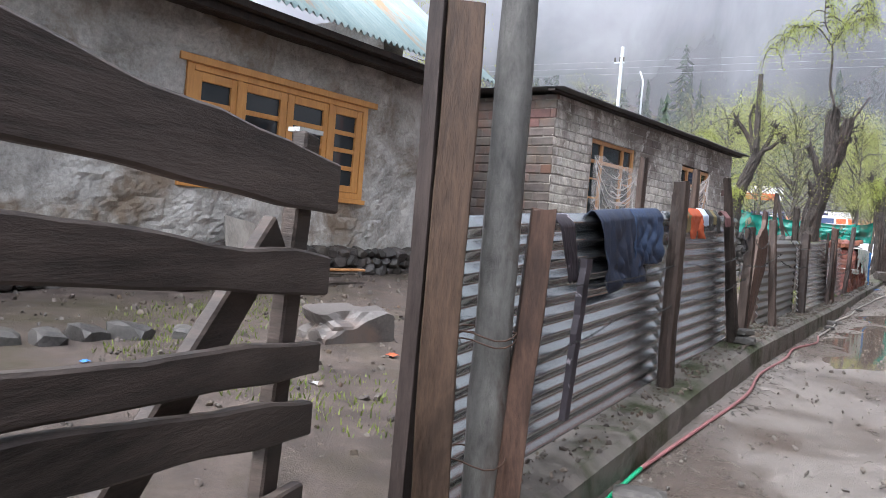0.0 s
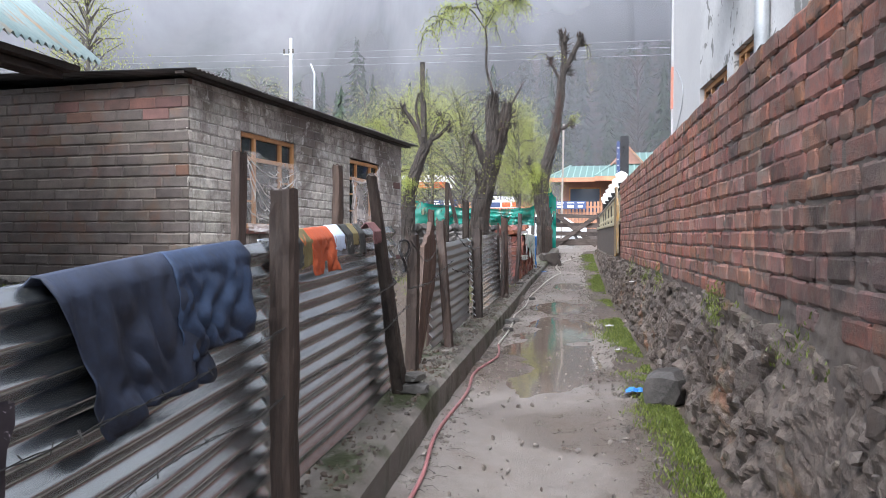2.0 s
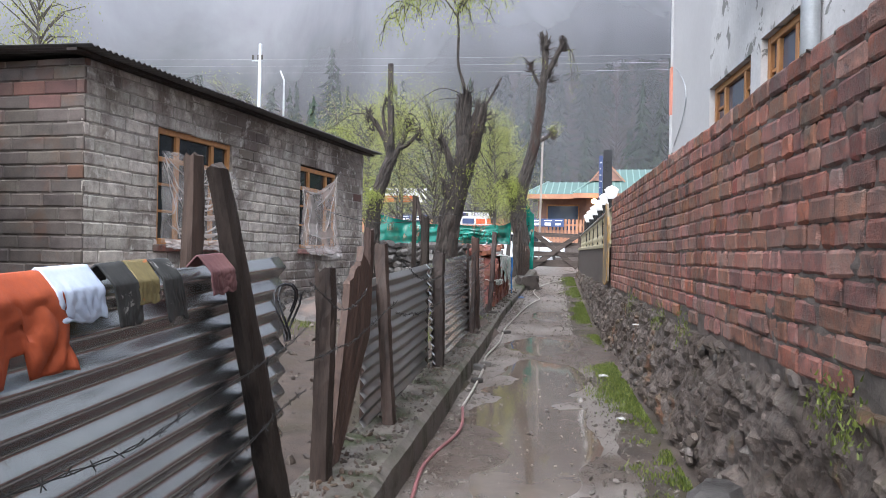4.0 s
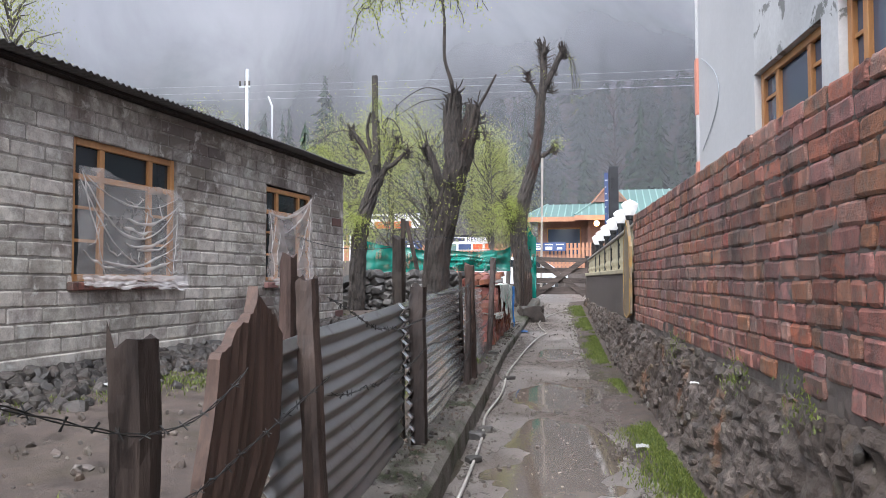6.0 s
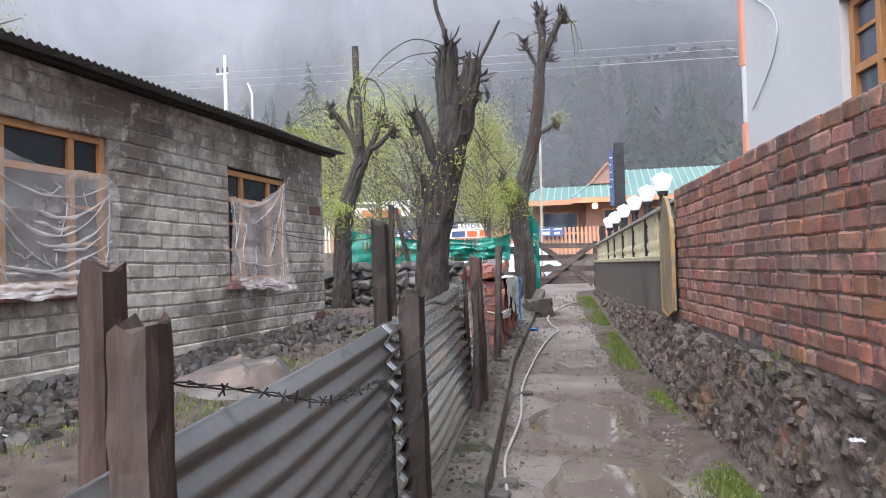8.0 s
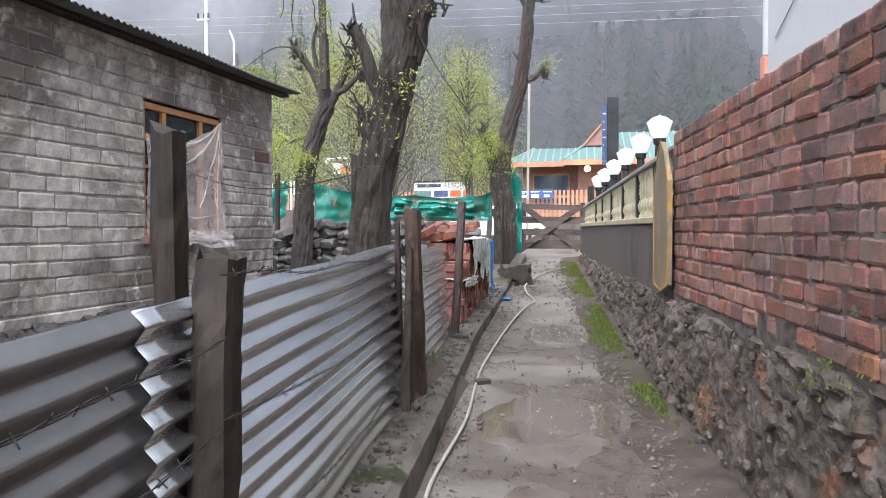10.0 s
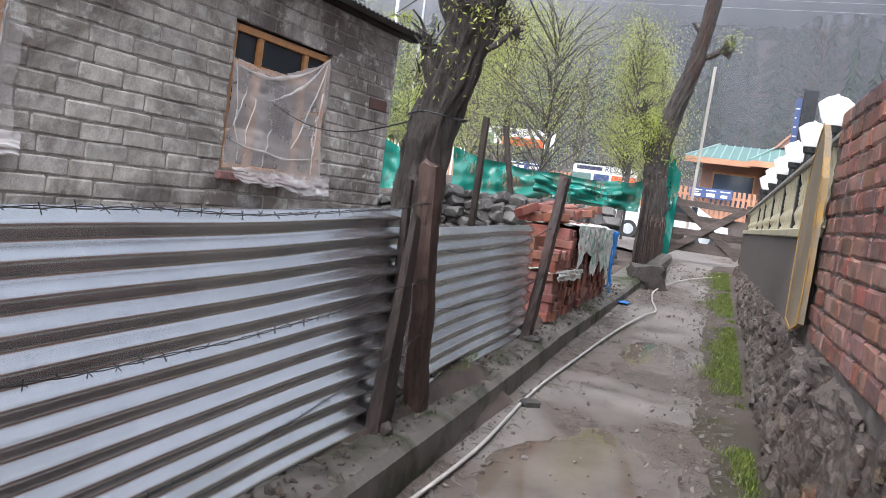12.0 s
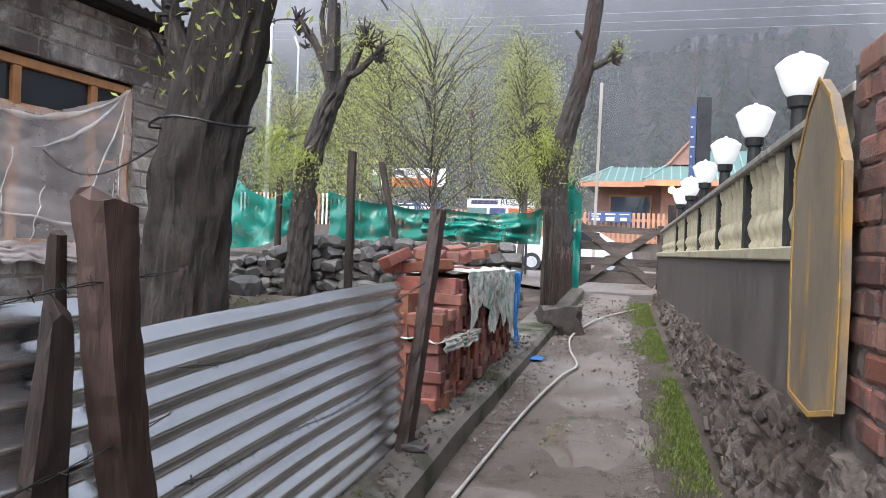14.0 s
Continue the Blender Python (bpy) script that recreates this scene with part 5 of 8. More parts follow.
def leaves(vs, fs, at, n, spread, size, r, droop=0.0):
    """Slim leaves scattered about a point."""
    for k in range(int(n * 3.2)):
        p = Vector(at) + Vector((r.gauss(0, spread[0]), r.gauss(0, spread[1]), r.gauss(0, spread[2])))
        d = Vector((r.uniform(-1, 1), r.uniform(-1, 1), r.uniform(-1, 0.5) - droop)).normalized()
        s = d.cross(Vector((r.uniform(-1, 1), r.uniform(-1, 1), r.uniform(-1, 1)))).normalized()
        l = 0.48 * size * r.uniform(0.6, 1.3)
        b = len(vs)
        vs += [p, p + d * l * 0.5 + s * l * 0.16, p + d * l, p + d * l * 0.5 - s * l * 0.16]
        fs.append((b, b + 1, b + 2, b + 3))


def withes(tv, tf, lv, lf, at, n, reach, drop, leafn, size, seed, rise=0.4, spread=0.05):
    """Thin arching willow shoots hung with leaves."""
    r = random.Random(seed)
    for k in range(n):
        a = r.uniform(0, 6.28)
        L, D = reach * r.uniform(0.5, 1.2), drop * r.uniform(0.4, 1.2)
        up = rise * r.uniform(0.5, 1.2)
        pts = []
        for i in range(9):
            t = i / 8
            pts.append(Vector(at) + Vector((math.cos(a) * L * t + 0.05 * nz(t * 3, k, seed, 2), math.sin(a) * L * t, up * math.sin(min(1, t * 1.6) * math.pi / 2) - D * t * t)))
        tube(tv, tf, pts, [0.008 * (1 - 0.8 * i / 8) + 0.002 for i in range(9)], 4, 0.0, 0)
        for i in range(2, 9):
            leaves(lv, lf, pts[i], leafn, (spread, spread, spread * 1.3), size, r, droop=0.5)


def tree(label, limbs, stub_rows, withe_rows, tufts, seed, ground=None):
    ob = thing("willow_tree", label, "tree", "pollarded trees")
    vs, fs, lv, lf = [], [], [], []
    for path, r0, r1, rough in limbs:
        limb(vs, fs, path, r0, r1, 40 if r0 > 0.1 else 10, rough, seed, 16 if r0 > 0.1 else 7)
    for at, n, l, rr in stub_rows:
        stubs(vs, fs, at, n, l, rr, seed + n)
    for row in withe_rows:
        withes(vs, fs, lv, lf, *row)
    r = random.Random(seed)
    for at, n, spread, size in tufts:
        leaves(lv, lf, at, n, (spread, spread, spread), size, r)
    part("trunk", (vs, fs), M_BARK, ob)
    part("crown", (lv, lf), M_LEAF, ob, "fresh yellow-green leaves")
    return ob


CROWN = [((-2.44, 14.1, 5.3), (-2.07, 14.1, 5.78)), ((-2.07, 14.1, 5.78), (-1.60, 14.1, 6.15)), ((-2.62, 14.15, 5.55), (-2.66, 14.2, 6.0)), ((-2.75, 14.15, 5.5), (-3.1, 14.2, 5.52)), ((-3.1, 14.2, 5.52), (-3.45, 14.25, 5.2)), ((-2.3, 14.0, 5.42), (-1.85, 13.9, 5.52)), ((-2.1, 14.1, 5.9), (-2.2, 14.1, 6.3))]
tree("thick pollarded willow with dark furrowed bark behind the fence",
     [([(-2.60, 14.0, 0.7), (-2.56, 14.05, 1.7), (-2.52, 14.05, 2.28), (-2.44, 14.05, 2.64), (-2.35, 14.05, 3.0), (-2.27, 14.05, 3.37)], 0.150, 0.132, 0.18),
      ([(-2.28, 14.05, 3.2), (-2.33, 14.05, 3.5), (-2.35, 14.05, 3.75), (-2.33, 14.05, 4.05)], 0.125, 0.085, 0.3),
      ([(-2.27, 14.07, 3.2), (-2.20, 14.08, 3.5), (-2.14, 14.1, 3.74), (-2.11, 14.1, 3.93)], 0.115, 0.075, 0.22),
      ([(-2.10, 14.1, 3.85), (-1.98, 14.1, 4.04), (-1.85, 14.1, 4.28)], 0.022, 0.011, 0.1),
      ([(-2.42, 14.0, 2.9), (-2.50, 13.98, 3.06), (-2.55, 13.96, 3.27), (-2.63, 13.95, 3.44)], 0.062, 0.042, 0.35),
      ([(-2.48, 13.98, 2.55), (-2.56, 13.95, 2.72), (-2.58, 13.93, 2.86)], 0.05, 0.028, 0.4),
      ([(-2.33, 14.05, 4.0), (-2.37, 14.08, 4.22), (-2.45, 14.1, 4.5), (-2.45, 14.1, 4.9), (-2.44, 14.1, 5.3), (-2.07, 14.1, 5.78), (-1.60, 14.1, 6.15)], 0.026, 0.008, 0.1),
      ([(-2.44, 14.1, 5.25), (-2.62, 14.15, 5.55), (-2.66, 14.2, 6.0)], 0.014, 0.006, 0.1),
      ([(-2.45, 14.1, 5.1), (-2.75, 14.15, 5.5), (-3.1, 14.2, 5.52), (-3.42, 14.25, 5.2)], 0.014, 0.005, 0.1),
      ([(-2.44, 14.1, 5.2), (-2.2, 14.0, 5.5), (-1.88, 13.9, 5.52)], 0.013, 0.005, 0.1),
      ([(-2.38, 14.0, 4.06), (-2.65, 14.0, 4.14), (-2.92, 14.0, 4.01), (-3.15, 14.0, 3.77)], 0.006, 0.003, 0.1),
      ([(-2.38, 14.0, 4.0), (-2.7, 14.0, 3.98), (-3.0, 14.0, 3.82)], 0.005, 0.003, 0.1),
      ([(-2.2, 14.0, 3.45), (-2.0, 13.95, 3.1), (-1.75, 13.9, 2.75)], 0.008, 0.003, 0.1)],
     [((-2.33, 14.05, 4.02), 16, 0.20, 0.020), ((-2.36, 14.05, 3.85), 12, 0.20, 0.018), ((-2.11, 14.1, 3.9), 12, 0.15, 0.018), ((-2.02, 14.05, 3.72), 7, 0.16, 0.016), ((-2.63, 13.95, 3.42), 11, 0.13, 0.018), ((-2.57, 13.93, 2.84), 9, 0.11, 0.014), ((-2.40, 13.9, 3.2), 6, 0.14, 0.012), ((-2.2, 13.93, 3.5), 5, 0.12, 0.012)],
     [(tuple(Vector(p).lerp(Vector(q), t / 5)), 2, 0.36, 0.42, 5, 0.075, 100 + 10 * n + t, 0.10) for n, (p, q) in enumerate(CROWN) for t in range(6)] + [
      ((-2.3, 13.9, 3.0), 2, 0.25, 0.7, 3, 0.07, 35, 0.15), ((-3.1, 14.0, 3.8), 3, 0.2, 0.35, 4, 0.06, 36, 0.02)],
     [((-2.27, 13.86, 2.95), 16, 0.08, 0.07), ((-2.36, 13.86, 2.72), 14, 0.07, 0.07), ((-2.1, 13.95, 3.55), 6, 0.06, 0.06)], 1)
tree("pollarded willow with forked bare limbs by the stone wall",
     [([(-5.90, 21.6, 0.9), (-5.87, 21.6, 1.6), (-5.79, 21.6, 2.93), (-5.56, 21.6, 3.74), (-5.39, 21.6, 4.15)], 0.19, 0.13, 0.2),
      ([(-5.42, 21.6, 4.0), (-5.56, 21.6, 4.55), (-5.79, 21.6, 4.93), (-5.99, 21.6, 5.22)], 0.075, 0.05, 0.3),
      ([(-5.45, 21.6, 4.2), (-5.56, 21.6, 4.78), (-5.64, 21.6, 5.23), (-5.56, 21.6, 5.6)], 0.055, 0.028, 0.3),
      ([(-5.39, 21.6, 4.1), (-5.41, 21.6, 4.77), (-5.42, 21.6, 5.4)], 0.085, 0.055, 0.2),
      ([(-5.38, 21.6, 4.05), (-5.14, 21.6, 4.54), (-4.96, 21.6, 5.0)], 0.08, 0.045, 0.3),
      ([(-5.2, 21.55, 4.35), (-4.98, 21.55, 4.47), (-4.68, 21.55, 4.76)], 0.06, 0.035, 0.3),
      ([(-5.99, 21.6, 5.2), (-6.4, 21.6, 5.2), (-6.9, 21.6, 4.9), (-7.3, 21.6, 4.7)], 0.014, 0.006, 0.1)],
     [((-5.99, 21.6, 5.2), 12, 0.2, 0.028), ((-5.85, 21.6, 5.0), 7, 0.18, 0.022), ((-4.95, 21.6, 4.95), 13, 0.22, 0.028), ((-4.7, 21.55, 4.72), 9, 0.2, 0.026), ((-5.57, 21.6, 5.55), 5, 0.16, 0.02)],
     [((-5.75, 21.5, 3.2), 8, 0.5, 0.55, 9, 0.09, 41, 0.15), ((-6.1, 21.6, 3.5), 8, 0.6, 0.6, 9, 0.09, 43, 0.2), ((-5.4, 21.5, 5.6), 5, 0.3, 0.9, 6, 0.08, 44, 0.5), ((-4.75, 21.6, 4.7), 6, 0.9, 0.6, 6, 0.08, 42, 0.35), ((-6.9, 21.7, 4.85), 7, 0.55, 0.6, 8, 0.09, 46, 0.1)],
     [((-5.85, 21.4, 3.0), 90, 0.2, 0.09), ((-5.45, 21.4, 6.0), 40, 0.12, 0.09), ((-6.1, 21.4, 3.3), 60, 0.2, 0.09)], 2)
plank = part("tall_plank", beam(bmesh.new(), (-5.39, 21.42, 4.4), (-5.42, 21.44, 6.37), 0.12, 0.06, up=(0, 1, 0)), M_BARK)
tagged(plank, "long dark plank tied upright to the willow limb", "plank")
tree("tall pollarded willow beside the lane gate",
     [([(-2.34, 22.95, 1.0), (-2.36, 23.0, 1.6), (-2.39, 23.0, 2.4), (-2.46, 23.0, 2.95), (-2.37, 23.0, 3.55), (-2.24, 23.0, 4.05), (-2.08, 23.0, 4.67), (-1.97, 23.0, 5.44), (-1.92, 23.0, 6.14)], 0.225, 0.095, 0.2),
      ([(-1.92, 23.0, 6.0), (-1.86, 23.0, 6.55), (-1.88, 23.0, 7.3)], 0.10, 0.075, 0.3),
      ([(-2.43, 22.98, 2.75), (-2.62, 22.95, 3.3), (-2.78, 22.95, 3.85)], 0.13, 0.085, 0.3),
      ([(-1.88, 23.0, 6.2), (-1.65, 23.0, 6.7), (-1.39, 23.0, 7.22)], 0.075, 0.06, 0.3),
      ([(-1.93, 23.0, 6.05), (-2.10, 23.0, 6.33), (-2.24, 23.0, 6.66)], 0.05, 0.035, 0.3),
      ([(-2.02, 23.0, 4.72), (-1.82, 23.0, 4.78), (-1.62, 23.0, 4.95)], 0.06, 0.045, 0.3),
      ([(-1.95, 23.0, 5.1), (-2.12, 23.0, 5.16), (-2.22, 23.0, 5.28)], 0.04, 0.025, 0.3),
      ([(-1.39, 23.0, 7.1), (-1.2, 23.0, 6.9), (-1.1, 23.0, 6.2)], 0.010, 0.004, 0.1)],
     [((-1.88, 23.0, 7.2), 26, 0.26, 0.03), ((-1.88, 23.0, 6.95), 12, 0.2, 0.026), ((-1.41, 23.0, 7.15), 22, 0.24, 0.03), ((-1.6, 23.0, 6.75), 9, 0.18, 0.024), ((-2.23, 23.0, 6.62), 12, 0.19, 0.025), ((-1.72, 23.0, 6.35), 12, 0.2, 0.024), ((-1.62, 23.0, 4.95), 16, 0.18, 0.025), ((-2.78, 22.95, 3.82), 14, 0.2, 0.028)],
     [((-2.7, 22.9, 3.6), 10, 0.55, 0.6, 9, 0.085, 51, 0.25), ((-1.3, 23.0, 7.0), 3, 0.3, 1.4, 3, 0.07, 52, 0.1), ((-2.5, 22.8, 3.3), 8, 0.6, 0.55, 8, 0.085, 53, 0.2), ((-2.2, 23.0, 6.6), 3, 0.7, 0.4, 3, 0.07, 54, 0.3)],
     [((-2.7, 22.8, 3.5), 110, 0.2, 0.085), ((-1.6, 22.95, 4.98), 80, 0.10, 0.08), ((-2.45, 22.75, 3.2), 90, 0.2, 0.085)], 3)


def far_tree(x, y, z, h, w, seed, leafy, name="young_tree", label="slim tree in pale spring leaf beyond the fence", twigs=60):
    ob = thing(name, label, "tree", "far trees")
    r = random.Random(seed)
    vs, fs, lv, lf = [], [], [], []
    limb(vs, fs, [(x, y, z - 0.5), (x + 0.1, y, z + h * 0.4), (x, y, z + h)], 0.016 * h + 0.02, 0.01, 7, 0.1, seed)
    for k in range(twigs):
        f = r.uniform(0.2, 0.98)
        a, L = r.uniform(0, 6.28), w * r.uniform(0.5, 1.0) * (1.1 - 0.6 * f)
        p = Vector((x, y, z + h * f))
        q = p + Vector((math.cos(a) * L, math.sin(a) * L, L * r.uniform(0.3, 1.1)))
        tube(vs, fs, [p, (p + q) / 2 + Vector((0, 0, 0.06 * h * r.random())), q], [0.004 * h, 0.003 * h, 0.0012 * h], 4)
        if leafy:
            for i in range(3):
                leaves(lv, lf, p.lerp(q, 0.45 + 0.3 * i), leafy, (w * 0.12, w * 0.12, w * 0.16), 0.024 * h, r, 0.8)
    part("trunk", (vs, fs), M_BARE, ob)
    if leafy:
        part("crown", (lv, lf), M_FARLEAF, ob)
    return ob


for x, y, h, w, s in ((-5.3, 26, 4.3, 2.1, 60), (-3.6, 26.5, 4.3, 1.1, 69), (-6.6, 27, 4.8, 1.7, 61), (-8.6, 30, 5.2, 1.7, 63), (-3.4, 29, 4.0, 1.2, 64), (-12.5, 34, 5.0, 1.8, 68), (-22, 46, 9, 3.2, 65), (-27, 44, 9, 3.0, 66), (-16, 48, 8, 2.8, 67)):
    far_tree(x, y, lane_z(y) + 0.3, h, w, s, 15 if y < 35 else 6, twigs=95 if y < 35 else 60)
for x, y, h, w, s in ((1.0, 70, 13.0, 3.2, 71), (-24.5, 33, 12.5, 3.0, 72), (-8, 40, 6.5, 1.3, 73), (-6.4, 41, 6.0, 1.2, 74)):
    far_tree(x, y, lane_z(y) + 0.5, h, w, s, 0 if s != 72 else 9, "bare_tree", "bare branched tree in early spring", 90)

# ---- field gate at the end of the lane ----
gate = thing("field_gate", "closed dark timber gate with crossed braces", "gate", at=pose(0, 23.5, 0))
for z0, z1, h in ((2.40, 2.36, 0.10), (2.14, 2.12, 0.13), (1.90, 1.89, 0.12), (1.66, 1.66, 0.17)):
    part("rail", beam(bmesh.new(), (-2.12, 0, z0), (-0.93, 0, z1), h, 0.03, up=(0, 1, 0)), M_GATEWOOD, gate)
for a, b in (((-2.10, -0.03, 2.44), (-0.98, -0.03, 1.56)), ((-0.98, -0.062, 2.38), (-2.10, -0.062, 1.56))):
    part("brace", beam(bmesh.new(), a, b, 0.12, 0.028, up=(0, 1, 0)), M_GATEWOOD, gate)
for x in (-2.13, -0.92):
    part("stile", beam(bmesh.new(), (x, 0.03, 1.50), (x, 0.03, 2.46), 0.09, 0.035, up=(0, 1, 0)), M_GATEWOOD, gate)
post(23.45, 1.36, 2.76, 0.12, 0.12, off=0, label="stout dark gate post at the end of the lane", seed=30, name="gate_post", group="gate posts").location.x = -0.76 - fence_x(23.45)
post(23.45, 1.36, 3.1, 0.08, 0.08, off=0, label="slim dark post beside the willow and gate", seed=31, name="gate_post", group="gate posts").location.x = -2.24 - fence_x(23.45)
# rough palings between the brick stack and the gate
for k in range(15):
    f = k / 14
    y = 20.2 + 2.6 * f
    p = post(y, 1.08 + 0.3 * f, 2.0 + 0.08 * math.sin(k * 2.1) + (0.45 if k in (0, 1, 3) else 0), 0.10 if k in (0, 1, 3) else 0.15, 0.04, off=0.02, lean_y=0.05 * math.sin(k * 5), material=M_POST if k in (0, 1, 3) else M_BROWN, label="rough dark paling standing beside the willow", seed=40 + k, name="paling", group="palings", ragged=0.06)

# ---- dry stone wall across the yard ----
sw = thing("dry_stone_wall", "low dry wall of dark grey field stones across the yard", "stone wall")
for m in STONES:
    m.materials.append(M_STONE)
r = random.Random(21)
for layer in range(6):
    x = -7.6 + 0.1 * (layer % 2)
    while x < -2.75:
        base = 1.22
        top = 1.72 + 0.38 * min(1, max(0, (x + 7.0) / 1.4))
        z = base + 0.15 * layer
        s = r.uniform(0.16, 0.30)
        if z < top:
            ob_m = pose(x, 21.9 + r.uniform(-0.07, 0.07), z + 0.05, r.uniform(-25, 25), r.uniform(-25, 25), r.uniform(0, 360)) @ Matrix.Diagonal((s * 1.45, s * 1.4, s * r.uniform(0.85, 1.1), 1))
            ob = new("stone", r.choice(STONES))
            ob.parent, ob.matrix_basis = sw, ob_m
        x += s * 0.86
part("core", boxes((-7.4, -2.8, 21.9, 22.15, 1.0, 1.85)), M_STONE, sw, "dark stones packed inside")
for x, y, s in ((-7.0, 21.3, 0.55), (-6.45, 21.2, 0.5), (-7.6, 21.4, 0.4)):
    ob = new("boulder", r.choice(STONES))
    ob.matrix_basis = pose(x, y, 1.38, 10, 5, r.uniform(0, 360)) @ Matrix.Diagonal((s * 1.4, s, s * 0.8, 1))
    tagged(ob, "rounded grey boulder beside the dry stone wall", "boulder", "boulders")

# ---- green shade netting hung behind the stone wall ----
def netting(path, label):
    """A hanging net: path rows are x, y, top, bottom."""
    vs, fs = [], []
    n, mr = 60, 14
    for i in range(n + 1):
        t = i / n * (len(path) - 1)
        k = min(int(t), len(path) - 2)
        f = t - k
        x, y, zt, zb = (a + (b - a) * f for a, b in zip(path[k], path[k + 1]))
        for j in range(mr + 1):
            g = j / mr
            sag = 0.05 * math.sin(math.pi * f)
            vs.append((x, y + 0.10 * nz(x * 1.5, g * 2, 3, 2.0) + 0.06 * math.sin(x * 9 + g * 3), zt + (zb - zt) * g - sag * (1 - g)))
    for i in range(n):
        for j in range(mr):
            q = i * (mr + 1) + j
            fs.append((q, q + mr + 1, q + mr + 2, q + 1))
    return tagged(part("shade_net", (vs, fs), M_NET, smooth=True), label, "netting", "nets")


netting([(-8.6, 23.5, 3.2, 1.75), (-8.1, 23.5, 3.16, 1.88), (-7.45, 23.5, 2.75, 1.95), (-6.9, 23.5, 2.98, 2.25)], "torn green shade net sagging between posts")
netting([(-6.3, 23.5, 2.90, 2.0), (-5.2, 23.5, 2.70, 2.1), (-4.2, 23.5, 2.64, 2.12), (-3.1, 23.5, 2.62, 2.12), (-2.7, 23.5, 2.7, 2.12)], "green shade net stretched above the stone wall")
netting([(-4.6, 23.42, 2.60, 2.25), (-3.8, 23.4, 2.50, 2.2), (-3.0, 23.42, 2.52, 2.15)], "second fold of dark green shade net")
netting([(-2.42, 23.38, 3.2, 1.7), (-2.25, 23.36, 3.15, 1.5), (-2.08, 23.34, 2.9, 1.35)], "green shade net bundled beside the gate willow")
for x, y, zb, zt, lean, s in ((-4.50, 22.3, 1.4, 3.25, -0.42, 33), (-6.75, 22.6, 1.4, 3.05, 0.02, 34), (-4.42, 20.0, 1.15, 3.1, 0.0, 35)):
    p = post(y, zb, zt, 0.09, 0.09, off=0, lean_x=lean, label="dark pole leaning behind the stone wall" if lean < -0.1 else "dark upright pole in the yard", seed=s, name="pole", group="yard poles")
    p.location.x = x - fence_x(y)

# ---- beyond: signs, pickets, the lodge and parked cars ----
def sign(label, x0, x1, y, z0, z1, bands, posts=True, word=None, face=None):
    s = thing("sign_board", label, "sign", "signs")
    part("panel", boxes((x0, x1, y, y + 0.04, z0, z1), bev=0.006), face or M_SIGNWHITE, s)
    for a, b, c, d, mm in bands:
        part("band", boxes((x0 + (x1 - x0) * a, x0 + (x1 - x0) * b, y - 0.006, y - 0.001, z0 + (z1 - z0) * c, z0 + (z1 - z0) * d)), mm, s)
    if posts:
        for x in (x0 + 0.2, x1 - 0.2):
            part("leg", boxes((x - 0.03, x + 0.03, y + 0.05, y + 0.11, lane_z(y) - 0.1, z1 - 0.05)), M_BLACKIRON, s)
    if word:
        txt, fx, fz, size = word
        cu = bpy.data.curves.new("lettering", "FONT")
        cu.body, cu.size, cu.extrude = txt, size, 0.002
        cu.materials.append(M_INK)
        ob = new("lettering", cu)
        ob.parent = s
        ob.matrix_basis = pose(x0 + (x1 - x0) * fx, y - 0.005, z0 + (z1 - z0) * fz, 90, 0, 0)
    return s


sign("white roadside sign with dark letters and a red band", -9.62, -7.27, 34, 3.88, 4.50, [(0.0, 1.0, 0.9, 1.0, M_SIGNBLACK), (0.24, 0.86, 0.0, 0.42, M_SIGNRED), (0.0, 0.12, 0.0, 0.55, M_GREENROOF), (0.08, 0.44, 0.58, 0.80, M_INK), (0.30, 0.72, 0.24, 0.32, M_SIGNWHITE), (0.42, 0.76, 0.08, 0.16, M_SIGNWHITE)], word=("RESORTS", 0.46, 0.56, 0.27))
sign("white name sign with dark letters and small pictures", -6.05, -4.2, 32, 2.93, 3.47, [(0.0, 1.0, 0.88, 1.0, M_SIGNBLACK), (0.06, 0.46, 0.60, 0.80, M_INK), (0.0, 0.30, 0.0, 0.42, M_GREENROOF), (0.34, 0.58, 0.06, 0.42, M_SIGNBLUE), (0.62, 0.8, 0.06, 0.42, M_SIGNRED), (0.84, 1.0, 0.06, 0.42, M_SIGNRED)], word=("RESORTS", 0.50, 0.58, 0.22))
sign("small dark blue notice board hung on the pickets", -3.41, -1.96, 39.3, 3.15, 3.52, [(a, b, c, d, M_SIGNWHITE) for a, b, c, d in ((0.05, 0.28, 0.72, 0.82), (0.05, 0.22, 0.52, 0.60), (0.06, 0.26, 0.15, 0.40), (0.38, 0.62, 0.72, 0.82), (0.40, 0.60, 0.15, 0.50), (0.72, 0.95, 0.72, 0.82), (0.74, 0.90, 0.18, 0.45))], posts=False, face=M_SIGNBLUE)
sign("row of dark notice boards above the net", -7.6, -6.4, 30.5, 2.95, 3.2, [(a, b, c, d, M_SIGNWHITE) for a, b, c, d in ((0.06, 0.40, 0.70, 0.82), (0.08, 0.28, 0.2, 0.5), (0.32, 0.44, 0.2, 0.5), (0.56, 0.92, 0.70, 0.82), (0.58, 0.80, 0.2, 0.5))], face=M_SIGNBLUE)
tall = thing("upright_sign", "tall black upright sign case with a lit side", "sign")
part("case", boxes((-0.36, -0.10, 26.4, 26.62, 3.3, 4.95), bev=0.01), M_SIGNBLACK, tall)
part("side_panel", boxes((-0.47, -0.365, 26.42, 26.46, 3.4, 4.78)), M_SIGNBLUE, tall)
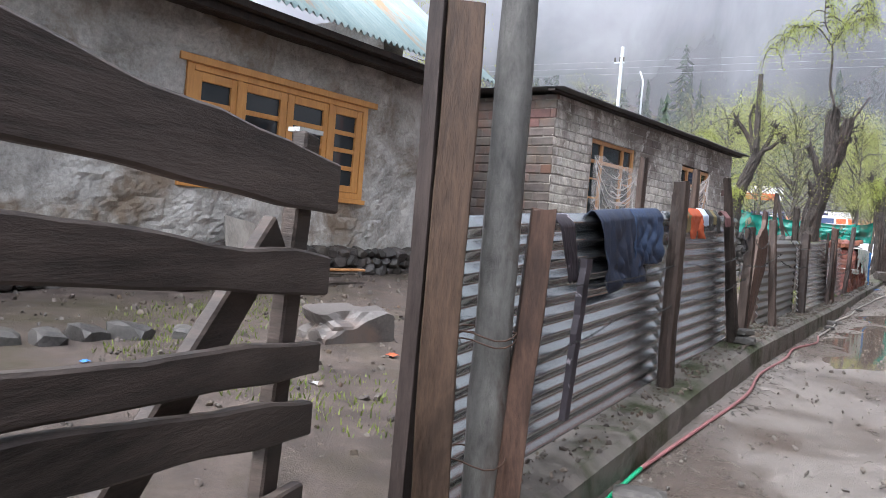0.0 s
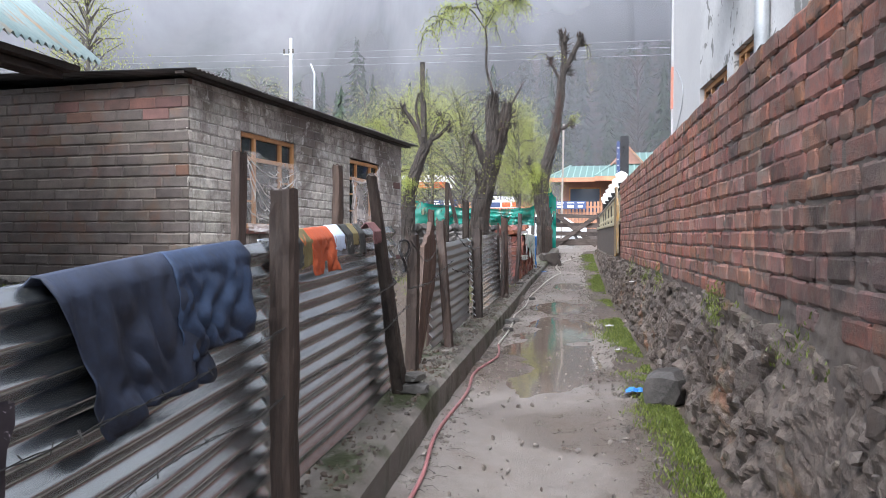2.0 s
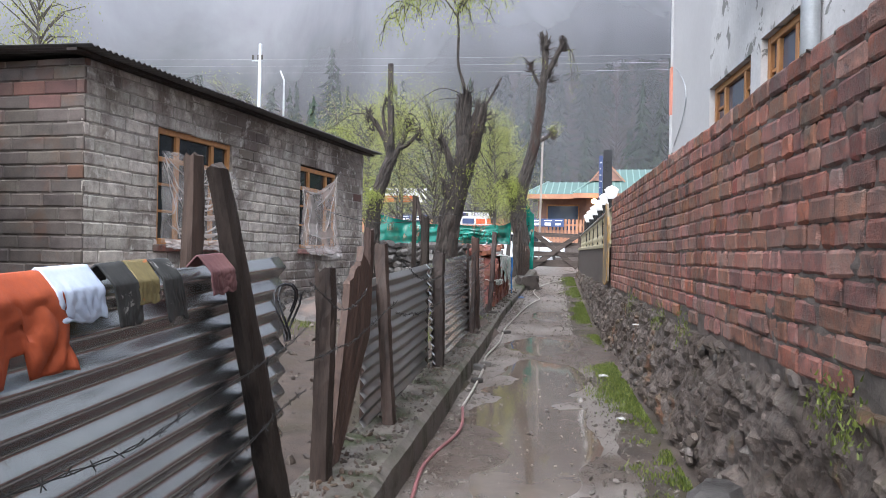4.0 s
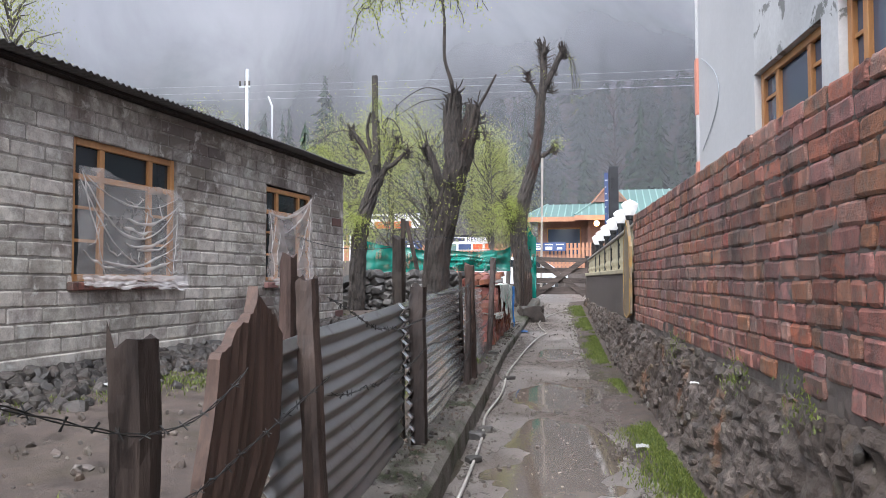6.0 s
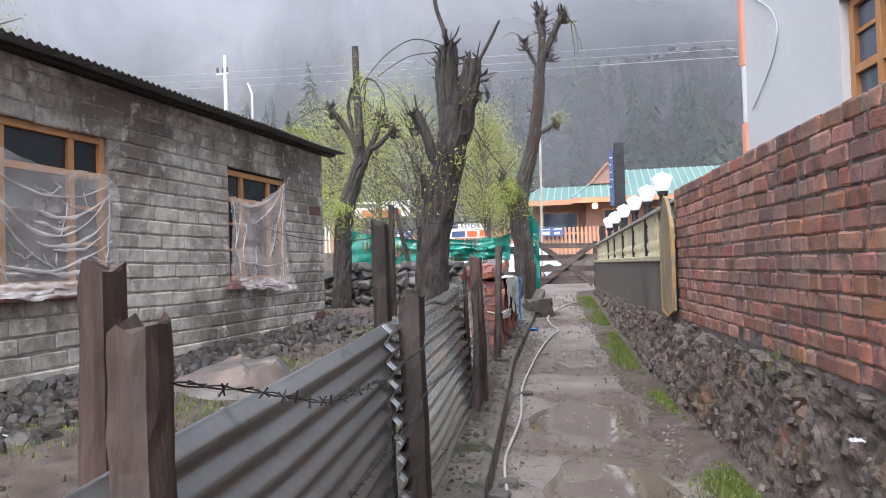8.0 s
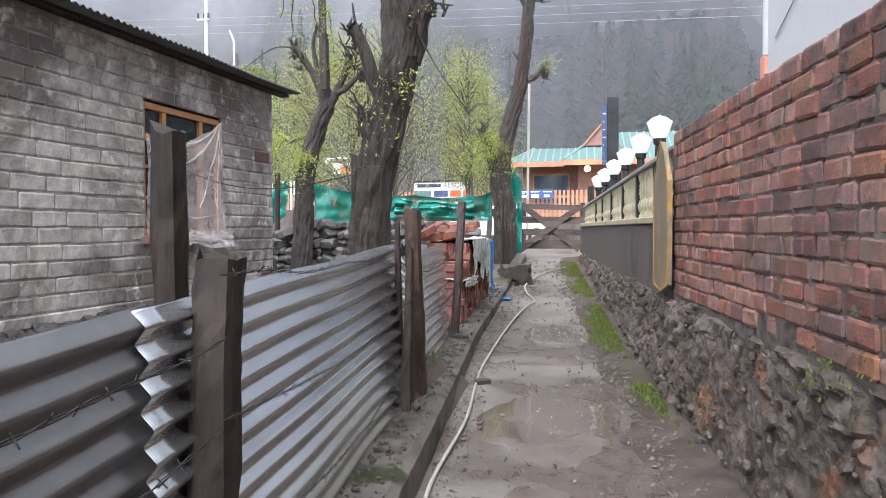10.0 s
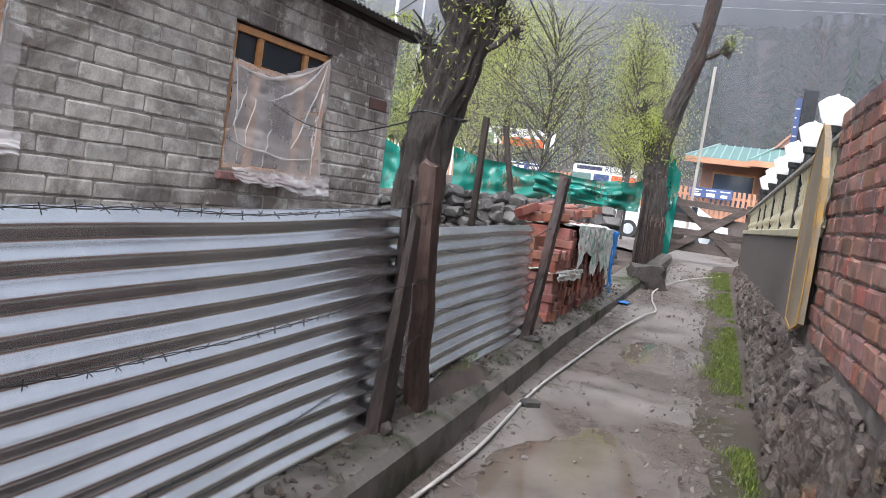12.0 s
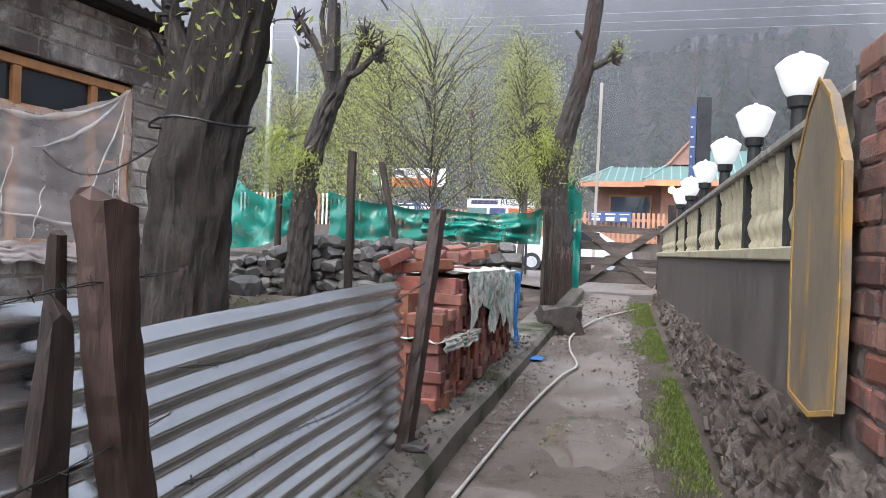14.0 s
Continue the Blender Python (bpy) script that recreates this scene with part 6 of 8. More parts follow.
for k in range(7):
    part("text_line", boxes((-0.455, -0.385 - 0.02 * (k % 3), 26.413, 26.418, 3.48 + 0.18 * k, 3.51 + 0.18 * k)), M_GREENROOF if k < 2 else M_GALV, tall)
part("pole", boxes((-0.27, -0.19, 26.47, 26.55, 1.4, 3.3)), M_BLACKIRON, tall)

pick = thing("picket_fence", "orange and white painted picket fence along the road", "fence")
x = -13.5
k = 0
while x < 1.4:
    ob = part("picket", boxes((x, x + 0.10, 39.5, 39.53, 2.2, 3.50), bev=0.008), M_FENCEORANGE, pick)
    x += 0.17
    k += 1
for z in (2.5, 3.2):
    part("rail", boxes((-13.5, 1.4, 39.54, 39.59, z, z + 0.09)), M_FENCEORANGE, pick)
part("base_wall", boxes((-13.5, 1.4, 39.45, 39.7, 1.2, 2.195)), M_RENDER, pick, "low dark wall under the pickets")
pick2 = thing("picket_fence", "white and orange palings on a low dark wall", "fence")
part("base_wall", boxes((-17, -9.9, 34.1, 34.4, 1.7, 2.65)), M_RENDER, pick2)
for k in range(50):
    x = -17 + 0.14 * k
    part("picket", boxes((x, x + 0.06, 34.2, 34.23, 2.65, 3.65), bev=0.006), M_SIGNWHITE if k % 3 else M_FENCEORANGE, pick2)

lodge = thing("lodge", "long brick lodge with a green sheet roof and orange fascia", "building")
part("front_wall", boxes((-3.4, -1.0, 42.6, 42.9, 1.8, 4.75)), M_RESORTBRICK, lodge)
part("bay_wall", boxes((-1.0, 6.0, 41.9, 42.2, 1.8, 4.75)), M_RESORTBRICK, lodge)
part("end_wall", boxes((-3.4, -3.1, 42.9, 48, 1.8, 4.75)), M_RESORTBRICK, lodge)


def hip(x0, x1, y0, y1, z, h, run):
    vs = [(x0, y0, z), (x1, y0, z), (x1, y1, z), (x0, y1, z), (x0 + run, (y0 + y1) / 2, z + h), (x1 - run, (y0 + y1) / 2, z + h)]
    return vs, [(0, 1, 5, 4), (1, 2, 5), (2, 3, 4, 5), (3, 0, 4), (3, 2, 1, 0)]


part("roof", hip(-4.0, 0.2, 41.6, 47.5, 4.82, 0.85, 1.0), M_GREENROOF, lodge, "green sheet roof")
part("roof", hip(-1.6, 7.5, 40.9, 47.8, 4.82, 1.5, 1.7), M_GREENROOF, lodge, "green sheet roof")
for x0, x1, y0, y1, z, h, run in ((-4.0, 0.2, 41.6, 47.5, 4.82, 0.85, 1.0), (-1.6, 7.5, 40.9, 47.8, 4.82, 1.5, 1.7)):
    bm = bmesh.new()
    ym = (y0 + y1) / 2
    for k in range(1, int((x1 - x0) / 0.32)):
        x = x0 + 0.32 * k
        up = min(1.0, (x - x0) / run, (x1 - x) / run)
        beam(bm, (x, y0 + 0.01, z + 0.02), (x, y0 + (ym - y0) * up, z + 0.02 + h * up), 0.05, 0.03, bev=0)
    for xa, xb in ((x0, x0 + run), (x1, x1 - run)):
        beam(bm, (xa, y0, z + 0.03), (xb, ym, z + h + 0.03), 0.09, 0.06, bev=0)
    part("roof_ribs", bm, M_GREENRIB, lodge, "pressed ribs and hips of the roof sheets")
part("fascia", boxes((-4.0, -1.6, 41.55, 41.6, 4.6, 4.82)), M_FENCEORANGE, lodge, "orange fascia")
part("fascia", boxes((-1.6, 7.5, 40.84, 40.9, 4.6, 4.82)), M_FENCEORANGE, lodge, "orange fascia")
vs = [(-0.75, 42.4, 5.55), (0.75, 42.4, 5.55), (0.0, 42.4, 6.4), (-0.75, 44.3, 5.75), (0.75, 44.3, 5.75), (0.0, 44.3, 6.4)]
part("gable", (vs, [(0, 1, 2), (0, 2, 5, 3), (1, 4, 5, 2)]), M_RESORTBRICK, lodge)
bm = bmesh.new()
beam(bm, (-0.85, 42.32, 5.5), (0.0, 42.32, 6.46), 0.06, 0.08, up=(0, 1, 0))
beam(bm, (0.85, 42.32, 5.5), (0.0, 42.32, 6.46), 0.06, 0.08, up=(0, 1, 0))
part("bargeboard", bm, M_FENCEORANGE, lodge, "orange bargeboards")
for x0, x1, y in ((-2.9, -1.4, 42.57), (-0.2, 0.8, 41.87), (1.8, 2.8, 41.87)):
    w = part("window", boxes((x0, x1, y, y + 0.025, 3.1, 4.3)), M_BLUEGLASS, lodge)
    part("frame", boxes((x0 - 0.06, x1 + 0.06, y - 0.03, y - 0.003, 4.3, 4.38), (x0 - 0.06, x0, y - 0.03, y - 0.003, 3.1, 4.3), (x1, x1 + 0.06, y - 0.03, y - 0.003, 3.1, 4.3)), M_WINWOOD, w)
bulb = thing("wall_lamp", "lit warm lamp under the lodge eaves", "lamp", at=pose(-0.62, 40.6, 4.42))
bm = bmesh.new()
bmesh.ops.create_icosphere(bm, subdivisions=2, radius=0.13)
part("bulb", bm, M_WARM, bulb, smooth=True)
part("arm", boxes((-0.02, 0.02, 0.12, 1.3, -0.02, 0.02)), M_BLACKIRON, bulb)
bm = bmesh.new()
beam(bm, (-2.28, 28.0, 1.5), (-2.22, 28.0, 5.6), 0.06, 0.06)
tagged(part("thin_pole", bm, M_PALEWOOD), "thin bare wooden pole beyond the gate", "pole")


def car(x, y, yaw, label):
    c = thing("parked_car", label, "car", "parked cars", at=pose(x, y, lane_z(y) + 0.02, 0, 0, yaw))
    sec = [(-2.0, 0.35), (-2.05, 0.75), (-1.9, 0.95), (-1.1, 1.02), (-0.55, 1.45), (0.75, 1.48), (1.55, 1.0), (2.0, 0.85), (2.05, 0.4)]
    bm = bmesh.new()
    rings = []
    for w, k in ((-0.80, 0.97), (-0.72, 1.0), (0.72, 1.0), (0.80, 0.97)):
        rings.append([bm.verts.new((a * (0.98 if k < 1 else 1), w * (0.86 if z > 1.1 else 1.0), z * k)) for a, z in sec])
    for p, q in zip(rings, rings[1:]):
        for i in range(len(sec) - 1):
            bm.faces.new((p[i], p[i + 1], q[i + 1], q[i]))
        bm.faces.new((p[-1], p[0], q[0], q[-1]))
    bm.faces.new(rings[0])
    bm.faces.new(list(reversed(rings[-1])))
    bmesh.ops.recalc_face_normals(bm, faces=bm.faces)
    part("body", bm, M_WHITECAR, c)
    for s in (-1, 1):
        part("side_window", boxes((-0.75, 0.95, s * 0.775 - 0.02, s * 0.775 + 0.02, 1.05, 1.35)), M_GLASS, c)
        for wx in (-1.25, 1.3):
            vs, fs = [], []
            tube(vs, fs, [(wx, s * 0.68, 0.31), (wx, s * 0.84, 0.31)], [0.31, 0.31], 16)
            wh = part("wheel", (vs, fs), M_RUBBER, c)
            vs, fs = [], []
            tube(vs, fs, [(wx, s * 0.80, 0.31), (wx, s * 0.85, 0.31)], [0.19, 0.19], 12)
            part("rim", (vs, fs), M_GALV, wh)


car(-3.9, 38.0, 6, "white hatchback car parked beyond the gate")

for x, z1, zt in ((-21.05, 14.5, 0), (-19.45, 12.8, 1)):
    p = thing("utility_pole", "pale steel utility pole with crossarm" if not zt else "slim steel street pole with a bent top", "pole", "utility poles")
    vs, fs = [], []
    tube(vs, fs, [(x, 48, 2), (x, 48, z1 - (0 if not zt else 0.6))] + ([(x - 0.25, 48, z1)] if zt else []), [0.14 if not zt else 0.08, 0.11 if not zt else 0.06] + ([0.05] if zt else []), 10)
    part("shaft", (vs, fs), M_GALV, p, smooth=True)
    if not zt:
        part("crossarm", boxes((x - 0.5, x + 0.2, 47.9, 48.0, z1 - 1.1, z1 - 1.0)), M_GALV, p)
        for k in (-0.45, -0.1, 0.15):
            part("insulator", boxes((x + k - 0.04, x + k + 0.04, 47.9, 48.0, z1 - 0.998, z1 - 0.7)), M_BARE, p)
for k in range(3):
    wire("power_cable", [[(-80 + 130 * i / 12, 48, 15.6 - 0.42 * k - 2.6 * i / 12 - 0.9 * math.sin(math.pi * i / 12)) for i in range(13)]], 0.005, M_GALV, "thin pale overhead power cable across the valley", "cable", "power cables")

# ---- misty forested hillside ----
def conifer_field(seed, rows):
    """Ragged conifers, each of many drooping whorls of separate branches, joined."""
    r = random.Random(seed)
    vs, fs = [], []
    for x, y, z, h in rows:
        w = h * r.uniform(0.14, 0.21)
        nl = 20 if y < 130 else 12
        for k in range(nl):
            f = (k + r.uniform(-0.3, 0.3)) / nl
            zc, rr = z + h * (0.10 + 0.88 * f), w * (1.02 - f) ** 0.85 * r.uniform(0.7, 1.2)
            for i in range(7):
                a, q = r.uniform(0, 6.28), rr * r.uniform(0.55, 1.25)
                c, d, t = math.cos(a), math.sin(a), 0.16 * q + 0.03 * w
                b = len(vs)
                vs += [(x, y, zc + h * 0.05), (x + 0.6 * q * c - t * d, y + 0.6 * q * d + t * c, zc - 0.01 * h), (x + q * c, y + q * d, zc - h * 0.035 * r.uniform(0.2, 1.4)), (x + 0.6 * q * c + t * d, y + 0.6 * q * d - t * c, zc - 0.01 * h)]
                fs.append((b, b + 1, b + 2, b + 3))
    return vs, fs


r = random.Random(77)
rows = []
for i in range(2400):
    y = 64 + 190 * r.random() ** 1.3
    x = r.uniform(-1.15, 0.75) * y
    if y < 75 and -22 < x < 4:
        continue
    rows.append((x, y, ground_z(x, y) - 0.5, r.uniform(5, 9) if r.random() < 0.75 else r.uniform(9, 13)))
tagged(part("conifer_forest", conifer_field(5, rows), M_CONIFER), "misty dark conifer forest on the mountainside", "forest", kind="stuff")
lv, lf = [], []
for i in range(150):
    y = r.uniform(58, 110)
    x = r.uniform(-0.9, 0.6) * y
    z = ground_z(x, y)
    for k in range(7):
        leaves(lv, lf, (x + r.gauss(0, 1.2), y + r.gauss(0, 1), z + r.uniform(1, 5.5)), 16, (0.9, 0.9, 0.8), 0.42, r)
tagged(part("broadleaf_scrub", (lv, lf), M_SCRUB), "pale green spring scrub at the foot of the mountain", "scrub", kind="stuff")
for y, mm in ((60, M_MISTS[0]), (92, M_MISTS[1]), (135, M_MISTS[2])):
    bm = bmesh.new()
    n = 24
    top = [[bm.verts.new((y * 3.2 * (i / n - 0.5) - 8, y + 12 * math.sin(i * 0.9), z)) for i in range(n + 1)] for z in (2, 40, 110)]
    for p, q in zip(top, top[1:]):
        for i in range(n):
            bm.faces.new((p[i], p[i + 1], q[i + 1], q[i]))
    ob = part("backdrop", bm, mm, smooth=True)
    tagged(ob, "bank of pale grey mountain mist", "mist", kind="structure")
# ---- yard entrance: open plank gate, gate post and brace ----
yg = thing("plank_gate", "weathered crooked yard gate of rough dark boards", "gate")


def board(parent, a, b, h0, h1, d, seed, name="board", material=None):
    """A rough-sawn board between two end centres with uneven edges."""
    a, b = Vector(a), Vector(b)
    along = (b - a)
    side = Vector((along.y, -along.x, 0)).normalized()
    vs, fs = [], []
    n = 24
    for i in range(n + 1):
        f = i / n
        c = a + along * f
        h = h0 + (h1 - h0) * f
        up = h / 2 + 0.012 * nz(f * 5, seed, 0, 1.3) + 0.004 * nz(f * 25, seed, 0, 1.3)
        dn = h / 2 + 0.012 * nz(f * 5, seed, 9, 1.3)
        t = d / 2
        bow = side * 0.012 * nz(f * 2, seed, 5, 1.0)
        for s, z in ((t, up - 0.006), (t - 0.006, up), (-t + 0.006, up), (-t, up - 0.006), (-t, -dn + 0.006), (-t + 0.006, -dn), (t - 0.006, -dn), (t, -dn + 0.006)):
            vs.append(c + bow + side * s + Vector((0, 0, z)))
    for i in range(n):
        for k in range(8):
            q = i * 8
            fs.append((q + k, q + 8 + k, q + 8 + (k + 1) % 8, q + (k + 1) % 8))
    fs += [tuple(range(8)), tuple(n * 8 + k for k in reversed(range(8)))]
    return part(name, (vs, fs), material or M_GATEWOOD, parent)


GA, GB = (-0.73, -0.22), (-1.40, 1.45)
for k, (za, zb, ha, hb) in enumerate(((1.740, 1.674, 0.145, 0.132), (1.531, 1.453, 0.09, 0.098), (1.337, 1.243, 0.07, 0.083), (1.249, 1.097, 0.08, 0.09), (1.05, 0.895, 0.09, 0.075))):
    zz = za + (za - zb) * 0.65
    e = 0.0 if k == 0 else 0.012 * k
    board(yg, (GA[0], GA[1], zz), (GB[0] + e, GB[1] - 2 * e, zb), ha + 0.01, hb, 0.035, 60 + k)
bm = bmesh.new()
beam(bm, (-1.385, 1.33, 1.80), (-1.35, 1.22, 0.62), 0.085, 0.04, up=(0.93, 0.37, 0), bev=0.006)
part("stile", bm, M_GATEWOOD, yg)
bm = bmesh.new()
beam(bm, (-1.35, 1.22, 1.56), (-1.14, 0.66, 1.02), 0.10, 0.035, up=(0.93, 0.37, 0), bev=0.006)
part("brace", bm, M_GATEWOOD, yg)
bm = bmesh.new()
beam(bm, (-0.78, -0.22, 0.45), (-0.78, -0.22, 1.95), 0.09, 0.09, up=(0, 1, 0), bev=0.008)
part("hinge_stile", bm, M_GATEWOOD, yg)
part("torn_paper", boxes((-1.41, -1.37, 1.29, 1.37, 1.801, 1.812)), M_PAPER, yg)

# gate post of two brown planks, a grey pole and a leaning brace
gp = thing("gate_post", "tall brown plank gate post with a grey pole beside it", "post", "yard gate posts")


def plank_post(parent, name, base, top, w, d, yaw, seed, material, label=""):
    vs, fs = [], []
    n = 20
    for i in range(n + 1):
        f = i / n
        c = Vector(base).lerp(Vector(top), f)
        c += Vector((0.006 * nz(f * 3, seed, 0, 1), 0.006 * nz(f * 3, seed, 4, 1), 0))
        for sx, sy in ((-1, -0.8), (-0.92, -1), (0.92, -1), (1, -0.8), (1, 0.8), (0.92, 1), (-0.92, 1), (-1, 0.8)):
            j = 1 + 0.05 * nz(f * 8, sx * 2 + seed, sy * 2, 1)
            p = Matrix.Rotation(radians(yaw), 3, "Z") @ Vector((sx * w / 2 * j, sy * d / 2, 0))
            vs.append(c + p + Vector((0, 0, (0.012 * nz(sx * 3, seed, sy, 2)) if i == n else 0)))
    for i in range(n):
        for k in range(8):
            q = i * 8
            fs.append((q + k, q + (k + 1) % 8, q + 8 + (k + 1) % 8, q + 8 + k))
    fs.append(tuple(n * 8 + k for k in range(8)))
    return part(name, (vs, fs), material, parent, label)


plank_post(gp, "front_plank", (-1.19, 1.70, 0.45), (-1.245, 1.76, 2.23), 0.105, 0.045, 35, 1, M_REDWOOD)
plank_post(gp, "side_plank", (-1.29, 1.70, 0.45), (-1.315, 1.745, 2.55), 0.045, 0.09, 20, 2, M_POST)
vs, fs = [], []
limb(vs, fs, [(-1.18, 1.95, 0.4), (-1.19, 1.96, 1.2), (-1.20, 1.97, 2.0), (-1.21, 1.97, 2.75)], 0.062, 0.052, 14, 0.10, 5, 8)
part("pole", (vs, fs), M_GREYPOLE, gp, "grey knotted pole", smooth=True)
plank_post(gp, "brace", (-1.10, 1.93, 0.5), (-1.12, 2.08, 1.68), 0.075, 0.04, 40, 3, M_REDWOOD)
wire("binding_wire", [[(-1.10 + 0.10 * math.cos(a) - 0.1, 1.92 + 0.09 * math.sin(a), 1.28 + 0.01 * math.sin(3 * a) + dz) for a in [k * 0.35 for k in range(19)]] for dz in (0, 0.02, -0.35)], 0.0025, M_RUST, "", "", parent=gp)
# the zinc strip on the yard side of the post, coloured dark for shade
vs, fs = [], []
for i in range(5):
    for j in range(140):
        z = 0.55 + 1.02 * j / 139
        vs.append((-1.36 - 0.022 * i, 1.86 + 0.004 * i + 0.013 * math.cos(2 * math.pi * j * 1.02 / 139 / 0.077), z))
for i in range(4):
    for j in range(139):
        q = i * 140 + j
        fs.append((q, q + 140, q + 141, q + 1))
ob = part("corrugated_sheet", (vs, fs), M_DARKTIN, smooth=True)
ob.modifiers.new("thickness", "SOLIDIFY").thickness = 0.0015
tagged(ob, "narrow corrugated zinc strip turned back at the gate post, coloured dark for shade", "metal sheet", "fence sheets")

# ---- stones, rubble and litter in the yard ----
def scatter(name, label, rows, material, category="stones"):
    return tagged(part(name, join_copies(rows), material), label, category, kind="stuff")


r = random.Random(91)
rows = []
# rubble bank at the foot of the block house
hm = house.matrix_basis
for i in range(1500):
    u, v = r.uniform(-0.6, 8.2), abs(r.gauss(0, 0.42))
    s = r.choice((0.05, 0.07, 0.10, 0.13, 0.18))
    p = hm @ Vector((u, -0.06 - v, 0))
    z = max(ground_z(p.x, p.y), HB - 0.12 - 0.40 * v) - 0.0
    rows.append((r.choice(SMALLST if s < 0.1 else STONES), pose(p.x, p.y, z, r.uniform(0, 360), r.uniform(0, 360), r.uniform(0, 360)) @ Matrix.Diagonal((s * 1.3, s, s * 0.8, 1))))
for i in range(260):
    u, v = r.uniform(0, 5), abs(r.gauss(0, 0.3))
    p = hm @ Vector((-0.06 - v, u, 0))
    s = r.choice((0.07, 0.10, 0.14))
    rows.append((r.choice(SMALLST), pose(p.x, p.y, max(ground_z(p.x, p.y), HB - 0.2 - 0.5 * v), r.uniform(0, 360), r.uniform(0, 360), 0) @ Matrix.Diagonal((s * 1.3, s, s * 0.8, 1))))
scatter("rubble_bank", "dark broken stone rubble banked against the block house", rows, M_DARKRUBBLE, "rubble")
rows = []
for i in range(6000):
    x, y = r.uniform(-10, -1.9), r.uniform(1, 21)
    s = r.choice((0.012, 0.015, 0.02, 0.02, 0.03, 0.03, 0.045, 0.07))
    rows.append((r.choice(SMALLST), pose(x, y, ground_z(x, y) + s * 0.1, r.uniform(0, 360), r.uniform(0, 360), 0) @ Matrix.Diagonal((s * 1.3, s, s * 0.7, 1))))
scatter("yard_gravel", "loose wet gravel and pebbles on the yard", rows, M_RUBBLE, "gravel")
# plinth of dark stones under the plastered house
rows = []
for layer in range(4):
    y = 3.0
    while y < 9.1:
        s = r.uniform(0.13, 0.26)
        rows.append((r.choice(STONES), pose(-6.93, y, 0.80 + 0.12 * layer, r.uniform(-30, 30), r.uniform(-30, 30), r.uniform(0, 360)) @ Matrix.Diagonal((s * 1.2, s * 1.3, s * 0.9, 1))))
        y += s * 0.9
scatter("plinth_stones", "dark dry-laid stone plinth under the plastered house", rows, M_DARKRUBBLE, "plinth")
SLAB = rock_mesh(71, 4, 0.55)
SLAB.materials.append(M_BOULDER)
for x, y, s, lab in ((-3.83, 4.20, 0.62, "large flat grey boulder in the yard"), (-4.70, 2.47, 0.24, "grey stone at the edge of the grass"), (-4.72, 2.72, 0.27, "mossy stone at the edge of the grass"), (-4.64, 2.98, 0.30, "flat grey stone at the edge of the grass"), (-4.85, 2.25, 0.25, "pale stone at the edge of the grass"), (-4.5, 3.3, 0.2, "small grey stone in the yard")):
    ob = new("boulder", SLAB if s > 0.5 else STONES[int(s * 100) % 8])
    ob.matrix_basis = pose(x, y, ground_z(x, y) + 0.10 * s, 8, -6, s * 700) @ Matrix.Diagonal((s * 1.35, s, s * 0.75, 1))
    tagged(ob, lab, "boulder", "boulders")
# broad wet boulder near the block house, with sloping broken faces
vs, fs = [], []
for i in range(41):
    for j in range(41):
        a, b = i / 40 - 0.5, j / 40 - 0.5
        x, y = -4.30 + 1.1 * a, 13.45 + 1.5 * b
        far, pts = noise.voronoi(Vector((x * 2.6 + 0.2 * nz(x, y, 1, 3), y * 2.0, 0.3)))
        face = 0.12 * nz(pts[0].x * 2, pts[0].y * 3, 4, 1.0) + 0.10 * (x * 2.6 - pts[0].x) * nz(pts[0].x, pts[0].y, 7, 2.0) + 0.10 * (y * 2 - pts[0].y) * nz(pts[0].y, pts[0].x, 2, 2.0)
        hump = max(0.0, 1 - 4.0 * (a * a + b * b) + 0.35 * nz(x, y, 3, 2.4))
        vs.append((x, y, ground_z(x, y) - 0.08 + (0.30 + face) * min(1.0, hump * 1.7) * (0.75 + 0.5 * a) + 0.014 * nz(x, y, 4, 9)))
for i in range(40):
    for j in range(40):
        q = i * 41 + j
        fs.append((q, q + 41, q + 42, q + 1))
tagged(part("boulder", (vs, fs), M_BOULDER), "broad smooth wet grey boulder half buried in the yard", "boulder", "boulders")
# boards and litter by the plastered house
for k in range(7):
    bm = bmesh.new()
    beam(bm, (-6.55 + 0.05 * k, 4.6 + 0.12 * k, 0.90 + 0.035 * (k // 2)), (-6.35 + 0.03 * k, 6.4 + 0.1 * k, 0.90 + 0.035 * (k // 2)), 0.12, 0.025)
    tagged(part("loose_plank", bm, M_PALEWOOD if k % 2 else M_WINWOOD), "loose sawn plank lying by the plastered house", "plank", "loose planks")
bm = bmesh.new()
beam(bm, (-6.6, 5.55, 0.85), (-6.85, 5.65, 1.5), 0.42, 0.02, up=(1, 0, 0))
tagged(part("plywood_offcut", bm, M_PALEWOOD), "pale plywood offcut leaning on the plinth", "board")


def rag(x, y, s, material, label, category="litter", z=None, name="litter", hgt=0.35):
    vs, fs = [], []
    n = 10
    for i in range(n + 1):
        for j in range(n + 1):
            a, b = i / n - 0.5, j / n - 0.5
            w = 1 - 1.2 * (a * a + b * b)
            px, py = x + s * a * (1 + 0.15 * nz(a * 3, b * 3, x, 2)), y + s * b * (1 + 0.15 * nz(a * 3, b * 3, y, 2))
            vs.append((px, py, (ground_z(px, py) if z is None else z) + 0.012 + s * hgt * max(0, w) * (0.5 + 0.8 * abs(nz(a * 4, b * 4, x * 3 + y, 2)))))
    for i in range(n):
        for j in range(n):
            q = i * (n + 1) + j
            fs.append((q, q + n + 1, q + n + 2, q + 1))
    return tagged(part(name, (vs, fs), material), label, category)


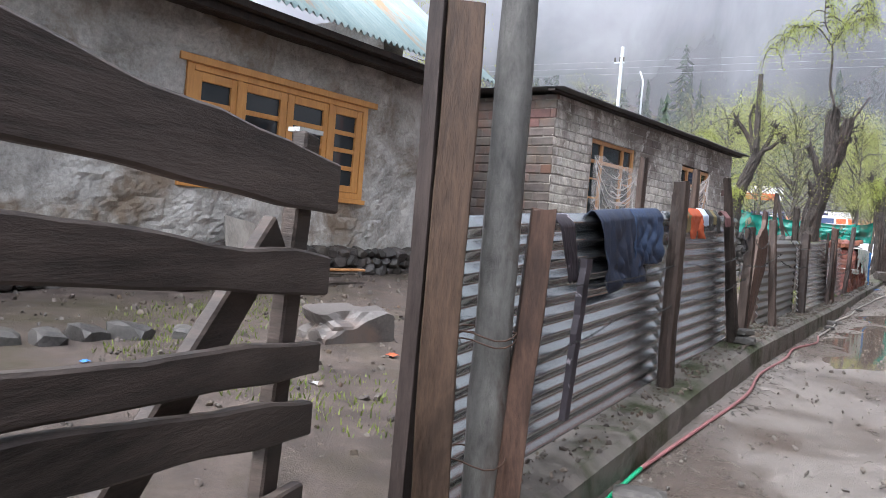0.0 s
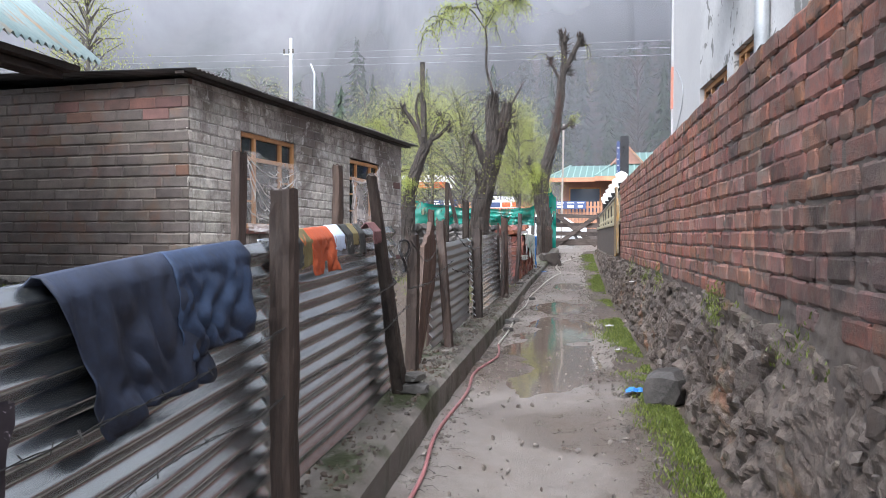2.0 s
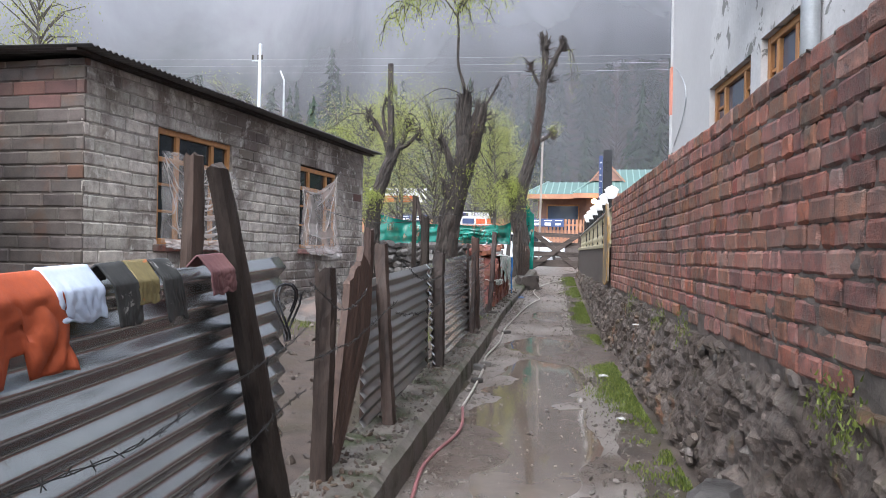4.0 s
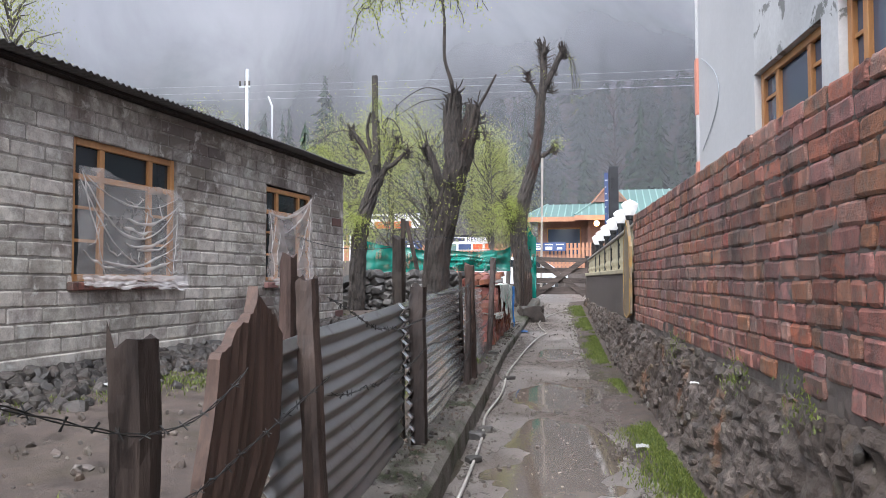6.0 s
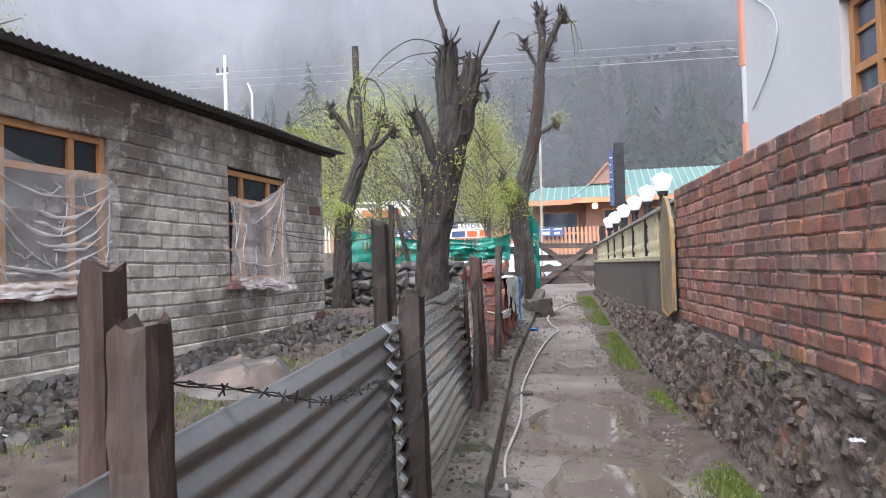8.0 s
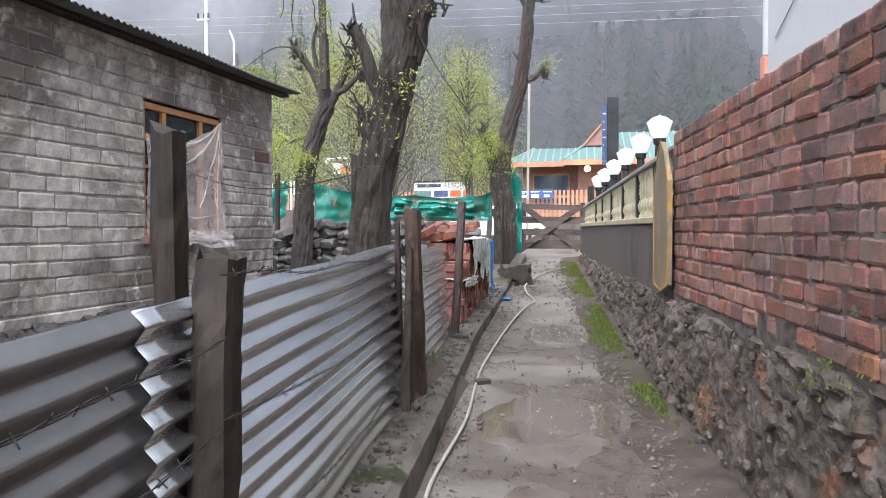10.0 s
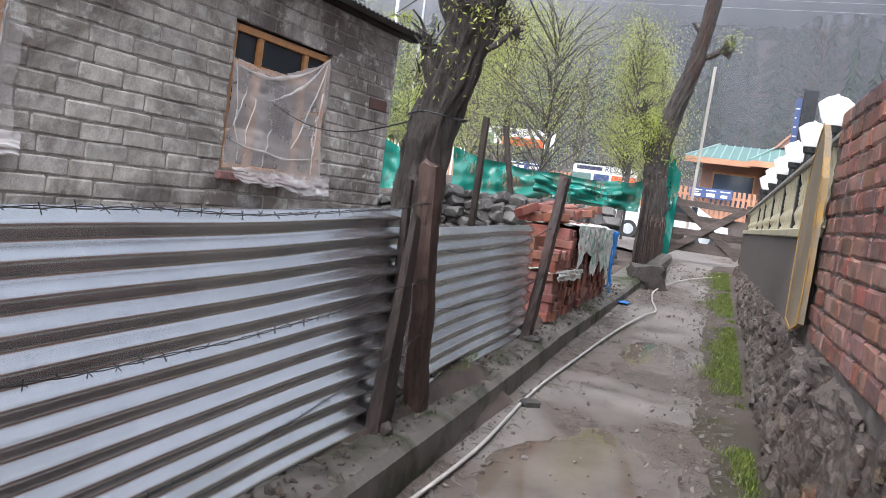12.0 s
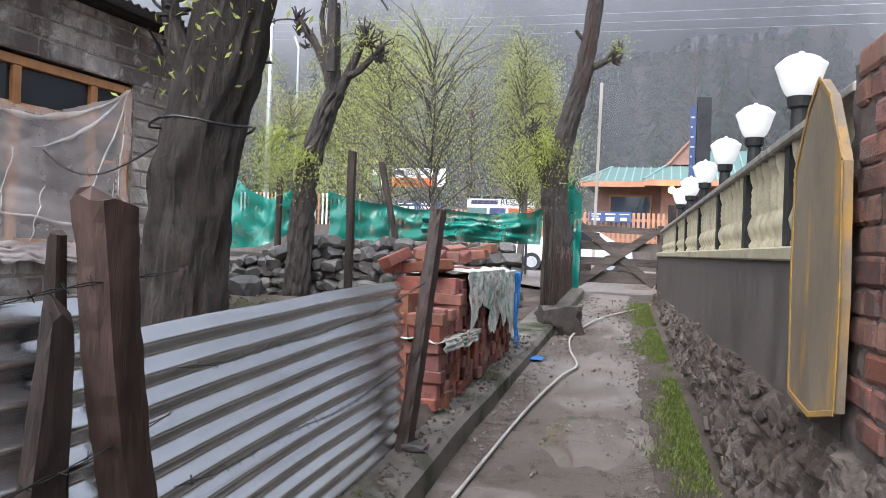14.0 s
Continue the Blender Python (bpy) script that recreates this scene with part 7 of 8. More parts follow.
rag(-4.85, 11.4, 0.16, M_PAPER, "crumpled white plastic bag on the rubble")
rag(-4.6, 9.2, 0.10, M_PAPER, "scrap of white plastic in the yard")
rag(-6.45, 4.7, 0.35, M_PAPER, "white plastic sack lying by the plinth")
rag(-4.07, 2.35, 0.05, M_TARP, "small blue plastic scrap in the grass")
rag(-3.0, 3.1, 0.05, M_PAPER, "white wrapper on the muddy yard")
rag(-2.7, 2.6, 0.06, M_RUSTCLOTH, "orange wrapper on the muddy yard")
rag(-3.2, 4.0, 0.07, M_RUSTCLOTH, "red wrapper on the muddy yard")
rag(-3.4, 17.3, 0.9, M_DARKTIN, "dark folded tarpaulin on the yard by the house", "tarpaulin", name="tarpaulin", hgt=0.12)

# ---- grass ----
def blades(rows, seed, size):
    r = random.Random(seed)
    vs, fs = [], []
    for x, y, z in rows:
        a, h = r.uniform(0, 6.28), size * r.uniform(0.5, 1.4)
        w = 0.09 * h + 0.002
        dx, dy = math.cos(a), math.sin(a)
        lx, ly = r.uniform(-0.6, 0.6) * h, r.uniform(-0.6, 0.6) * h
        b = len(vs)
        vs += [(x - dx * w, y - dy * w, z), (x + dx * w, y + dy * w, z), (x + lx * 0.5 + dx * w * 0.7, y + ly * 0.5 + dy * w * 0.7, z + h * 0.6), (x + lx * 0.5 - dx * w * 0.7, y + ly * 0.5 - dy * w * 0.7, z + h * 0.6), (x + lx, y + ly, z + h)]
        fs += [(b, b + 1, b + 2, b + 3), (b + 3, b + 2, b + 4)]
    return vs, fs


r = random.Random(14)
rows = []
while len(rows) < 30000:
    y = r.uniform(4.0, 22.5)
    d = abs(r.gauss(0.0, 0.07 + 0.08 * max(0, 0.5 + nz(0, y, 9, 1.3)))) + 0.02
    x = wall_x(y) - 0.12 - d
    if 1.3 * nz(x * 0.6, y, 4, 0.9) + 0.7 * nz(x, y, 6, 4.5) + 0.22 - d > r.uniform(-0.25, 0.4):
        rows.append((x, y, lane_z(y) + 0.03))
tagged(part("verge_grass", blades(rows, 3, 0.022), M_GRASS), "strip of bright wet grass and moss along the wall foot", "grass", kind="stuff")
rows = []
while len(rows) < 16000:
    x, y = r.uniform(-9, -2.0), r.uniform(2.5, 21)
    if nz(x, y, 8, 0.55) > 0.12 + r.uniform(0, 0.25):
        rows.append((x, y, ground_z(x, y) - 0.005))
for cx, cy, n, spread in ((-4.35, 12.1, 900, 0.30), (-4.7, 11.9, 600, 0.28), (-4.1, 12.6, 350, 0.25), (-4.15, 14.2, 500, 0.3), (-3.6, 15.3, 400, 0.3)):
    for k in range(n):
        x, y = r.gauss(cx, spread), r.gauss(cy, spread)
        rows.append((x, y, ground_z(x, y) - 0.005))
tagged(part("yard_grass", blades(rows, 4, 0.032), M_GRASS), "thin tufts of wet grass on the muddy yard", "grass", kind="stuff")
rows = []
for i in range(90):
    y, f = r.choice((4.6, 6.0, 6.1, 8.5, 9.5, 11.2)) + r.gauss(0, 0.14), 0.55 + 0.4 * r.random()
    for k in range(8):
        rows.append((wall_x(y) - 0.05 - 0.06 * (1 - f) + r.gauss(0, 0.015), y + r.gauss(0, 0.05), 1.15 + 0.4 * f + r.gauss(0, 0.03)))
tagged(part("wall_weeds", blades(rows, 6, 0.017), M_GRASS), "small green weeds growing out of the wall joints", "weeds", kind="stuff")
# debris and gravel along both edges of the lane
rows = []
for i in range(9000):
    y = r.uniform(2.2, 23.0)
    if r.random() < 0.62:
        x = wall_x(y) - 0.08 - abs(r.gauss(0, 0.22))
    elif r.random() < 0.6:
        x = kerb_x(y) + 0.03 + abs(r.gauss(0, 0.09))
    else:
        x = r.uniform(kerb_x(y), wall_x(y))
    s = r.choice((0.006, 0.008, 0.010, 0.013, 0.018, 0.03))
    rows.append((r.choice(SMALLST), pose(x, y, lane_z(y) + 0.012 + s * 0.15, r.uniform(0, 360), r.uniform(0, 360), 0) @ Matrix.Diagonal((s * 1.4, s, s * 0.7, 1))))
scatter("lane_gravel", "gravel and grit washed to the edges of the lane", rows, M_GRAVEL, "gravel")
vs, fs = [], []
for i in range(1500):
    y = r.uniform(2.5, 23)
    x = wall_x(y) - 0.1 - abs(r.gauss(0, 0.25)) if r.random() < 0.7 else kerb_x(y) + 0.05 + abs(r.gauss(0, 0.12))
    a, l = r.uniform(0, 6.28), r.uniform(0.03, 0.11)
    tube(vs, fs, [(x, y, lane_z(y) + 0.018), (x + l * math.cos(a) * 0.5, y + l * math.sin(a) * 0.5, lane_z(y) + 0.03), (x + l * math.cos(a), y + l * math.sin(a), lane_z(y) + 0.018)], [0.002, 0.002, 0.0012], 4)
tagged(part("fallen_twigs", (vs, fs), M_BARE), "fallen twigs and straw scattered on the wet lane", "twigs", kind="stuff")
# ---- washing on the fence ----
def hung(name, y0, y1, ztop, length, material, label, group, seed, skew=0.0, off=0.0, pinch=0.0, legs=False):
    """Cloth folded over the sheet's top edge: a short fall behind, a long one in front."""
    vs, fs = [], []
    n, m = 26, 34
    for i in range(n + 1):
        u = i / n
        for j in range(m + 1):
            v = j / m
            back = 0.22
            L = length * (1 + 0.10 * nz(u * 3, seed, 0, 1.4))
            if legs and 0.42 < u < 0.58:
                L *= 0.72
            d = (v - back) * L / (1 - back)
            yc = (y0 + y1) / 2 + (u - 0.5) * (y1 - y0) * (1 - pinch * max(0, v - back))
            y = yc + skew * max(0, v - back)
            zt = ztop[0] + (ztop[1] - ztop[0]) * u
            fold = 0.016 * math.sin(u * 17 + 5 * nz(v * 2, seed, u, 1.5)) * min(1, 2.5 * abs(v - back)) + 0.040 * nz(u * 4, v * 3, seed, 1.5) * abs(v - back) + 0.012 * nz(u * 10 + v * 3, v * 2.5, seed, 1.5)
            fold *= min(1.0, ((y1 - y0) / 0.45) ** 1.3)
            if d < 0:
                x, z = -0.035 - fold, zt + d * 0.8
            else:
                x, z = 0.022 + abs(fold) + 0.012, zt - d
            k = max(0.0, 1 - abs(d) / 0.03)
            x = x * (1 - k) + 0.0 * k
            z = z + 0.014 * k
            vs.append((fence_x(y) - 0.02 + off + x, y, z))
    for i in range(n):
        for j in range(m):
            q = i * (m + 1) + j
            fs.append((q, q + m + 1, q + m + 2, q + 1))
    ob = part(name, (vs, fs), material, smooth=True)
    ob.modifiers.new("thickness", "SOLIDIFY").thickness = 0.005
    return tagged(ob, label, "clothing", group)


G = "washing on the fence"
hung("trousers", 3.13, 3.62, (1.72, 1.76), 0.34, M_NAVY, "wet navy trousers draped over the zinc sheet", G, 1, skew=0.22)
hung("jeans", 3.58, 4.03, (1.755, 1.785), 0.27, M_DENIM, "wet blue jeans draped over the zinc sheet", G, 2, skew=0.05, off=0.006)
hung("scarf", 2.70, 2.84, (1.675, 1.685), 0.26, M_SCARF, "dark printed scarf draped over the zinc sheet", G, 3, skew=0.16, pinch=0.3)
vs, fs = [], []
for i in range(18):
    f = i / 17
    z, y = 1.52 - 0.66 * f, 2.955 - 0.10 * f + 0.012 * nz(f * 6, 0, 0, 1.7)
    w = 0.070 * (1 - 0.30 * f) * (1 + 0.25 * nz(f * 9, 3, 0, 1.3))
    x = fence_x(y) + 0.045
    vs += [(x - 0.012, y - w / 2, z), (x + 0.012, y - w / 3, z), (x + 0.014, y + w / 3, z), (x - 0.01, y + w / 2, z)]
for i in range(17):
    for k in range(4):
        fs.append((i * 4 + k, i * 4 + (k + 1) % 4, i * 4 + 4 + (k + 1) % 4, i * 4 + 4 + k))
tagged(part("cloth_strip", (vs, fs), M_SCARF), "twisted black wet cloth strip hanging down the sheet", "cloth")
hung("shirt", 4.62, 4.92, (1.825, 1.838), 0.17, M_RUSTCLOTH, "rust-orange shirt hung over the fence", G, 5, skew=0.05, legs=True)
hung("cap", 4.44, 4.54, (1.81, 1.815), 0.12, M_CAMO, "dark camouflage cloth hung beside the post", G, 4)
hung("top", 4.53, 4.64, (1.82, 1.825), 0.13, M_OLIVE, "olive flowered top hung over the fence", G, 11)
hung("towel", 4.90, 5.05, (1.84, 1.845), 0.09, M_SKY, "pale blue towelling cloth hung over the fence", G, 6, skew=0.03)
hung("shorts", 5.09, 5.18, (1.845, 1.85), 0.12, M_CAMO, "camouflage shorts hung over the fence", G, 7, skew=0.05)
hung("small_top", 5.19, 5.28, (1.85, 1.853), 0.08, M_OLIVE, "small olive and orange flowered top hung up", G, 8)
hung("shorts", 5.29, 5.38, (1.853, 1.856), 0.13, M_CAMO, "camouflage shorts with pale patches hung up", G, 9, skew=0.06)
hung("cloth", 5.55, 5.70, (1.862, 1.868), 0.09, M_MAROON, "dull maroon cloth hung beside the leaning post", G, 10, skew=0.03)


# ---- barbed wire ----
def barbed(y0, y1, z0, z1, sag, seed, label, off=0.055):
    r = random.Random(seed)
    n = int((y1 - y0) / 0.04)
    strands = []
    for ph in (0.0, math.pi):
        strands.append([(fence_x(y0 + (y1 - y0) * i / n) + off + 0.003 * math.cos(i * 1.2 + ph) + 0.015 * nz(i * 0.11, seed, 0, 1.0),
                         y0 + (y1 - y0) * i / n,
                         z0 + (z1 - z0) * i / n - sag * math.sin(math.pi * i / n) + 0.003 * math.sin(i * 1.2 + ph) + 0.018 * nz(i * 0.09, seed, 5, 1.0)) for i in range(n + 1)])
    for i in range(2, n - 1, 2):
        p = Vector(strands[0][i])
        for k in range(2):
            d = Vector((r.uniform(-1, 1), r.uniform(-0.4, 0.4), r.uniform(-1, 1))).normalized() * 0.013
            strands.append([tuple(p - d), tuple(p), tuple(p + d)])
    return wire("barbed_wire", strands, 0.0014, M_BLACKIRON, label, "barbed wire", "barbed wires")


barbed(2.1, 4.42, 1.42, 1.52, 0.05, 1, "rusty barbed wire strung across the zinc sheet")
barbed(2.4, 4.42, 1.10, 1.26, -0.06, 2, "rusty barbed wire slanting across the zinc sheet")
barbed(4.42, 6.25, 1.50, 1.62, 0.06, 3, "rusty barbed wire strung between fence posts")
barbed(4.42, 6.28, 1.28, 1.40, 0.04, 4, "rusty barbed wire sagging between fence posts")
barbed(6.28, 7.9, 1.50, 1.62, 0.05, 5, "rusty barbed wire across the gap in the fence")
barbed(6.3, 7.2, 1.78, 1.72, 0.10, 16, "barbed wire hanging slack at the broken plank")
barbed(7.9, 10.05, 1.88, 1.72, 0.10, 6, "rusty barbed wire above the zinc sheet")
barbed(7.9, 10.05, 1.55, 1.52, 0.06, 7, "rusty barbed wire along the zinc sheet")
barbed(10.05, 13.15, 1.86, 1.93, 0.06, 8, "rusty barbed wire along the top of the sheet")
barbed(10.05, 13.15, 1.54, 1.60, 0.08, 9, "rusty barbed wire along the shiny sheet")
barbed(10.05, 13.18, 1.20, 1.35, 0.12, 10, "rusty barbed wire low on the shiny sheet")
barbed(13.18, 15.6, 1.42, 1.45, 0.05, 11, "rusty barbed wire across the last sheet")
barbed(13.18, 15.6, 1.70, 1.82, 0.06, 12, "rusty barbed wire near the top of the last sheet")
# loose loop of black cable on the leaning post and a clothes line to the willow
wire("cable_loop", [[(fence_x(5.9) + 0.09 + 0.02 * math.sin(a * 2), 5.93 + (0.05 + 0.01 * math.sin(a * 0.7)) * math.cos(a) + 0.004 * a, 1.70 + 0.09 * math.sin(a)) for a in [k * 0.4 for k in range(34)]]], 0.004, M_SIGNBLACK, "loop of black cable hung on the leaning post", "cable")
wire("clothes_line", [[(-5.25 + 2.75 * f, 16.2 - 2.25 * f, 2.62 - 0.18 * math.sin(math.pi * f) - 0.22 * f) for f in [k / 16 for k in range(17)]], [(-2.47 + 0.18 * math.cos(a), 14.0 + 0.18 * math.sin(a), 2.40 + 0.01 * math.sin(3 * a)) for a in [k * 0.4 for k in range(17)]]], 0.005, M_SIGNBLACK, "dark line tied round the willow and the house", "line")

# ---- hose along the kerb ----
def hose(name, material, label, pts, r=0.0105):
    vs, fs = [], []
    limb(vs, fs, pts, r, r, 8, 0.0, 0, 6)
    return tagged(part(name, (vs, fs), material, smooth=True), label, "hose", "hoses")


def along(y, d, dz=0.0):
    return (kerb_x(y) + d, y, lane_z(y) + 0.032 + dz)


hose("hose", M_HOSEGREEN, "bright green hose at the foot of the kerb", [along(1.4, 0.10), along(2.0, 0.07), along(2.6, 0.05), along(3.0, 0.04), along(3.35, 0.035)])
hose("hose", M_HOSEPINK, "faded pink hose lying along the kerb", [along(3.35, 0.035), along(4.2, 0.09), along(5.2, 0.13), along(6.0, 0.07), along(7.0, 0.10), along(7.8, 0.06), along(8.6, 0.16), along(9.3, 0.10)])
hose("hose", M_HOSEGREY, "pale grey hose winding along the lane", [along(9.3, 0.10), along(10.2, 0.11), along(11.2, 0.10), along(12.0, 0.06), along(13.2, 0.13), along(14.5, 0.12), along(15.8, 0.20), along(17.0, 0.26), along(17.9, 0.35), along(18.3, 0.42), along(19.0, 0.28), along(19.8, 0.22), along(21.0, 0.40), along(22.0, 0.80), along(22.9, 1.1)])

# grit lying on the kerb
r = random.Random(44)
rows = []
for k in range(2600):
    y = r.uniform(2.2, 19)
    s = r.choice((0.006, 0.009, 0.012, 0.018, 0.03))
    rows.append((r.choice(SMALLST), pose(kerb_x(y) - r.uniform(0.02, 0.34), y, interp(KERB, y) + 0.004, r.uniform(0, 360), r.uniform(0, 360), 0) @ Matrix.Diagonal((s * 1.4, s, s * 0.7, 1))))
scatter("kerb_grit", "grit and small stones lying along the kerb", rows, M_RUBBLE, "gravel")

# ---- stones on the lane and kerb ----
def stone(x, y, z, s, k, label, rot=0, flat=0.6, name="stone", mesh=None):
    ob = new(name, mesh or STONES[k % 8])
    ob.matrix_basis = pose(x, y, z, 0, 0, rot) @ Matrix.Diagonal((s * 1.35, s, s * flat, 1))
    return tagged(ob, label, "stone", "lane stones")


big = rock_mesh(55, 3, 0.5)
big.materials.append(M_DARKRUBBLE)
stone(-1.93, 19.95, lane_z(19.95) + 0.15, 0.46, 1, "dark angular rock standing on the lane edge", 30, 1.0, "rock", big)
stone(kerb_x(2.95) + 0.16, 2.95, lane_z(2.95) + 0.05, 0.20, 2, "flat wet stone beside the green hose", 20)
stone(kerb_x(6.15) - 0.10, 6.15, interp(KERB, 6.15) + 0.03, 0.19, 3, "flat stone lying on the kerb", 10, 0.45)
stone(kerb_x(6.15) - 0.10, 6.17, interp(KERB, 6.15) + 0.09, 0.15, 4, "smaller stone stacked on the kerb", 70, 0.45)
stone(-1.66, 11.15, lane_z(11.1) + 0.04, 0.16, 5, "flat grey stone beside the hose", 0)
stone(-1.62, 11.45, lane_z(11.4) + 0.03, 0.12, 6, "small grey stone beside the puddle", 0)
stone(kerb_x(14.2) + 0.16, 14.2, lane_z(14.2) + 0.03, 0.12, 7, "small dark stone by the kerb", 40)
stone(kerb_x(10.4) + 0.10, 10.45, lane_z(10.4) + 0.035, 0.11, 1, "broken brown stone on the hose", 40)
stone(-0.02, 7.05, lane_z(7) + 0.13, 0.34, 2, "grey slab leaning at the wall foot", 70, 0.9)
stone(-0.75, 12.9, lane_z(12.9) + 0.02, 0.05, 3, "dark pebble on the wet lane", 0)
stone(kerb_x(15.35) - 0.10, 15.3, interp(KERB, 15.3) + 0.02, 0.14, 4, "pale flat stone at the foot of the plank post", 0, 0.35)
rag(-0.22, 7.28, 0.14, M_TARP, "blue and white wrapper at the wall foot", z=lane_z(7.2) + 0.02)
rag(-0.45, 11.0, 0.09, M_PAPER, "white wrapper in the grass verge", z=lane_z(11) + 0.02)
rag(-0.35, 9.2, 0.06, M_PAPER, "white scrap on the lane edge", z=lane_z(9.2) + 0.02)
rag(-0.22, 10.0, 0.05, M_PAPER, "white scrap stuck on the wall", z=1.33)

# ---- stack of bricks beside the fence ----
stack = thing("brick_stack", "stack of loose red bricks on the kerb under torn sacking", "brick stack", at=pose(-2.27, 16.0, 0))
PB = []
for s in range(6):
    bm = bmesh.new()
    box(bm, -0.11, 0.11, -0.053, 0.053, -0.037, 0.037, bev=0.006)
    for v in bm.verts:
        v.co += Vector((nz(v.co.x * 9, s, 0, 3), nz(v.co.y * 9, s, 4, 3), nz(v.co.z * 9, s, 8, 3))) * 0.006
    me = bpy.data.meshes.new("brick")
    bm.to_mesh(me)
    bm.free()
    me.materials.append(M_NEWBRICK)
    PB.append(me)
r = random.Random(8)
for i in range(18):
    y = 0.06 + 0.125 * i
    floor = interp(KERB, 16 + y)
    levels = 9 if 2 < i < 13 else (7 if i < 16 else 6)
    for k in range(levels):
        for row in range(2):
            if k < levels - 2 and row == 1:
                continue
            ob = new("brick", r.choice(PB))
            ob.parent = stack
            end_on = (i + k) % 2 == 0
            ob.matrix_basis = pose(0.02 - 0.21 * row + r.uniform(-0.02, 0.02), y + r.uniform(-0.01, 0.01), floor + 0.045 + 0.085 * k, r.uniform(-3, 3), r.uniform(-3, 3), r.uniform(-6, 6) + (0 if end_on else 0)) @ Matrix.Rotation(radians(0 if end_on else 90), 4, "X" if not end_on else "Z")
for i in range(16):
    ob = new("brick", r.choice(PB))
    ob.parent = stack
    y = r.uniform(0.3, 1.9)
    ob.matrix_basis = pose(r.uniform(-0.35, 0.02), y, interp(KERB, 16 + y) + 0.85 + r.uniform(-0.02, 0.06), r.uniform(-20, 20), r.uniform(-20, 20), r.uniform(0, 180))
part("core", boxes((-0.45, -0.08, 0.02, 2.2, 0.9, 1.72)), M_NEWBRICK, stack, "bricks packed inside the stack")


def drape(y0, y1, ztop, fall, material, label, seed, x=-2.13):
    vs, fs = [], []
    n, m = 30, 30
    for i in range(n + 1):
        u = i / n
        y = y0 + (y1 - y0) * u
        for j in range(m + 1):
            v = j / m
            L = fall * (0.75 + 0.5 * nz(u * 3, seed, 0, 1.5) + 0.12 * nz(u * 11, seed, 0, 1.5))
            if v < 0.5:
                px, z = x - 0.45 * (1 - 2 * v), ztop + 0.04 * nz(u * 5, v * 5, seed, 1.5) + 0.03
            else:
                px, z = x + 0.02 + 0.03 * abs(nz(u * 6, v * 4, seed, 1.6)), ztop + 0.03 - L * (v - 0.5) * 2
            vs.append((px, y + 0.05 * nz(v * 3, u * 2, seed, 1.5), z))
    for i in range(n):
        for j in range(m):
            q = i * (m + 1) + j
            fs.append((q, q + m + 1, q + m + 2, q + 1))
    ob = part("sacking", (vs, fs), material, smooth=False)
    ob.modifiers.new("thickness", "SOLIDIFY").thickness = 0.003
    return tagged(ob, label, "sack", "torn sacks")


drape(16.55, 17.75, 1.82, 0.42, M_SACK, "torn white and green sacking over the brick stack", 1)
drape(17.2, 18.25, 1.80, 0.55, M_SACK, "ragged woven sack hanging down the bricks", 2)
drape(16.0, 16.9, 1.42, 0.10, M_SACK, "pale torn sacking caught between the bricks", 4, -2.13)
drape(18.15, 18.36, 1.78, 0.75, M_TARP, "blue tarpaulin hanging at the end of the bricks", 3, -2.12)
rag(-1.98, 18.45, 0.22, M_TARP, "blue tarpaulin corner lying on the lane", "tarpaulin", z=lane_z(18.4) + 0.02, name="tarpaulin", hgt=0.1)
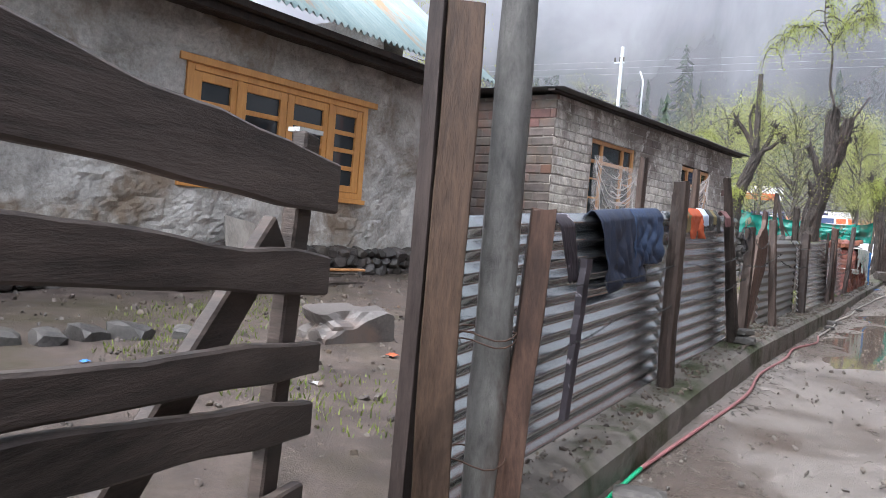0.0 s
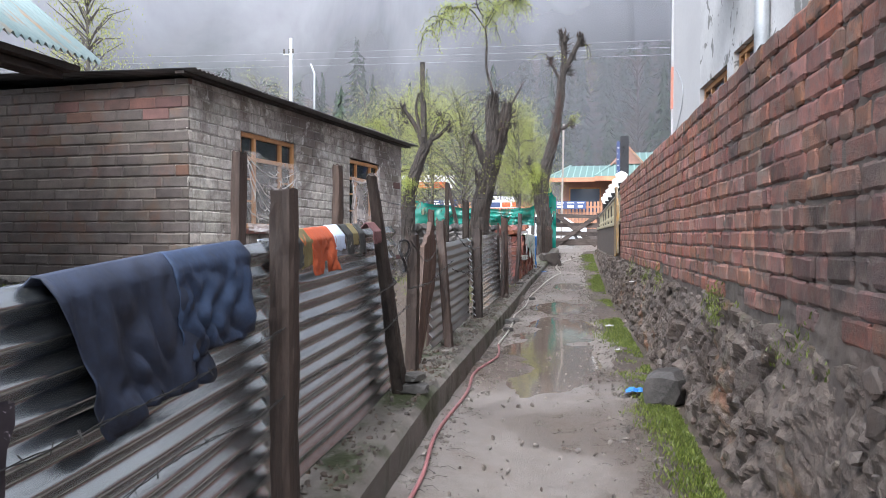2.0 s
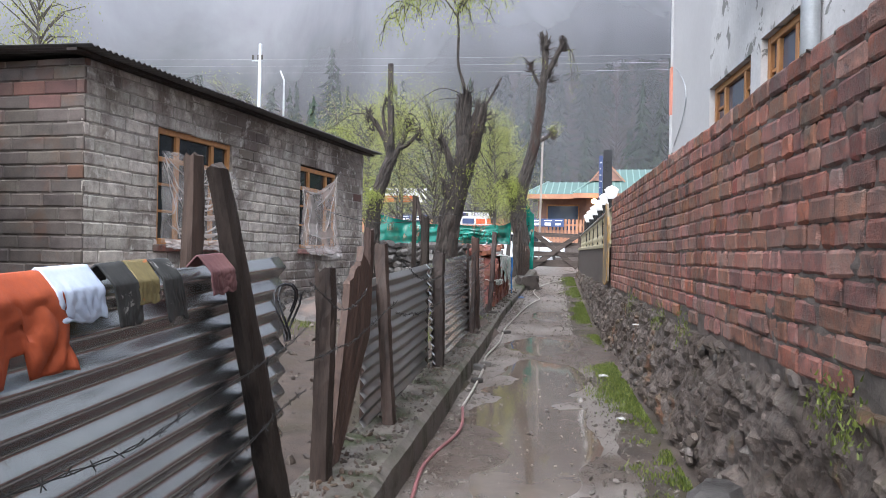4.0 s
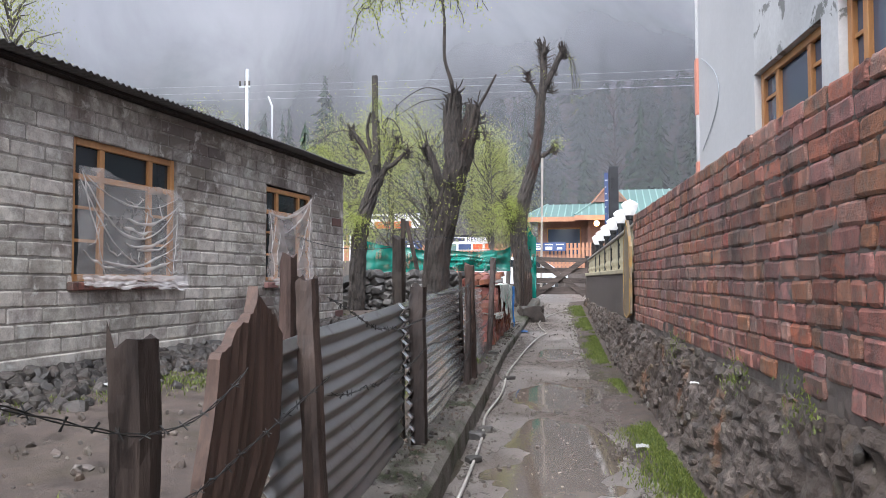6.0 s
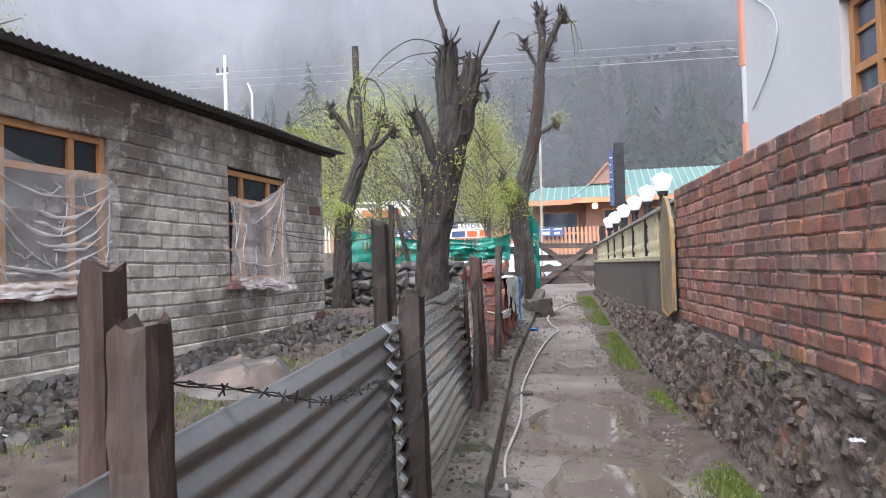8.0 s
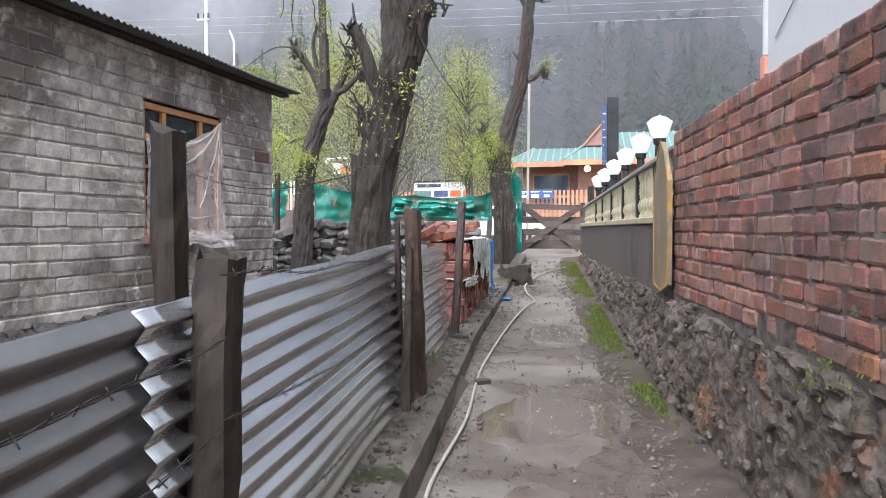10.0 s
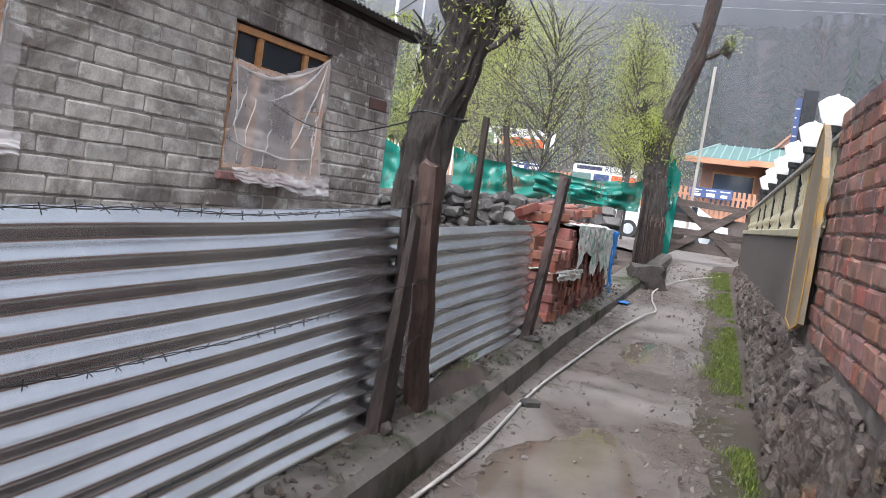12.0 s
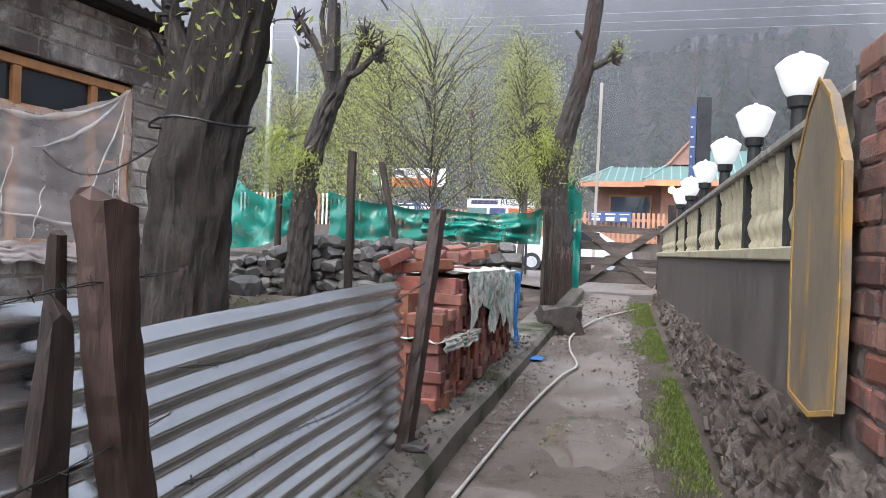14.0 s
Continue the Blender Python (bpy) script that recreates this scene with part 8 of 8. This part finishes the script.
# ---- bricks of the garden wall ----
# thick uneven joints of mortar, nearly flush with the bricks
vs, fs = [], []
nx, nzz = 900, 96
for i in range(nx + 1):
    x = -0.6 + (W_END + 0.6) * i / nx
    for j in range(nzz + 1):
        z = W_FOOT - 0.05 + (W_TOP - 0.035 - W_FOOT + 0.05) * j / nzz
        vs.append((x, -0.0125 + 0.008 * nz(x, z, 2, 5) + 0.009 * nz(x, z, 6, 21), z))
for i in range(nx):
    for j in range(nzz):
        q = i * (nzz + 1) + j
        fs.append((q, q + nzz + 1, q + nzz + 2, q + 1))
part("mortar", (vs, fs), M_MORTAR, wall, "smeared grey-brown mortar joints", smooth=True)
BR = [brick_mesh(0.228, 0.04, 0.0835, 100 + s, 0.0060) for s in range(12)]
HB2 = [brick_mesh(0.113, 0.04, 0.0835, 130 + s, 0.0060) for s in range(6)]
for m in BR + HB2:
    m.materials.append(M_BRICK)
r = random.Random(5)
far, count = [], 0
for c in range(13):
    z = W_TOP - COURSE * (c + 0.5)
    x = -0.4 + (0.115 if c % 2 else 0.0) + r.uniform(-0.02, 0.02)
    while x < W_END - 0.05:
        header = r.random() < (0.6 if c in (3, 8) else 0.25)
        l = 0.118 if header else 0.233
        if x + l > W_END:
            break
        if c == 12 and r.random() < 0.15:
            x += l
            continue
        sag = 0.012 * nz(x, c * 0.4, 0, 0.9)
        m = pose(x + l / 2, -0.018 - 0.0245 + r.uniform(-0.004, 0.004), z + sag, r.uniform(-1.5, 0.8), r.uniform(-1.5, 1.5), r.uniform(-0.9, 0.9)) @ Matrix.Diagonal((1, 1, 1 + r.uniform(-0.05, 0.05), 1))
        me = r.choice(HB2 if header else BR)
        if x < 5.5 and count < 300:
            ob = new("brick", me)
            ob.parent, ob.matrix_basis = wall, m
            count += 1
        else:
            far.append((me, m))
        x += l + r.uniform(0.002, 0.011)
tagged(part("bricks", join_copies(far), M_BRICK_I, wall), kind="stuff")
# squeezed mortar lumps along the top
rows = []
for i in range(140):
    s = r.uniform(0.03, 0.09)
    rows.append((r.choice(SMALLST), pose(r.uniform(-0.5, W_END), r.uniform(-0.16, -0.03), W_TOP - 0.005, 0, 0, r.uniform(0, 360)) @ Matrix.Diagonal((s * 1.6, s, s * 0.4, 1))))
tagged(part("mortar_lumps", join_copies(rows), M_RUBBLE, wall), kind="stuff")
